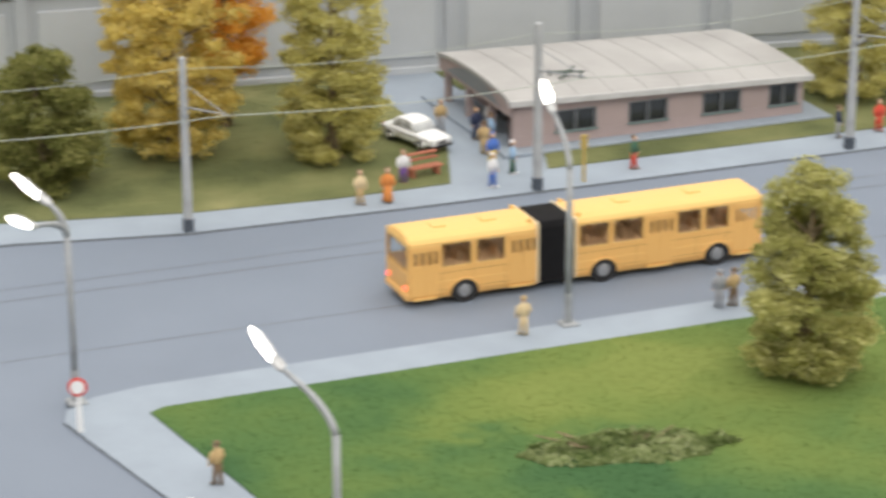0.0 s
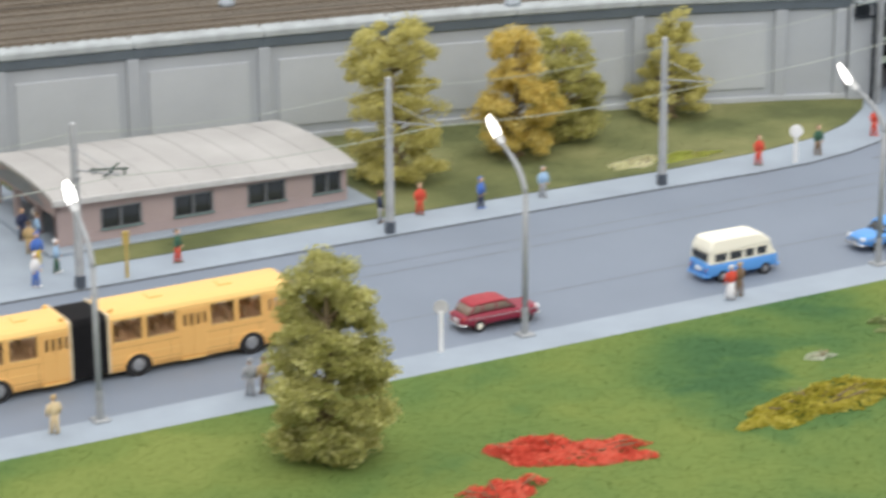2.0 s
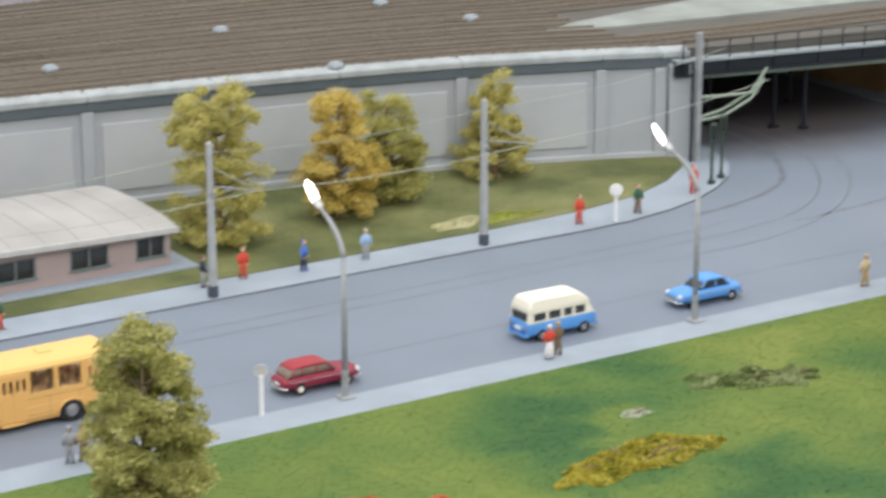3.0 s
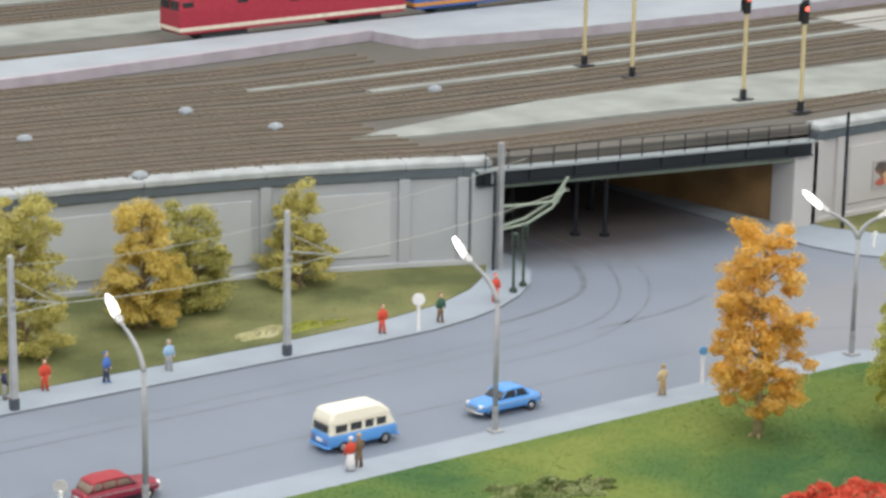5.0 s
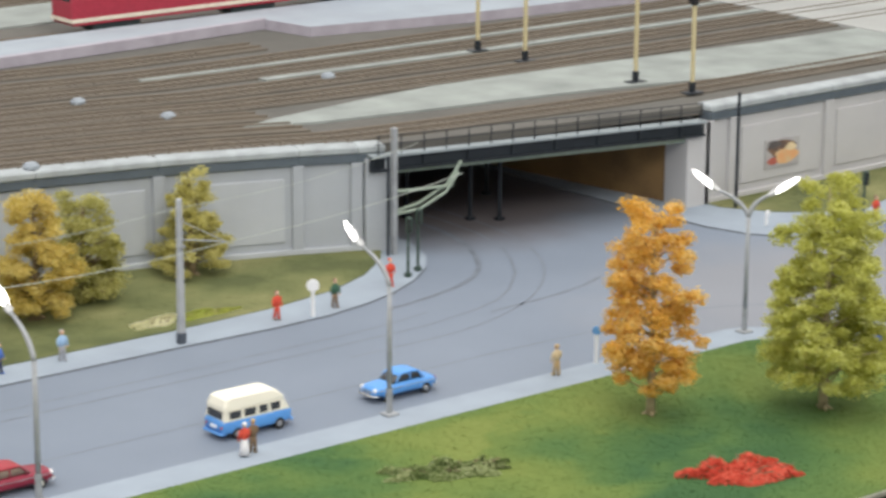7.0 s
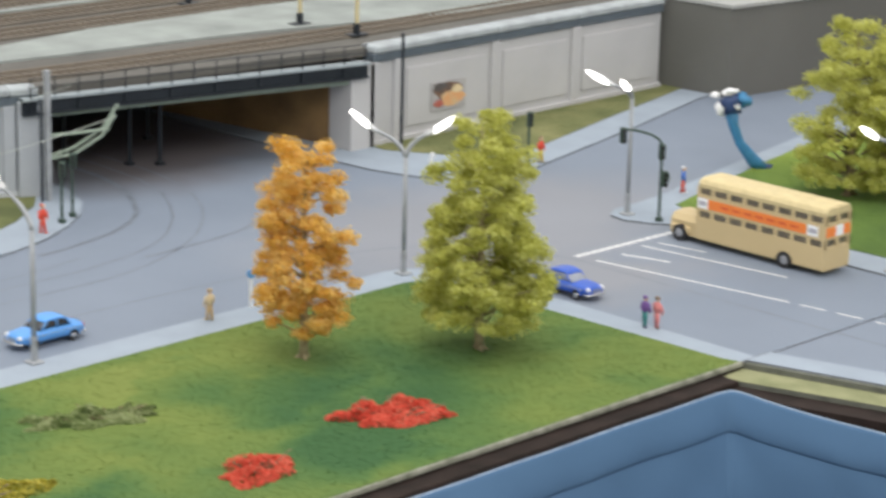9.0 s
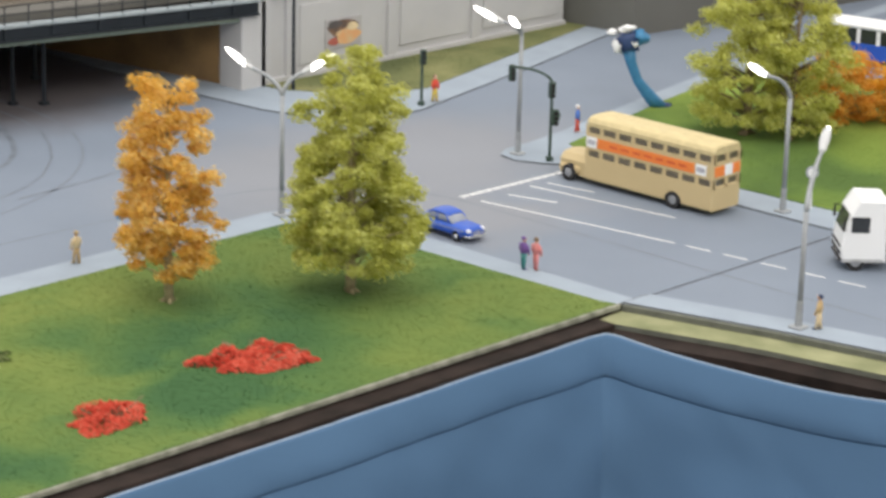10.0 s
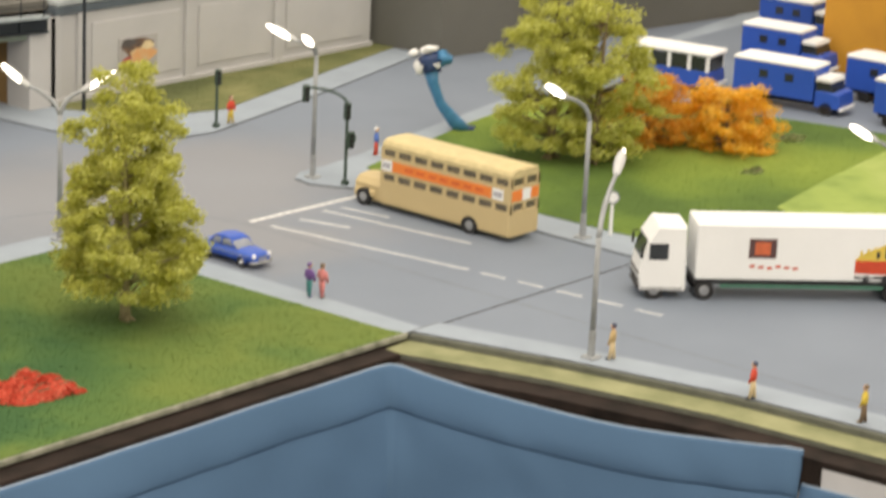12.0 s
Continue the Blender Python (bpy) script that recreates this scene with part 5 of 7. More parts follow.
    part("front_panel", fm, g)
    fm = Form()
    fm.box(18.38, 18.46, -1.2, 1.2, 0.95, 1.3, mat("grille_dark", (0.06, 0.06, 0.065), 0.6), 0.03)
    part("grille", fm, g)
    fm = Form()
    fm.box(18.36, 18.50, -W, W, 0.42, 0.75, mat("bumper_grey", (0.2, 0.2, 0.21), 0.6), 0.05)
    part("front_bumper", fm, g)
    fm = Form()
    fm.tube([(18.3, -1.4, 2.9), (18.5, -1.6, 2.85), (18.5, -1.62, 2.4)], 0.04, BLACK, 6)
    fm.box(18.45, 18.55, -1.72, -1.5, 2.1, 2.5, BLACK, 0.03)
    part("mirror", fm, g)
    return g


articulated_bus(at(-6.15, 6.35, 0.0, 0.3) @ Matrix.Scale(1.035, 4))


def loft(fm, stations, material, n=22, p=3.4):
    """A rounded skin through upright sections (x, half width, low, high), each a soft-cornered box."""
    vs, fs = [], []
    for x, w, za, zb in stations:
        for i in range(n):
            t = 2 * math.pi * (i + 0.5) / n
            c, q = math.cos(t), math.sin(t)
            vs.append((x, w * math.copysign(abs(c) ** (2 / p), c), (za + zb) / 2 + (zb - za) / 2 * math.copysign(abs(q) ** (2 / p), q)))
    for k in range(len(stations) - 1):
        for i in range(n):
            fs.append((k * n + i, k * n + (i + 1) % n, (k + 1) * n + (i + 1) % n, (k + 1) * n + i))
    fs += [tuple(range(n))[::-1], tuple(range((len(stations) - 1) * n, len(stations) * n))]
    return fm.add(vs, fs, material)


def car(name, m, label, paint, roof_paint, style, glass=None, trim=None, hub=None):
    """A rounded old model car, its front towards +x: body, glasshouse, roof, pillars, lights, bumpers and wheels."""
    g = thing(name, label, "car", m @ Matrix.Scale(0.935, 4))
    glass, trim, hub = glass or GLASSD, trim or CHROME, hub or CHROME
    fm = Form()
    loft(fm, [(-2.50, 0.66, 0.46, 0.84), (-2.40, 0.82, 0.38, 0.96), (-1.95, 0.91, 0.32, 1.05), (-0.9, 0.95, 0.28, 1.09), (0.7, 0.95, 0.28, 1.09), (1.5, 0.92, 0.30, 1.06), (2.15, 0.86, 0.34, 0.99), (2.42, 0.74, 0.40, 0.90), (2.48, 0.60, 0.46, 0.80)], paint)
    part("body", fm, g, smooth=True)
    back = -2.2 if style == "wagon" else -1.5
    fm = Form()
    loft(fm, [(back, 0.72, 0.95, 1.12), (back + 0.34, 0.74, 0.95, 1.50), (back + 0.75, 0.75, 0.95, 1.60), (0.25, 0.75, 0.95, 1.60), (0.62, 0.74, 0.95, 1.44), (1.02, 0.72, 0.95, 1.08)], glass)
    part("cabin_glass", fm, g, "cabin windows", smooth=True)
    fm = Form()
    loft(fm, [(back + 0.28, 0.60, 1.42, 1.50), (back + 0.48, 0.70, 1.44, 1.62), (back + 0.95, 0.74, 1.47, 1.70), (0.0, 0.74, 1.47, 1.70), (0.38, 0.70, 1.45, 1.62), (0.56, 0.58, 1.42, 1.50)], roof_paint)
    part("roof", fm, g, smooth=True)
    posts = [(back + 0.16, back + 0.46), (-0.35, -0.35), (0.82, 0.42)] + ([(-1.25, -1.25)] if style == "wagon" else [])
    for xa, xb in posts:
        for q in (-1, 1):
            fm = Form()
            fm.tube([(xa, q * 0.75, 1.04), ((xa + xb) / 2, q * 0.765, 1.28), (xb, q * 0.71, 1.52)], 0.055, paint, 6)
            part("pillar", fm, g, smooth=True)
    for q in (-1, 1):
        fm = Form()
        fm.box(-2.2, 2.2, q * 0.92, q * 0.965, 0.80, 0.84, trim, 0.01)
        part("side_trim", fm, g)
        fm = Form()
        fm.blob((2.36, q * 0.64, 0.80), (0.13, 0.16, 0.16), WHITE)
        part("headlight", fm, g, "pale round headlight", smooth=True)
        fm = Form()
        fm.blob((-2.42, q * 0.68, 0.80), (0.08, 0.1, 0.14), MATS["tail_red"])
        part("tail_light", fm, g, smooth=True)
    fm = Form()
    for k in range(4):
        fm.box(2.44, 2.52, -0.42, 0.42, 0.50 + k * 0.08, 0.54 + k * 0.08, trim, 0.01)
    part("grille", fm, g)
    for q in (-1, 1):
        fm = Form()
        fm.tube([(q * 2.30, -0.92, 0.46), (q * 2.52, -0.72, 0.44), (q * 2.58, 0, 0.44), (q * 2.52, 0.72, 0.44), (q * 2.30, 0.92, 0.46)], 0.075, trim, 8)
        part("bumper", fm, g, smooth=True)
    fm = Form()
    fm.box(-2.54, -2.46, -0.3, 0.3, 0.58, 0.72, WHITE, 0.01)
    part("number_plate", fm, g, "plain white plate")
    for x in (-1.5, 1.5):
        for q in (-1, 1):
            fm = Form()
            fm.tube([(x + 0.42 * math.cos(t), q * 0.935, 0.36 + 0.40 * math.sin(t)) for t in [math.pi * i / 10 for i in range(11)]], 0.05, paint, 6)
            part("wheel_arch", fm, g, smooth=True)
            wheel(g, x, q * 0.86, 0.35, 0.2, hub, q)
    return g


def minibus(m):
    """A small bus, front towards +x: blue lower shell, cream upper shell with inset windows, and a raised tapered roof."""
    g = thing("minibus", "light blue minibus with a tall cream roof parked at the kerb", "bus", m @ Matrix.Scale(0.96, 4))
    fm = Form()
    loft(fm, [(-2.5, 0.90, 0.42, 1.18), (-2.38, 1.02, 0.34, 1.26), (-1.2, 1.05, 0.30, 1.28), (1.2, 1.05, 0.30, 1.28), (2.2, 1.0, 0.34, 1.24), (2.46, 0.88, 0.42, 1.10), (2.54, 0.7, 0.5, 0.95)], LBLUE, 24, 5.0)
    part("body", fm, g, smooth=True)
    fm = Form()
    fm.side([(-2.42, 1.16), (2.28, 1.16), (1.92, 1.82), (-2.34, 1.82)], -1.0, 1.0, CREAM, 0.06, 0.06, 1.5)
    part("upper_shell", fm, g)
    fm = Form()
    fm.side([(-2.40, 1.80), (1.98, 1.80), (1.90, 2.02), (1.45, 2.42), (1.2, 2.50), (-1.95, 2.52), (-2.2, 2.44), (-2.36, 2.05)], -0.99, 0.99, CREAM, 0.16, 0.10, 2.2)
    part("roof", fm, g, "tall cream roof")
    for a, b in ((-2.08, -1.18), (-1.02, -0.12), (0.04, 0.72), (0.86, 1.62)):
        for q in (-1, 1):
            w = thing("window", "", "")
            w.parent = g
            fm = Form()
            fm.box(a + 0.05, b - 0.05, q * 0.96, q * 1.012, 1.27, 1.75, GLASSD, 0.02)
            part("pane", fm, w)
            fm = Form()
            for z in (1.24, 1.75):
                fm.box(a, b, q * 0.95, q * 1.02, z, z + 0.04, CREAM, 0.01)
            part("frame", fm, w)
    fm = Form()
    fm.box(-2.46, -2.36, -0.72, 0.72, 1.28, 1.74, GLASSD, 0.03)
    part("rear_window", fm, g)
    fm = Form()
    fm.add([(2.27, -0.85, 1.24), (2.27, 0.85, 1.24), (1.98, 0.82, 1.78), (1.98, -0.82, 1.78), (2.15, -0.85, 1.24), (2.15, 0.85, 1.24), (1.86, 0.82, 1.78), (1.86, -0.82, 1.78)], [(0, 1, 2, 3), (4, 7, 6, 5), (0, 4, 5, 1), (1, 5, 6, 2), (2, 6, 7, 3), (3, 7, 4, 0)], GLASSD)
    part("windscreen", fm, g)
    fm = Form()
    fm.box(-2.55, -2.47, -0.3, 0.3, 0.66, 0.86, WHITE, 0.01)
    part("number_plate", fm, g, "plain white plate")
    for q in (-1, 1):
        fm = Form()
        fm.blob((-2.46, q * 0.78, 0.8), (0.07, 0.09, 0.16), MATS["tail_red"])
        part("tail_light", fm, g, smooth=True)
        fm = Form()
        fm.blob((2.46, q * 0.66, 0.82), (0.1, 0.16, 0.16), WHITE)
        part("headlight", fm, g, smooth=True)
        fm = Form()
        fm.tube([(q * 2.35, -1.0, 0.44), (q * 2.6, -0.8, 0.42), (q * 2.64, 0.8, 0.42), (q * 2.35, 1.0, 0.44)], 0.08, LBLUE, 8)
        part("bumper", fm, g, smooth=True)
        for x in (-1.5, 1.5):
            wheel(g, x, q * 0.95, 0.36, 0.2, HUB, q)
    return g


LBLUE = mat("paint_light_blue", (0.10, 0.31, 0.70), 0.35, 0, (0.09, 0.28, 0.64), 30, 600, 0.02)
DBLUE = mat("paint_deep_blue", (0.025, 0.09, 0.45), 0.35, 0, (0.02, 0.08, 0.40), 30, 600, 0.02)
DRED = mat("paint_dark_red", (0.25, 0.022, 0.05), 0.4, 0, (0.22, 0.02, 0.042), 30, 600, 0.02)
ROOFRED = mat("paint_roof_red", (0.34, 0.03, 0.045), 0.5)
BRED = mat("paint_bright_red", (0.70, 0.06, 0.04), 0.4)
BUSBEIGE = mat("bus_beige", (0.52, 0.41, 0.225), 0.5, 0, (0.49, 0.385, 0.21), 25, 600, 0.02)
BEIGEROOF = mat("bus_beige_roof", (0.58, 0.48, 0.26), 0.55)
mat("tail_red", (0.45, 0.05, 0.03), 0.3)
car("estate_car", at(23.5, 2.75, 0, 0), "dark red model estate car parked at the kerb", DRED, ROOFRED, "wagon", TANGLASS, None, CREAM)
minibus(at(39.2, 3.1, 0, 0))
car("saloon_car", at(49.9, 3.0, 0, 180), "light blue model saloon car parked at the kerb", LBLUE, LBLUE, "sedan")
# glare on this car's windows is put into the pale glass colour
car("saloon_car", at(80.2, -10.2, 0, -90), "deep blue model saloon car waiting at the crossing", DBLUE, DBLUE, "sedan", mat("window_glare", (0.30, 0.33, 0.38), 0.12, 0, (0.2, 0.22, 0.27), 90, 500, 0.02, 0.7, 0.6))
car("police_car", at(3.4, 29.0, 0.2, -72), "white model saloon car with dark sills on the grass", WHITE, WHITE, "sedan", mat("window_grey", (0.42, 0.44, 0.45), 0.15, 0, (0.3, 0.31, 0.32), 90, 500, 0.02, 0.7, 0.6), BLACK)
car("saloon_car", at(-22.4, -15.6, 0.0, 103), "bright red model car at the side street", BRED, BRED, "sedan")


def double_decker(m):
    g = thing("double_decker_bus", "beige bonneted double-decker model bus with an orange band", "bus", m)
    W, L = 1.42, 10.5
    fm = Form()
    hull(fm, [(-W, 0.5), (-W, 1.98), (W, 1.98), (W, 0.5), (W - 0.1, 0.38), (-W + 0.1, 0.38)], -L, 0, BUSBEIGE, 0.08)
    part("lower_body", fm, g)
    fm = Form()
    hull(fm, [(-W, 2.42), (-W, 3.55), (W, 3.55), (W, 2.42)], -L, 0, BUSBEIGE, 0.06)
    part("middle_band", fm, g)
    fm = Form()
    hull(fm, [(-W, 3.98), (-W, 4.25), (-W + 0.2, 4.5), (-W + 0.6, 4.6), (0, 4.63), (W - 0.6, 4.6), (W - 0.2, 4.5), (W, 4.25), (W, 3.98)], -L, 0, BEIGEROOF, 0.15)
    part("roof", fm, g)
    fm = Form()
    fm.box(-L + 0.1, -0.1, -W + 0.06, W - 0.06, 1.6, 4.1, mat("window_olive", (0.15, 0.125, 0.085), 0.15, 0, (0.08, 0.07, 0.05), 110, 500, 0.02, 0.7, 0.6), 0.03)
    part("cabin_glass", fm, g, "brownish window bands behind the pillars")
    for z0, z1 in ((1.83, 2.47), (3.43, 4.07)):
        for i in range(9):
            x = -L + i * L / 8
            for s in (-1, 1):
                fm = Form()
                fm.box(max(-L, x - 0.15), min(0, x + 0.15), s * (W - 0.2), s * (W - 0.005), z0, z1, BUSBEIGE, 0.02)
                part("pillar", fm, g)
        for xx in (-L, 0):
            for y in (-1.25, 0, 1.25):
                fm = Form()
                fm.box(xx - 0.02 + (0.14 if xx < 0 else -0.14) - 0.12, xx + (0.14 if xx < 0 else -0.14) + 0.12, y - 0.16, y + 0.16, z0, z1, BUSBEIGE, 0.02)
                part("pillar", fm, g)
    OR = mat("bus_orange_band", (0.78, 0.22, 0.045), 0.5, 0, (0.70, 0.19, 0.04), 60)
    for s in (-1, 1):
        fm = Form()
        fm.box(-L + 1.5, -1.0, s * (W - 0.02), s * (W + 0.02), 2.62, 3.28, OR, 0.01)
        part("advert_band", fm, g, "orange advertising band")
        fm = Form()
        for k in range(7):
            fm.box(-L + 2.1 + k * 0.95, -L + 2.75 + k * 0.95, s * (W + 0.018), s * (W + 0.026), 2.88, 3.02, mat("band_red", (0.62, 0.09, 0.03), 0.5), 0.0)
        part("lettering_bar", fm, g)
        for a in (-L + 0.55, -0.95):
            fm = Form()
            fm.box(a, a + 0.85, s * (W - 0.02), s * (W + 0.022), 2.6, 3.3, WHITE, 0.01)
            fm.box(a + 0.1, a + 0.75, s * (W + 0.018), s * (W + 0.028), 2.8, 3.1, mat("logo_grey", (0.42, 0.42, 0.47), 0.5), 0.0)
            part("advert_panel", fm, g)
    fm = Form()
    fm.box(-L - 0.03, -L + 0.02, -W + 0.15, W - 0.15, 2.62, 3.28, OR, 0.01)
    fm.box(-L - 0.04, -L + 0.02, -0.5, 0.3, 2.6, 3.3, WHITE, 0.01)
    part("rear_advert", fm, g)
    fm = Form()
    hull(fm, [(-1.15, 0.4), (-1.15, 1.35), (-0.8, 1.75), (0, 1.85), (0.8, 1.75), (1.15, 1.35), (1.15, 0.4)], -0.1, 2.5, BUSBEIGE, 0.25)
    part("bonnet", fm, g, smooth=False)
    fm = Form()
    fm.box(2.44, 2.54, -0.5, 0.5, 0.6, 1.45, mat("radiator_dark", (0.12, 0.11, 0.10), 0.5), 0.04)
    part("radiator", fm, g)
    for s in (-1, 1):
        fm = Form()
        hull(fm, [(s * 0.95 - 0.35, 0.6), (s * 0.95 - 0.35, 0.95), (s * 0.95, 1.15), (s * 0.95 + 0.4, 0.95), (s * 0.95 + 0.4, 0.6)], 0.6, 2.3, BUSBEIGE, 0.15)
        part("mudguard", fm, g)
        fm = Form()
        fm.blob((2.4, s * 0.8, 1.1), (0.1, 0.18, 0.18), WHITE)
        part("headlight", fm, g, smooth=True)
        for x in (1.35, -7.4):
            wheel(g, x, s * (W - 0.12), 0.56, 0.3, None, s)
        fm = Form()
        fm.add([(-7.4 + 0.68 * math.cos(t), s * (W + 0.012), 0.45 + 0.68 * math.sin(t)) for t in [math.pi * i / 12 for i in range(13)]], [tuple(range(13))], BLACK)
        part("wheel_arch", fm, g)
    return g


double_decker(at(96.35, -8.3, 0, 90))


def lorry(m):
    g = thing("articulated_lorry", "white box articulated lorry with a tram picture on its side", "lorry", m)
    fm = Form()
    fm.box(-16.2, 0, -1.45, 1.45, 1.25, 4.5, WHITE, 0.06)
    part("trailer_box", fm, g)
    fm = Form()
    fm.box(-15.8, 0, -1.1, 1.1, 0.85, 1.24, mat("chassis_dark", (0.05, 0.05, 0.055), 0.7), 0.05)
    fm.box(-16.3, -16.1, -1.4, 1.4, 0.6, 0.9, BLACK, 0.04)
    part("chassis", fm, g)
    fm = Form()
    fm.side([(0.5, 0.5), (3.1, 0.5), (3.25, 1.3), (3.1, 2.3), (2.75, 3.5), (2.2, 4.35), (0.6, 4.3), (0.5, 1.0)], -1.42, 1.42, WHITE, 0.14)
    part("cab", fm, g)
    fm = Form()
    for z in (0.62, 1.0, 1.42):
        fm.box(3.0, 3.30, -1.25, 1.25, z, z + 0.14, mat("chassis_dark", (0.05, 0.05, 0.055), 0.7), 0.03)
    part("grille", fm, g)
    for q in (-1, 1):
        fm = Form()
        fm.tube([(2.9, q * 1.35, 3.3), (3.15, q * 1.6, 3.25), (3.15, q * 1.6, 2.6)], 0.05, BLACK, 6)
        fm.box(3.08, 3.2, q * 1.5, q * 1.72, 2.5, 3.1, BLACK, 0.03)
        part("mirror", fm, g)
        fm = Form()
        fm.box(0.7, 3.1, q * 1.40, q * 1.43, 0.55, 0.75, mat("skirt_grey", (0.42, 0.43, 0.44), 0.6), 0.02)
        part("skirt", fm, g)
    fm = Form()
    fm.add([(3.13, -1.2, 2.35), (3.13, 1.2, 2.35), (2.80, 1.15, 3.4), (2.80, -1.15, 3.4), (3.0, -1.2, 2.3), (3.0, 1.2, 2.3), (2.66, 1.15, 3.4), (2.66, -1.15, 3.4)], [(0, 1, 2, 3), (4, 7, 6, 5), (0, 4, 5, 1), (1, 5, 6, 2), (2, 6, 7, 3), (3, 7, 4, 0)], GLASSD)
    part("windscreen", fm, g)
    for s in (-1, 1):
        fm = Form()
        fm.box(1.6, 2.7, s * 1.40, s * 1.44, 2.35, 3.3, GLASSD, 0.02)
        part("side_window", fm, g)
        for x in (2.3, 0.6 - 1.2, -11.6, -13.0, -14.3):
            wheel(g, x, s * 1.2, 0.56, 0.34, None, s)
        fm = Form()
        fm.box(-11, -1.5, s * 1.3, s * 1.36, 0.75, 0.95, mat("side_green", (0.06, 0.18, 0.13), 0.6), 0.02)
        part("side_rail", fm, g)
    # flat pictures on the flank: each shape lies a hair proud
    s = -1
    y0, y1 = 1.452, 1.462
    RB, YL, RD, BK, GY = mat("art_brown", (0.10, 0.05, 0.05), 0.5), mat("art_yellow", (0.72, 0.53, 0.10), 0.5), mat("art_red", (0.60, 0.07, 0.03), 0.5), mat("art_black", (0.03, 0.03, 0.035), 0.5), mat("art_grey", (0.42, 0.42, 0.44), 0.5)
    fm = Form()
    fm.box(-4.6, -3.0, y0, y1, 2.55, 3.7, RB, 0)
    fm.box(-4.25, -3.35, y1, y1 + 0.006, 2.75, 3.5, mat("art_orange", (0.6, 0.14, 0.06), 0.5), 0)
    part("emblem", fm, g, "dark square emblem with an orange centre")
    fm = Form()
    for i in range(6):
        fm.box(-5.9 + i * 0.5, -5.6 + i * 0.5, y0, y1, 1.9 + 0.05 * (i % 3), 2.05 + 0.05 * (i % 3), RD, 0)
    part("lettering_bar", fm, g)
    fm = Form()
    fm.add([(-15.2, y1, 1.5), (-9.2, y1, 1.75), (-9.2, y1, 2.6), (-15.2, y1, 2.5)], [(0, 1, 2, 3)], RD)
    fm.add([(-15.2, y1 + 0.004, 2.5), (-9.2, y1 + 0.004, 2.6), (-9.8, y1 + 0.004, 3.0), (-11.6, y1 + 0.004, 3.75), (-14.6, y1 + 0.004, 3.85), (-15.2, y1 + 0.004, 3.4)], [(0, 1, 2, 3, 4, 5)], YL)
    fm.add([(-12.9, y1 + 0.005, 2.55), (-12.2, y1 + 0.005, 2.57), (-12.2, y1 + 0.005, 4.05), (-12.9, y1 + 0.005, 4.1), (-15.2, y1 + 0.005, 3.95), (-15.2, y1 + 0.005, 3.4)], [(0, 1, 2, 3, 4, 5)], GY)
    for k in range(7):
        fm.box(-12.0 + k * 0.4, -11.85 + k * 0.4, y1 + 0.011, y1 + 0.014, 2.6, 3.7 - k * 0.1, YL, 0)
    fm.box(-15.2, -9.2, y1 + 0.011, y1 + 0.013, 2.5, 2.58, YL, 0)
    for k in range(5):
        fm.rod((-9.9 - k * 1.1, y1, 1.42), (-9.9 - k * 1.1, y1 + 0.012, 1.42), 0.22, 0.22, BK, 12)
    for a, b, c, d in ((-15.0, -13.6, 2.65, 3.6), (-13.1, -12.6, 2.6, 3.5), (-12.4, -11.5, 2.65, 3.45), (-11.3, -10.9, 2.65, 3.3), (-10.6, -10.3, 2.65, 3.05)):
        fm.box(a, b, y1 + 0.006, y1 + 0.010, c, d, BK, 0)
    fm.box(-14.2, -13.9, y1 + 0.010, y1 + 0.013, 2.85, 3.35, WHITE, 0)
    fm.box(-15.2, -9.2, y1 + 0.006, y1 + 0.010, 1.42, 1.58, BK, 0)
    fm.box(-15.0, -12.6, y1 + 0.008, y1 + 0.012, 1.9, 2.05, WHITE, 0)
    for a in (-14.3, -12.2, -10.4):
        fm.box(a, a + 0.9, y1 + 0.008, y1 + 0.012, 1.35, 1.6, GY, 0)
    part("tram_picture", fm, g, "painted red and yellow tram picture")
    return g


lorry(at(95.3, -31.9, 0, 136))


def yard_truck(x, y, turn, box_len, label, cab_white=False):
    g = thing("box_truck", label, "truck", at(x, y, 0.1, turn), "yard trucks")
    fm = Form()
    fm.box(-box_len, 0, -1.4, 1.4, 0.95, 3.35, DBLUE, 0.06)
    part("box_body", fm, g)
    fm = Form()
    fm.box(-box_len - 0.05, 0.05, -1.45, 1.45, 3.33, 3.6, WHITE, 0.08)
    part("roof", fm, g, "white roof")
    fm = Form()
    for k in (0.3, 0.62):
        fm.box(-box_len * k - 0.35, -box_len * k + 0.35, -1.44, -1.39, 2.2, 2.8, GLASSD, 0.02)
    part("side_window", fm, g)
    fm = Form()
    fm.side([(0.1, 0.6), (2.1, 0.6), (2.2, 1.0), (2.1, 1.75), (1.5, 1.85), (0.1, 1.85)], -1.3, 1.3, DBLUE, 0.1)
    part("cab_body", fm, g)
    fm = Form()
    fm.side([(0.15, 1.8), (1.55, 1.8), (1.25, 2.6), (0.15, 2.6)], -1.2, 1.2, GLASSD, 0.05)
    part("cab_glass", fm, g)
    fm = Form()
    fm.side([(0.1, 2.55), (1.4, 2.55), (1.3, 2.85), (0.1, 2.85)], -1.28, 1.28, WHITE, 0.1)
    part("cab_roof", fm, g)
    fm = Form()
    fm.box(2.15, 2.35, -1.3, 1.3, 0.5, 0.75, WHITE, 0.05)
    part("bumper", fm, g)
    for s in (-1, 1):
        for px_ in (1.1, -box_len * 0.75):
            wheel(g, px_, s * 1.15, 0.52, 0.3, BLACK, s)
    fm = Form()
    fm.box(-box_len + 0.1, 1.8, -0.8, 0.8, 0.55, 0.95, BLACK, 0.05)
    part("chassis", fm, g)
    return g


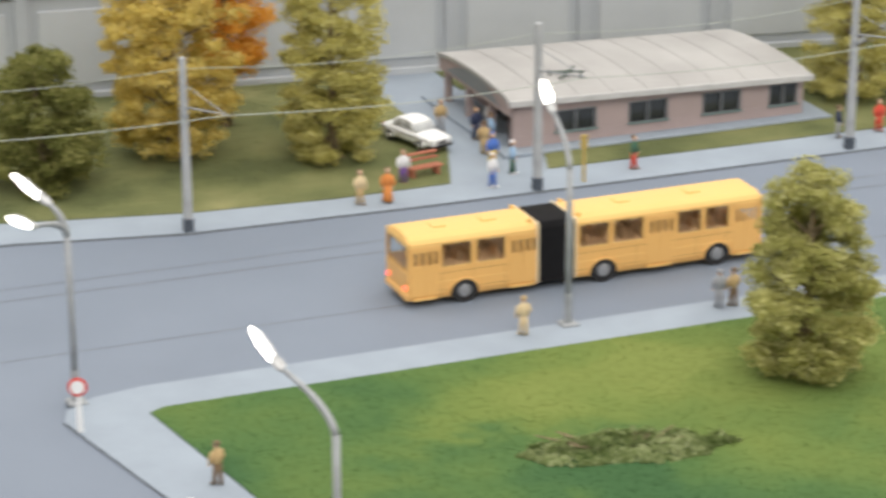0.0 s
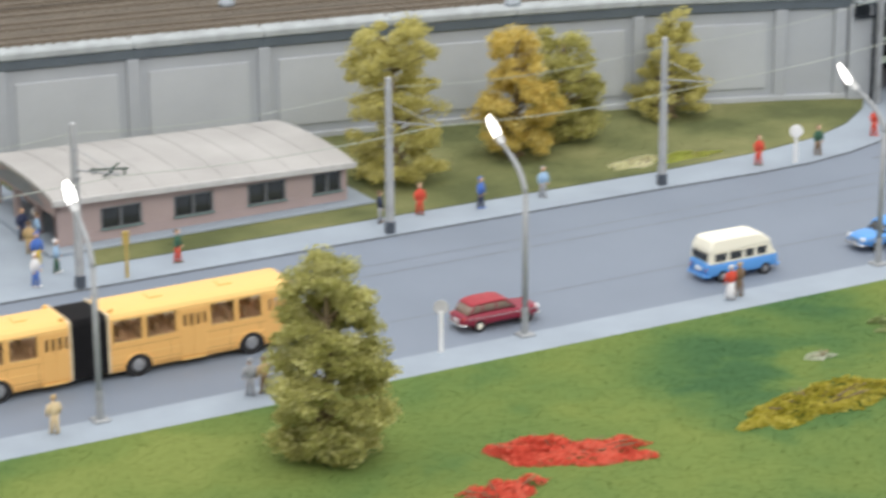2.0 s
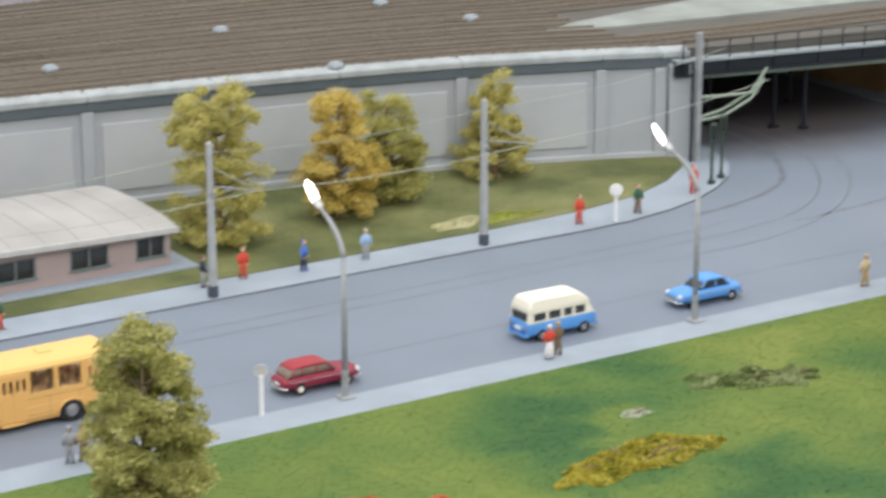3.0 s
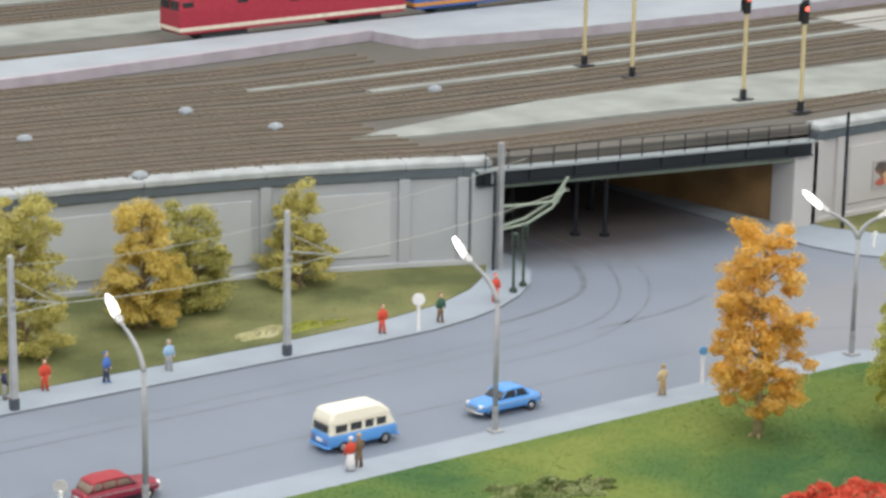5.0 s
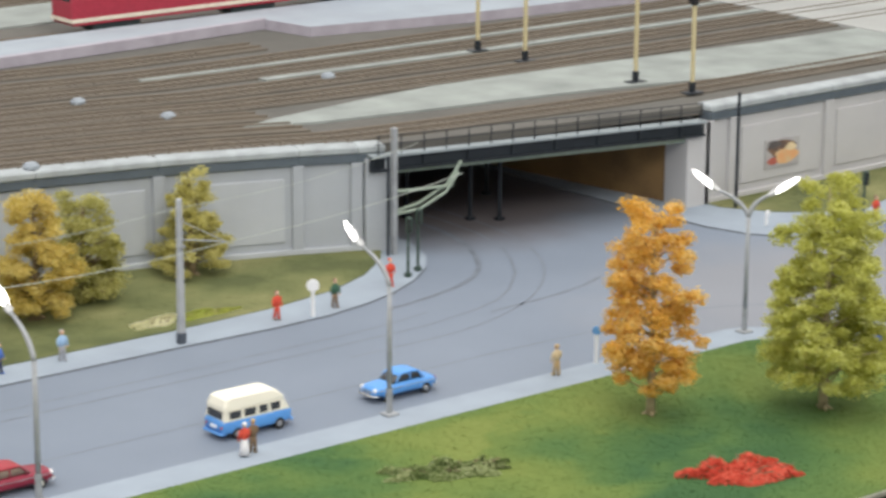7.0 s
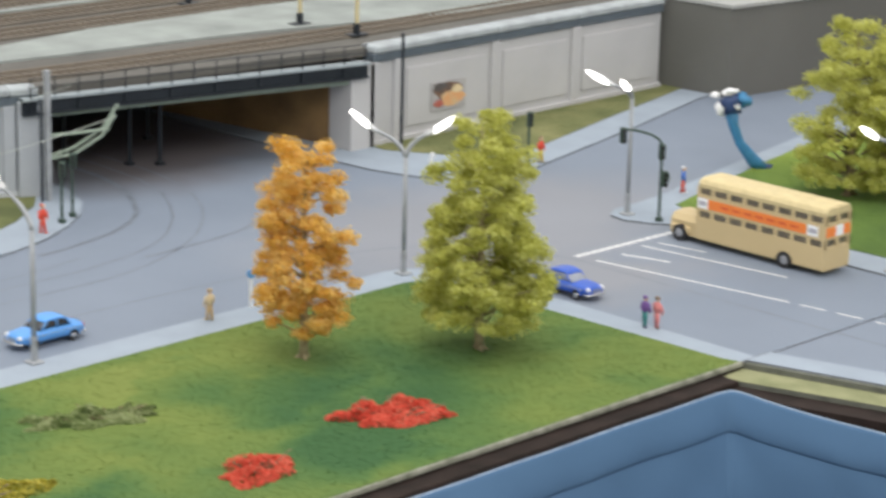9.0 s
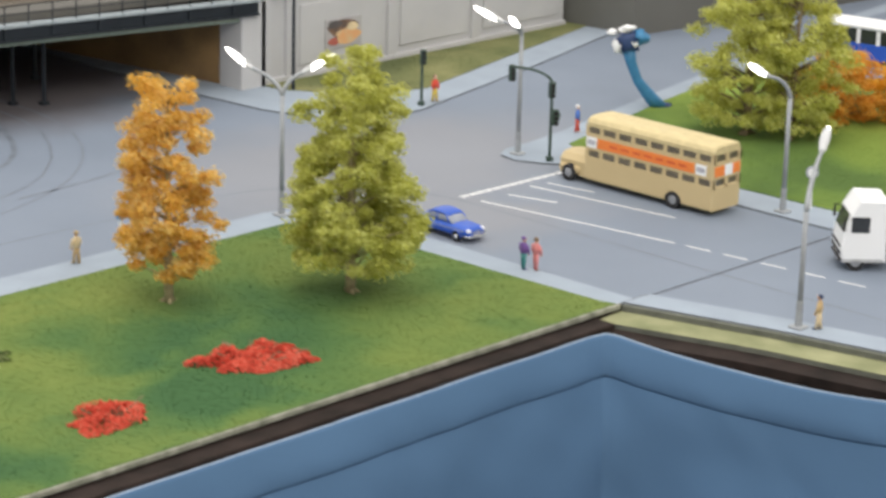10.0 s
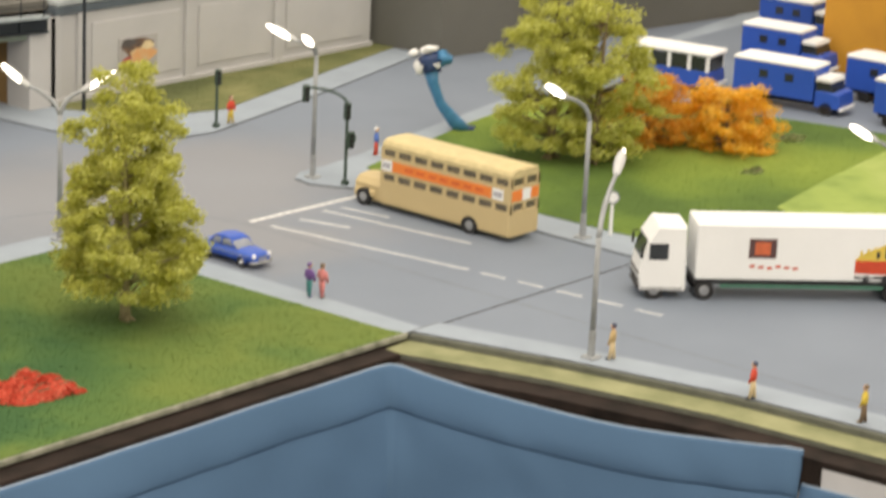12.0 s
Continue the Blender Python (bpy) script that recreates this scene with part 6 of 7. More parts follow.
yard_truck(140.6, -11.6, -82, 6.6, "deep blue box truck with a white roof in the yard")
yard_truck(151.4, -3.4, -84, 5.2, "deep blue box truck with a white roof in the yard")
yard_truck(147.2, -17.0, -88, 6.4, "deep blue box truck with a white roof in the yard")
yard_truck(141.8, -21.5, -84, 5.0, "deep blue box truck with a white roof in the yard")
yard_truck(162.7, 2.7, -84, 5.0, "deep blue box truck behind another in the yard")
g = thing("minibus", "deep blue minibus with a white roof and windows in the yard", "bus", at(139.1, 0.1, 0.1, -80))
f = Form()
f.side([(-4.0, 0.5), (3.0, 0.5), (3.1, 1.0), (3.0, 1.75), (-4.0, 1.75)], -1.4, 1.4, DBLUE, 0.1)
part("body", f, g)
f = Form()
f.box(-3.9, 2.9, -1.3, 1.3, 1.7, 2.95, GLASSD, 0.05)
part("cabin_glass", f, g)
f = Form()
f.box(-4.1, 3.2, -1.45, 1.45, 2.9, 3.25, WHITE, 0.12)
part("roof", f, g, "white roof")
for x in (-3.9, -2.2, -0.5, 1.2, 2.75):
    for s in (-1, 1):
        f = Form()
        f.box(x - 0.12, x + 0.2, s * 1.27, s * 1.36, 1.7, 2.95, WHITE, 0.03)
        part("pillar", f, g)
f = Form()
f.box(3.05, 3.3, -1.4, 1.4, 0.5, 0.8, WHITE, 0.05)
part("bumper", f, g)
for s in (-1, 1):
    for x in (-2.6, 2.0):
        wheel(g, x, s * 1.2, 0.5, 0.3, BLACK, s)
f = Form()
f.slab([(153.6, -3.4), (156, -28), (178, -30), (178, -1)], 0.1, 9.5, mat("ochre_render", (0.55, 0.27, 0.035), 0.8, 0, (0.46, 0.22, 0.03), 30))
f.slab([(153.3, -3.0), (155.7, -28.4), (178.3, -30.4), (178.3, -0.6)], 9.5, 9.9, GREYTOP)
solid("ochre_building", f, "plain ochre-yellow building behind the blue trucks", "building")
f = Form()
f.slab([(128, 5.0), (131.4, 0), (136.2, -11), (138.8, -21), (150, -70), (200, -70), (200, 14), (150, 10)], 0.13, 0.15, ASPHALT)
solid("yard", f, "grey paved depot yard", "pavement", "structure")
for x, y, r in ((129, -12.5, 0.8), (131, -15.5, 1.0), (121, -19, 0.7)):
    bush("low_bush", x, y, r * 1.6, r, 0.45, BUSHG, int(x), "low dark green weed tuft on the lawn", 240)

# ---- pavilion ----
hut = thing("pavilion", "low pink-grey pavilion with a pale shallow arched roof", "building")
PINK = mat("pink_render", (0.40, 0.32, 0.315), 0.85, 0, (0.34, 0.275, 0.27), 40, 900, 0.1, 0.7)
HROOF = mat("pavilion_roof", (0.39, 0.385, 0.38), 0.85, 0, (0.31, 0.305, 0.30), 25, 700, 0.1, 0.7)
HEDGE = mat("roof_edge_white", (0.50, 0.50, 0.50), 0.7)
HDARK = mat("gable_grey", (0.20, 0.215, 0.235), 0.4)
f = Form()
f.box(7.0, 28.0, 24.5, 37.6, 0.1, 0.34, PAVE, 0.04)
part("base_slab", f, hut, "pale paved base")
WINS = [(10.6, 13.2), (15.2, 17.75), (19.95, 22.5), (24.3, 26.25)]
x = 7.9
f = Form()
f.box(7.9, 26.6, 25.6, 25.9, 0.3, 1.0, PINK, 0.02)
part("south_wall", f, hut)
f = Form()
f.side([(7.9, 2.28), (26.6, 2.28), (26.6, 2.70), (7.9, 3.18)], 25.6, 25.9, PINK, 0.01)
part("south_lintel", f, hut)
for a, b in WINS + [(26.6, 26.6)]:
    f = Form()
    f.box(x, a, 25.6, 25.9, 0.99, 2.3, PINK, 0.02)
    part("wall_pier", f, hut)
    x = b
for a, b in WINS:
    w = thing("window", "", "")
    w.parent = hut
    f = Form()
    f.box(a, b, 25.80, 25.84, 1.0, 2.28, GLASSD, 0.005)
    part("pane", f, w)
    f = Form()
    for p, q in ((a, a + 0.12), (b - 0.12, b), ((a + b) / 2 - 0.06, (a + b) / 2 + 0.06)):
        f.box(p, q, 25.62, 25.80, 1.0, 2.28, HDARK, 0.02)
    f.box(a, b, 25.62, 25.8, 2.18, 2.28, HDARK, 0.02)
    part("frame", f, w)
    f = Form()
    f.box(a - 0.06, b + 0.06, 25.46, 25.7, 0.92, 1.03, mat("sill_green", (0.16, 0.22, 0.22), 0.6), 0.02)
    part("sill", f, w)
f = Form()
f.box(26.3, 26.6, 25.9, 35.9, 0.3, 2.7, PINK, 0.02)
part("east_wall", f, hut)
f = Form()
f.box(9.7, 26.3, 35.6, 35.9, 0.3, 2.7, PINK, 0.02)
part("north_wall", f, hut)
f = Form()
f.box(9.7, 10.0, 25.9, 27.6, 0.3, 2.6, PINK, 0.02)
f.box(9.7, 10.0, 32.6, 35.6, 0.3, 2.6, PINK, 0.02)
f.box(9.8, 9.9, 27.6, 32.6, 0.3, 2.6, GLASSD, 0.02)
part("porch_wall", f, hut)
for y in (27.4, 29.2, 31.0, 32.8):
    f = Form()
    f.box(9.65, 9.85, y - 0.1, y + 0.1, 0.3, 2.6, HDARK, 0.02)
    part("porch_mullion", f, hut)
for y in (25.8, 29.0, 32.4, 35.8):
    f = Form()
    f.box(7.9, 8.25, y - 0.25, y + 0.25, 0.3, 2.6, PINK, 0.03)
    part("porch_post", f, hut)
n = 12
X0, X1, FALL = 7.55, 26.9, 0.5
arc = [(25.1 + 11.2 * i / n, 2.78 + 0.42 * math.sin(math.pi * i / n) ** 0.6) for i in range(n + 1)]
f = Form()
vs = [(X0, y, z + FALL) for y, z in arc] + [(X1, y, z) for y, z in arc] + [(X0, y, z + FALL - 0.26) for y, z in arc] + [(X1, y, z - 0.26) for y, z in arc]
k = n + 1
fs = []
for i in range(n):
    fs += [(i, k + i, k + i + 1, i + 1), (2 * k + i, 2 * k + i + 1, 3 * k + i + 1, 3 * k + i), (i, i + 1, 2 * k + i + 1, 2 * k + i), (k + i, 3 * k + i, 3 * k + i + 1, k + i + 1)]
fs += [(0, 2 * k, 3 * k, k), (n, k + n, 3 * k + n, 2 * k + n)]
f.add(vs, fs, HROOF)
part("roof", f, hut, "pale grey shallow arched roof")
f = Form()
f.side([(X0 - 0.05, 2.46 + FALL), (X1 + 0.05, 2.46), (X1 + 0.05, 2.80), (X0 - 0.05, 2.80 + FALL)], 24.96, 25.14, HEDGE, 0.02)
part("eaves_board", f, hut)
for i in range(1, 9):
    x = X0 + (X1 - X0) * i / 9
    drop = FALL * (1 - i / 9)
    f = Form()
    f.tube([(x, y, z + drop + 0.01) for y, z in arc], 0.035, HROOF, 5)
    part("roof_seam", f, hut)
f = Form()
f.add([(7.67, y, z + FALL - 0.2) for y, z in arc] + [(7.67, 36.3, 2.3), (7.67, 25.1, 2.3)], [tuple(range(n + 3))], PINK)
f.add([(7.63, 26.6 + 8.4 * i / n, 2.52 + 0.92 * math.sin(math.pi * i / n) ** 0.8) for i in range(n + 1)], [tuple(range(n + 1))], HDARK)
part("gable", f, hut, "grey glazed gable panel")
f = Form()
f.add([(26.65, y, z - 0.25) for y, z in arc] + [(26.65, 36.3, 2.35), (26.65, 25.1, 2.35)], [tuple(range(n + 3))], PINK)
part("gable", f, hut)
f = Form()
f.tube([(11.2, 28.5, 3.75), (13.2, 27.4, 3.85)], 0.07, GREENSTEEL, 6)
f.tube([(11.6, 27.2, 3.65), (13.0, 28.4, 3.95)], 0.07, GREENSTEEL, 6)
for p in ((11.4, 28.3), (12.3, 27.9), (13.0, 27.5)):
    f.rod((p[0], p[1], 3.35), (p[0], p[1], 3.9), 0.07, 0.07, GREENSTEEL, 6)
part("roof_frame", f, hut, "small dark metal frame on the roof")

# ---- small street things ----
def round_sign(x, y, h, face, label, r=0.42, rim=None, turn=0.0):
    g = thing("road_sign", label, "sign", at(x, y, 0.12, turn))
    fm = Form()
    fm.rod((0, 0, 0), (0, 0, h), 0.12, 0.11, WHITE, 8)
    part("post", fm, g)
    fm = Form()
    fm.rod((0, -0.16, h + r * 0.5), (0, -0.08, h + r * 0.5), r, r, rim or face, 18)
    fm.rod((0, -0.19, h + r * 0.5), (0, -0.15, h + r * 0.5), r * 0.72, r * 0.72, face, 18)
    part("disc", fm, g)
    return g


round_sign(-24.4, -3.6, 1.9, WHITE, "round red and white prohibition sign on a white post", 0.42, mat("sign_red", (0.62, 0.06, 0.05), 0.5), -20)
round_sign(55.3, 18.9, 1.9, WHITE, "round white sign on a white post", 0.42, None, -35)
round_sign(18.7, 0.0, 2.2, mat("sign_pale", (0.5, 0.5, 0.52), 0.5), "round pale grey sign on a white post", 0.38, None, 150)
round_sign(63.0, 0.0, 2.0, mat("sign_blue", (0.14, 0.34, 0.64), 0.5), "round blue sign on a white post", 0.27, None, -40)
round_sign(101.2, -21.8, 2.2, WHITE, "round white sign with grey rim on a post", 0.42, mat("sign_rim", (0.3, 0.32, 0.36), 0.5), -45)
round_sign(96.0, 17.5, 0.9, WHITE, "short white bollard post", 0.2)


def traffic_light(x, y, h, arm=None, label="dark green traffic signal post at the kerb"):
    g = thing("traffic_light", label, "traffic light", at(x, y, 0.12))
    fm = Form()
    fm.rod((0, 0, 0), (0, 0, h), 0.11, 0.09, GREENSTEEL, 8)
    fm.box(-0.2, 0.2, -0.2, 0.2, 0, 0.3, GREENSTEEL, 0.03)
    part("post", fm, g)

    def head(px_, py_, z):
        fh = Form()
        fh.box(px_ - 0.2, px_ + 0.2, py_ - 0.2, py_ + 0.2, z - 0.55, z + 0.55, GREENSTEEL, 0.06)
        for q in (-0.33, 0, 0.33):
            fh.rod((px_ - 0.15, py_ - 0.2, z + q), (px_ - 0.22, py_ - 0.32, z + q), 0.13, 0.13, BLACK, 8)
        part("signal_head", fh, g)
    if arm:
        fm = Form()
        pts = [(arm[0] * (1 - math.cos(t)), arm[1] * (1 - math.cos(t)), h + 1.1 * math.sin(t)) for t in [math.pi / 2 * i / 8 for i in range(9)]]
        fm.tube(pts, 0.09, GREENSTEEL, 8)
        part("arm", fm, g)
        head(arm[0], arm[1], h + 0.7)
        head(0, 0, h - 0.4)
        head(0.2, -0.2, h - 2.3)
        fm = Form()
        fm.rod((0.0, -0.3, h - 2.2), (0.0, -0.38, h - 2.2), 0.5, 0.5, GREENSTEEL, 14)
        part("round_plate", fm, g)
    else:
        head(0, -0.1, h - 0.4)
    return g


traffic_light(97.3, -3.2, 5.3, (-1.9, 1.9), "dark green traffic signal with a curved arm over the road")
traffic_light(101.8, 13.2, 4.0)
traffic_light(66.1, 22.6, 4.1)
traffic_light(67.6, 23.4, 4.3)
f = Form()
f.rod((0, 0, 0), (0, 0, 9.0), 0.14, 0.12, GIRDER, 8)
solid("dark_pole", f, "thin dark steel pole before the wall", "pole", m=at(97.9, 22.6, 0.15))
f = Form()
f.rod((0, 0, 0), (0, 0, 2.2), 0.1, 0.1, mat("yellow_post", (0.46, 0.34, 0.10), 0.6), 8)
f.box(-0.2, 0.2, -0.07, 0.07, 1.9, 2.7, MATS["yellow_post"], 0.05)
solid("stop_sign", f, "slim yellow stop post on the pavement", "sign", m=at(9.5, 19.2, 0.13, -20))
g = thing("park_bench", "small red-brown bench on the grass edge", "bench", at(1.7, 23.4, 0.2, 10))
BR = mat("bench_red", (0.42, 0.15, 0.09), 0.7)
for z, y in ((0.55, -0.3), (0.55, 0.0), (0.9, 0.25), (1.2, 0.3)):
    f = Form()
    f.box(-1.0, 1.0, y - 0.12, y + 0.12, z - 0.06, z + 0.06, BR, 0.02)
    part("plank", f, g)
for x in (-0.8, 0.8):
    f = Form()
    f.box(x - 0.08, x + 0.08, -0.35, 0.3, 0, 0.5, BR, 0.03)
    part("leg", f, g)

# blue bent sculpture with a white and blue top
f = Form()
SB, SD = mat("sculpture_blue", (0.05, 0.22, 0.42), 0.5), mat("sculpture_navy", (0.03, 0.06, 0.16), 0.5)
f.tube([(0, 0, 0), (-0.6, 0.5, 0.6), (-1.5, 1.2, 2.0), (-1.9, 1.6, 3.4), (-2.1, 1.7, 4.4)], [0.4, 0.5, 0.36, 0.4, 0.55], SB, 10)
f.blob((0.2, 0, 0.1), (0.7, 0.5, 0.25), SD, 2, 0.5)
f.blob((-2.1, 1.7, 5.0), (0.9, 0.8, 0.8), SD, 3, 0.7)
f.blob((-1.5, 1.2, 5.2), (0.6, 0.6, 0.6), SB, 4, 0.7)
f.blob((-2.7, 2.2, 4.6), (0.45, 0.4, 0.55), WHITE, 5, 0.6)
f.blob((-2.3, 1.7, 5.9), (0.8, 0.5, 0.25), WHITE, 6, 0.6)
f.blob((-2.1, 1.3, 4.9), (0.42, 0.4, 0.35), WHITE, 7, 0.5)
f.blob((-3.0, 2.6, 5.6), (0.4, 0.4, 0.22), WHITE, 8, 0.5)
solid("blue_sculpture", f, "bent blue sculpture with a white and navy lumpy top", "sculpture", smooth=True, m=at(114.9, 1.4, 0.1))


def figurine(x, y, top, legs, hair=(0.05, 0.035, 0.025), label="", turn=0.0, z=0.13, h=2.0, skirt=False, sit=False):
    """A painted model doll, one plain mesh."""
    def paint(c):
        return mat("doll_%d_%d_%d" % tuple(int(v * 100) for v in c), c, 0.7)
    T, Lg, Hr, Sk = paint(top), paint(legs), paint(hair), paint((0.62, 0.40, 0.28))
    fm = Form()
    s = h / 2.0
    if skirt:
        fm.tube([(0, 0, 0.12 * s), (0, 0, 0.5 * s), (0, 0, 1.0 * s)], [0.30 * s, 0.26 * s, 0.17 * s], Lg, 8)
    else:
        for q, d in ((-0.11, 0.10), (0.11, -0.10)):
            fm.tube([(q * s, d * s, 0.05 * s), (q * s, d * 0.4 * s, 0.5 * s), (q * 0.8 * s, 0, 0.98 * s)], [0.09 * s, 0.10 * s, 0.12 * s], Lg, 7)
    for q, d in ((-0.12, 0.08), (0.12, -0.12)):
        fm.blob((q * s, (d - 0.05) * s, 0.06 * s), (0.09 * s, 0.16 * s, 0.06 * s), Hr, 0, 0, 8, 5)
    fm.blob((0, 0, 1.28 * s), (0.27 * s, 0.18 * s, 0.40 * s), T, 0, 0, 10, 7)
    for q in (-1, 1):
        fm.tube([(q * 0.24 * s, 0, 1.52 * s), (q * 0.33 * s, -0.03 * s, 1.2 * s), (q * 0.28 * s, -0.14 * s, 0.95 * s)], [0.085 * s, 0.08 * s, 0.065 * s], T, 6)
        fm.blob((q * 0.27 * s, -0.16 * s, 0.90 * s), (0.06 * s, 0.06 * s, 0.07 * s), Sk, 0, 0, 6, 4)
    fm.rod((0, 0, 1.6 * s), (0, 0, 1.72 * s), 0.07 * s, 0.07 * s, Sk, 6)
    fm.blob((0, -0.01, 1.82 * s), (0.13 * s, 0.15 * s, 0.17 * s), Sk, 0, 0, 9, 6)
    fm.blob((0, 0.03 * s, 1.88 * s), (0.145 * s, 0.15 * s, 0.13 * s), Hr, 0, 0, 9, 6)
    return solid("figurine", fm, label, "figurine", group="model figures", smooth=True, m=at(x, y, z, turn))


CRM, ORG, WHT, LBL, DGR, TAN, RD_, BLU, GRY, BRN, NAVY, PUR, TEAL, PNK, YEL = ((0.66, 0.53, 0.33), (0.66, 0.24, 0.06), (0.72, 0.72, 0.74), (0.32, 0.48, 0.68), (0.04, 0.11, 0.07), (0.50, 0.36, 0.18), (0.60, 0.07, 0.04), (0.07, 0.16, 0.50), (0.34, 0.35, 0.38), (0.18, 0.12, 0.07), (0.03, 0.04, 0.09), (0.16, 0.08, 0.28), (0.04, 0.20, 0.20), (0.62, 0.22, 0.22), (0.62, 0.46, 0.07))
DOLLS = [
    (-3.2, 20.1, CRM, TAN, BRN, "cream-dressed model figure on the pavement", 10), (-1.7, 19.9, ORG, ORG, BRN, "orange-clad model figure on the pavement", -20),
    (0.2, 22.6, WHT, PUR, BRN, "model figure in white and violet beside the bench", 0), (4.5, 20.2, WHT, BLU, WHT, "model figure in white top and blue trousers", 30),
    (6.4, 21.9, LBL, DGR, WHT, "model figure in pale blue and dark green", 60), (5.9, 23.6, BLU, YEL, BLU, "model figure in blue and ochre on the path", 0),
    (6.3, 25.8, TAN, TAN, BRN, "tan-coated model figure on the path", 160), (6.9, 28.5, NAVY, NAVY, BRN, "dark-coated model figure before the pavilion", 0),
    (7.3, 27.2, LBL, BLU, BRN, "blue-clad model figure before the pavilion", 90), (5.6, 30.8, TAN, GRY, BRN, "tan-coated model figure near the porch", 0), (8.2, 29.6, WHT, BRN, BRN, "white-shirted model figure near the porch", 20),
    (13.0, 20.2, DGR, RD_, BRN, "model figure in dark green with a red bag", 40), (26.4, 21.0, NAVY, GRY, BRN, "dark-coated model figure at the grass edge", 80),
    (29.2, 21.2, RD_, RD_, BRN, "red-clad model figure at the grass edge", 0), (33.0, 20.5, BLU, NAVY, BLU, "blue-clad model figure on the pavement", 30), (37.4, 20.5, LBL, GRY, GRY, "pale blue model figure on the pavement", 0),
    (52.9, 19.6, RD_, RD_, BRN, "red-clad model figure on the pavement", 0), (57.6, 19.6, DGR, BRN, BRN, "dark green model figure on the pavement", 0), (63.6, 21.4, RD_, RD_, RD_, "red-clad model figure near the underpass", 0),
    (-2.5, -0.5, CRM, CRM, TAN, "cream model figure on the near pavement", 180), (7.6, -0.7, GRY, GRY, GRY, "grey-coated model figure beside another", 170), (8.3, -0.8, TAN, BRN, BRN, "olive-brown model figure beside a grey one", 190),
    (36.2, -0.8, RD_, WHT, WHT, "model figure in red top and white skirt", 180), (36.9, -0.6, BRN, BRN, TAN, "brown-clad model figure beside a red one", 180), (59.4, -0.4, CRM, TAN, TAN, "cream model figure on the near pavement", 180),
    (78.0, -18.3, PUR, TEAL, PUR, "model figure in purple and teal at the kerb", 90), (78.4, -18.9, PNK, PNK, BRN, "pink-clad model figure at the kerb", 90),
    (104.5, 0.6, BLU, RD_, WHT, "model figure in blue with a white cap", 40), (103.4, 13.4, RD_, YEL, BRN, "model figure in red and yellow at the verge", 0),
    (82.0, -36.4, TAN, CRM, NAVY, "pale-clad model figure with dark hair", 200), (82.4, -45.0, RD_, CRM, NAVY, "model figure in red top with dark hair", 200), (83.6, -50.8, YEL, BRN, BRN, "model figure in mustard and brown", 200),
    (101.0, -27.0, BLU, GRY, RD_, "blue-coated model figure on the east pavement", 0), (101.0, -31.2, YEL, NAVY, BRN, "yellow-clad model figure on the east pavement", 0), (-20.5, -11.0, TAN, BRN, BRN, "ochre-coated model figure on the pavement", 200),
]
for d in DOLLS:
    figurine(*d[:5], d[5], d[6], skirt=d[3] == WHT or d[3] == ORG)

# ---- road markings and wear ----
PAINT = mat("road_paint", (0.66, 0.67, 0.68), 0.7, 0, (0.5, 0.51, 0.52), 150, 900, 0.1, 0.7)
WEAR = mat("tyre_wear", (0.105, 0.122, 0.148), 0.55, 0, (0.17, 0.198, 0.242), 60, 900, 0.1, 0.9)


def stripe(name, a, b, w, material, label, z=0.012):
    d = (Vector(b) - Vector(a)).normalized()
    nx, ny = -d.y * w / 2, d.x * w / 2
    fm = Form()
    fm.slab([(a[0] + nx, a[1] + ny), (a[0] - nx, a[1] - ny), (b[0] - nx, b[1] - ny), (b[0] + nx, b[1] + ny)], 0.0, z, material)
    return solid(name, fm, label, "marking", "structure")


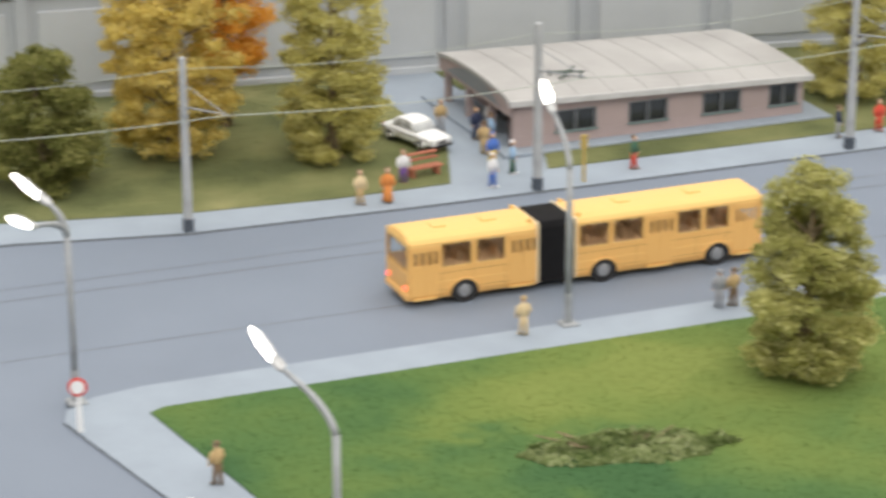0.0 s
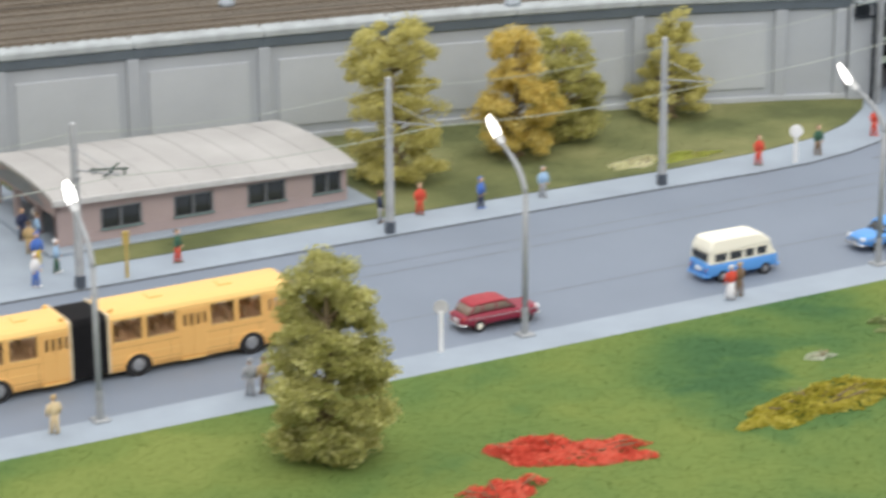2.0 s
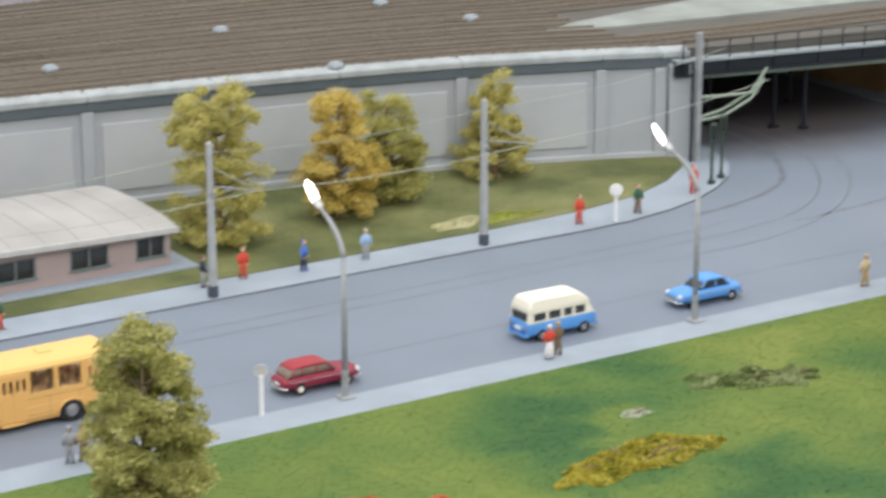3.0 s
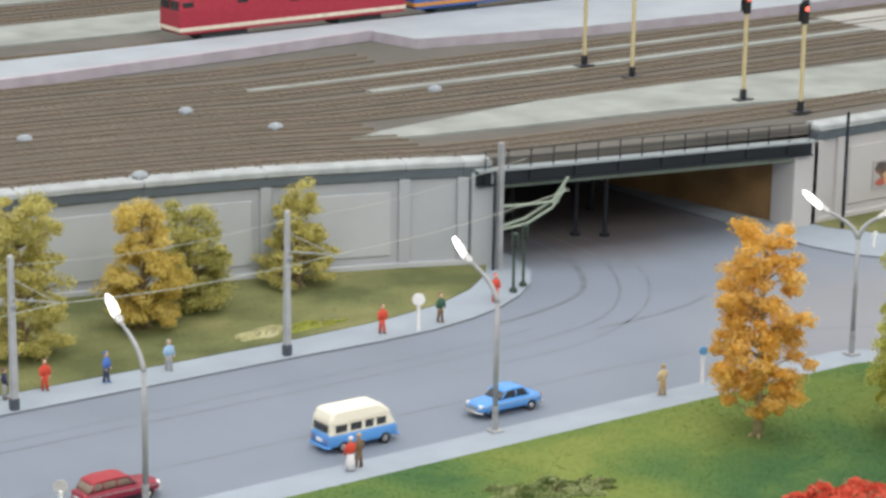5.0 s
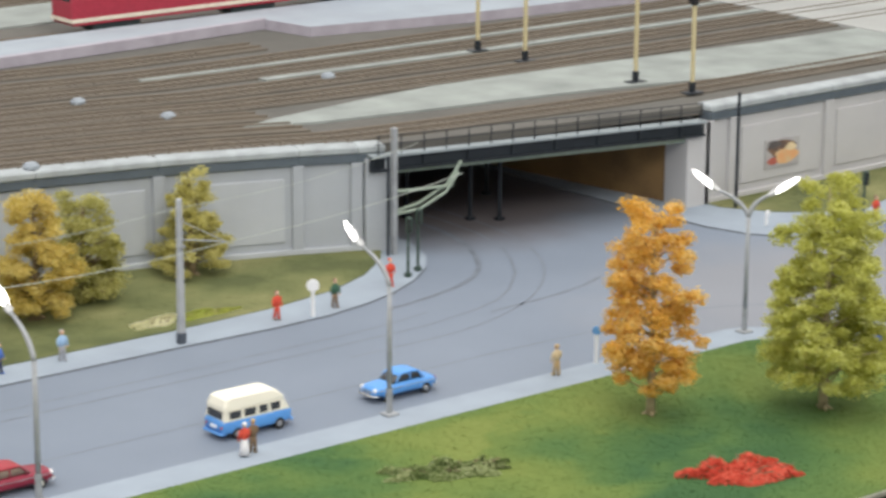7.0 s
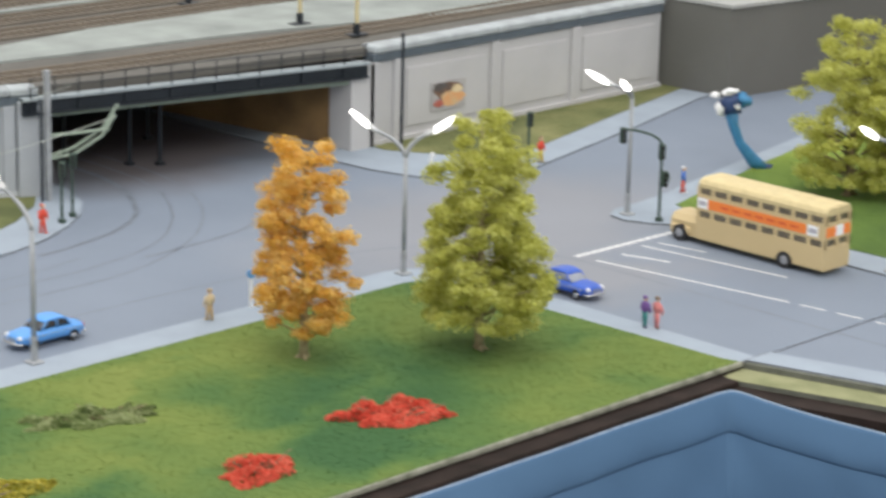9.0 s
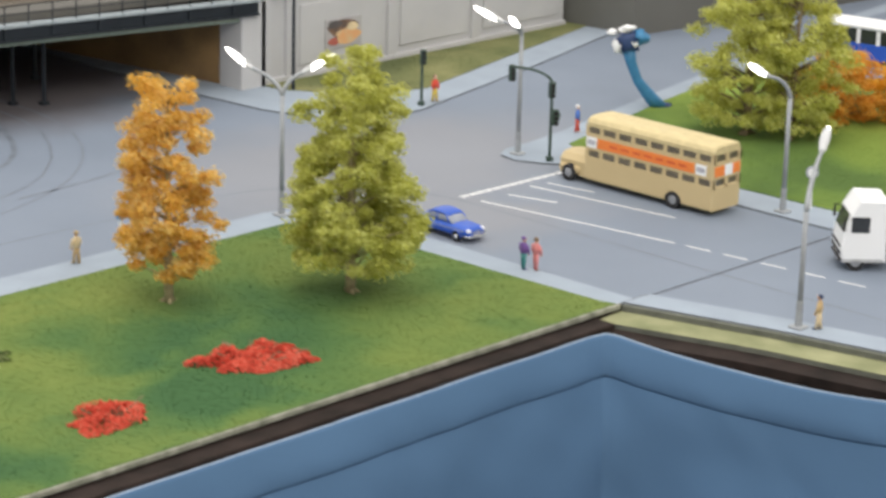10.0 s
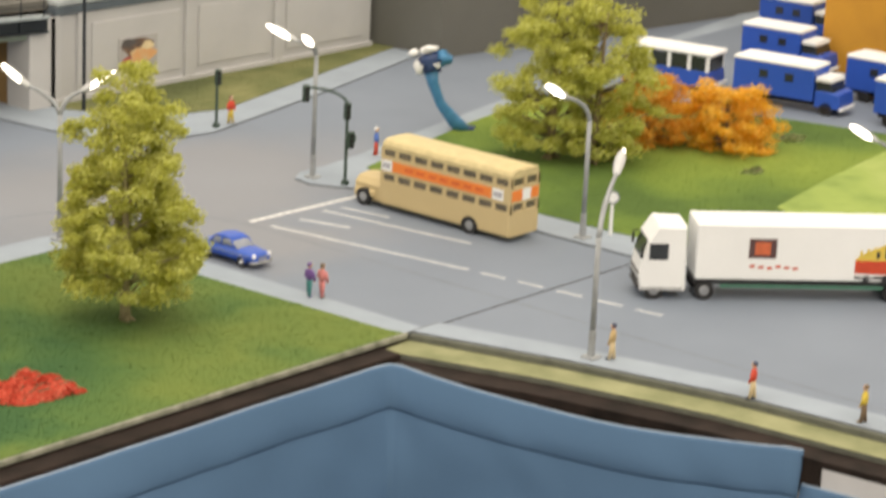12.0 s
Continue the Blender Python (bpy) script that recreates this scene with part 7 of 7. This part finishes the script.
for i in range(13):
    x = 86.7 + i * 0.74
    stripe("stop_line", (x, -5.1 - 0.02 * i), (x + 0.62, -5.12 - 0.02 * i), 0.42, PAINT, "white stop line block on the road")
stripe("lane_line", (87.0, -6.6), (89.1, -20.6), 0.18, PAINT, "white lane line on the road")
stripe("lane_line", (92.0, -6.2), (93.4, -17.2), 0.18, PAINT, "white lane line on the road")
stripe("lane_line", (93.4, -6.5), (94.0, -10.0), 0.16, PAINT, "white lane line on the road")
stripe("turn_arrow", (89.4, -6.7), (90.4, -10.0), 0.22, PAINT, "white turn arrow shaft on the road")
for k in range(5):
    y = -21.4 - k * 2.6
    stripe("lane_line", (89.2 + k * 0.3, y), (89.4 + k * 0.3, y - 1.7), 0.16, PAINT, "white lane dash on the road")


def wear(pts, w, label="faint dark tyre track on the road"):
    fm = Form()
    vs, fs = [], []
    for i, p in enumerate(pts):
        a, b = Vector(pts[max(0, i - 1)]), Vector(pts[min(len(pts) - 1, i + 1)])
        d = (b - a).normalized()
        for s in (-1, 1):
            vs.append((p[0] - d.y * w / 2 * s, p[1] + d.x * w / 2 * s, 0.006))
    for i in range(len(pts) - 1):
        fs.append((2 * i, 2 * i + 1, 2 * i + 3, 2 * i + 2))
    fm.add(vs, fs, WEAR)
    return solid("tyre_track", fm, label, "marking", "structure")


def bend(cx, cy, r, a0, a1, n=24):
    return [(cx + r * math.cos(math.radians(a0 + (a1 - a0) * i / n)), cy + r * math.sin(math.radians(a0 + (a1 - a0) * i / n))) for i in range(n + 1)]


wear([(-60, 13.6), (-20, 13.2), (20, 12.9), (52, 12.9)] + [(60, 13.0), (65, 13.9), (67.5, 14.8), (69.9, 16.3), (73.0, 19.3), (74.9, 22.0), (76.6, 25.0), (77.8, 29), (78.2, 34), (78.4, 45)], 0.18)
wear([(-60, 15.2), (-20, 14.8), (20, 14.5), (54, 14.5)] + [(59, 14.8), (62, 15.4)], 0.14)
wear([(60.5, 17.5), (62.7, 17.7), (64.9, 18.2), (67.5, 18.9), (69.9, 20.1), (71.9, 21.9), (73.5, 24.2), (74.8, 26.7), (75.6, 29), (76.1, 31.3), (76.4, 36)], 0.42)
wear([(65.4, 12.9), (68.8, 13.1), (71.4, 13.3), (74.5, 13.9), (77, 14.9)], 0.3)
wear([(52, 10.5)] + bend(58, 32.5, 22.0, -90, 0) + [(80.2, 50)], 0.16)
wear([(-60, 5.6), (20, 5.6), (60, 5.8), (74, 5.2)] + bend(74, -7.0, 12.2, 90, 0) + [(86.4, -60)], 0.14)
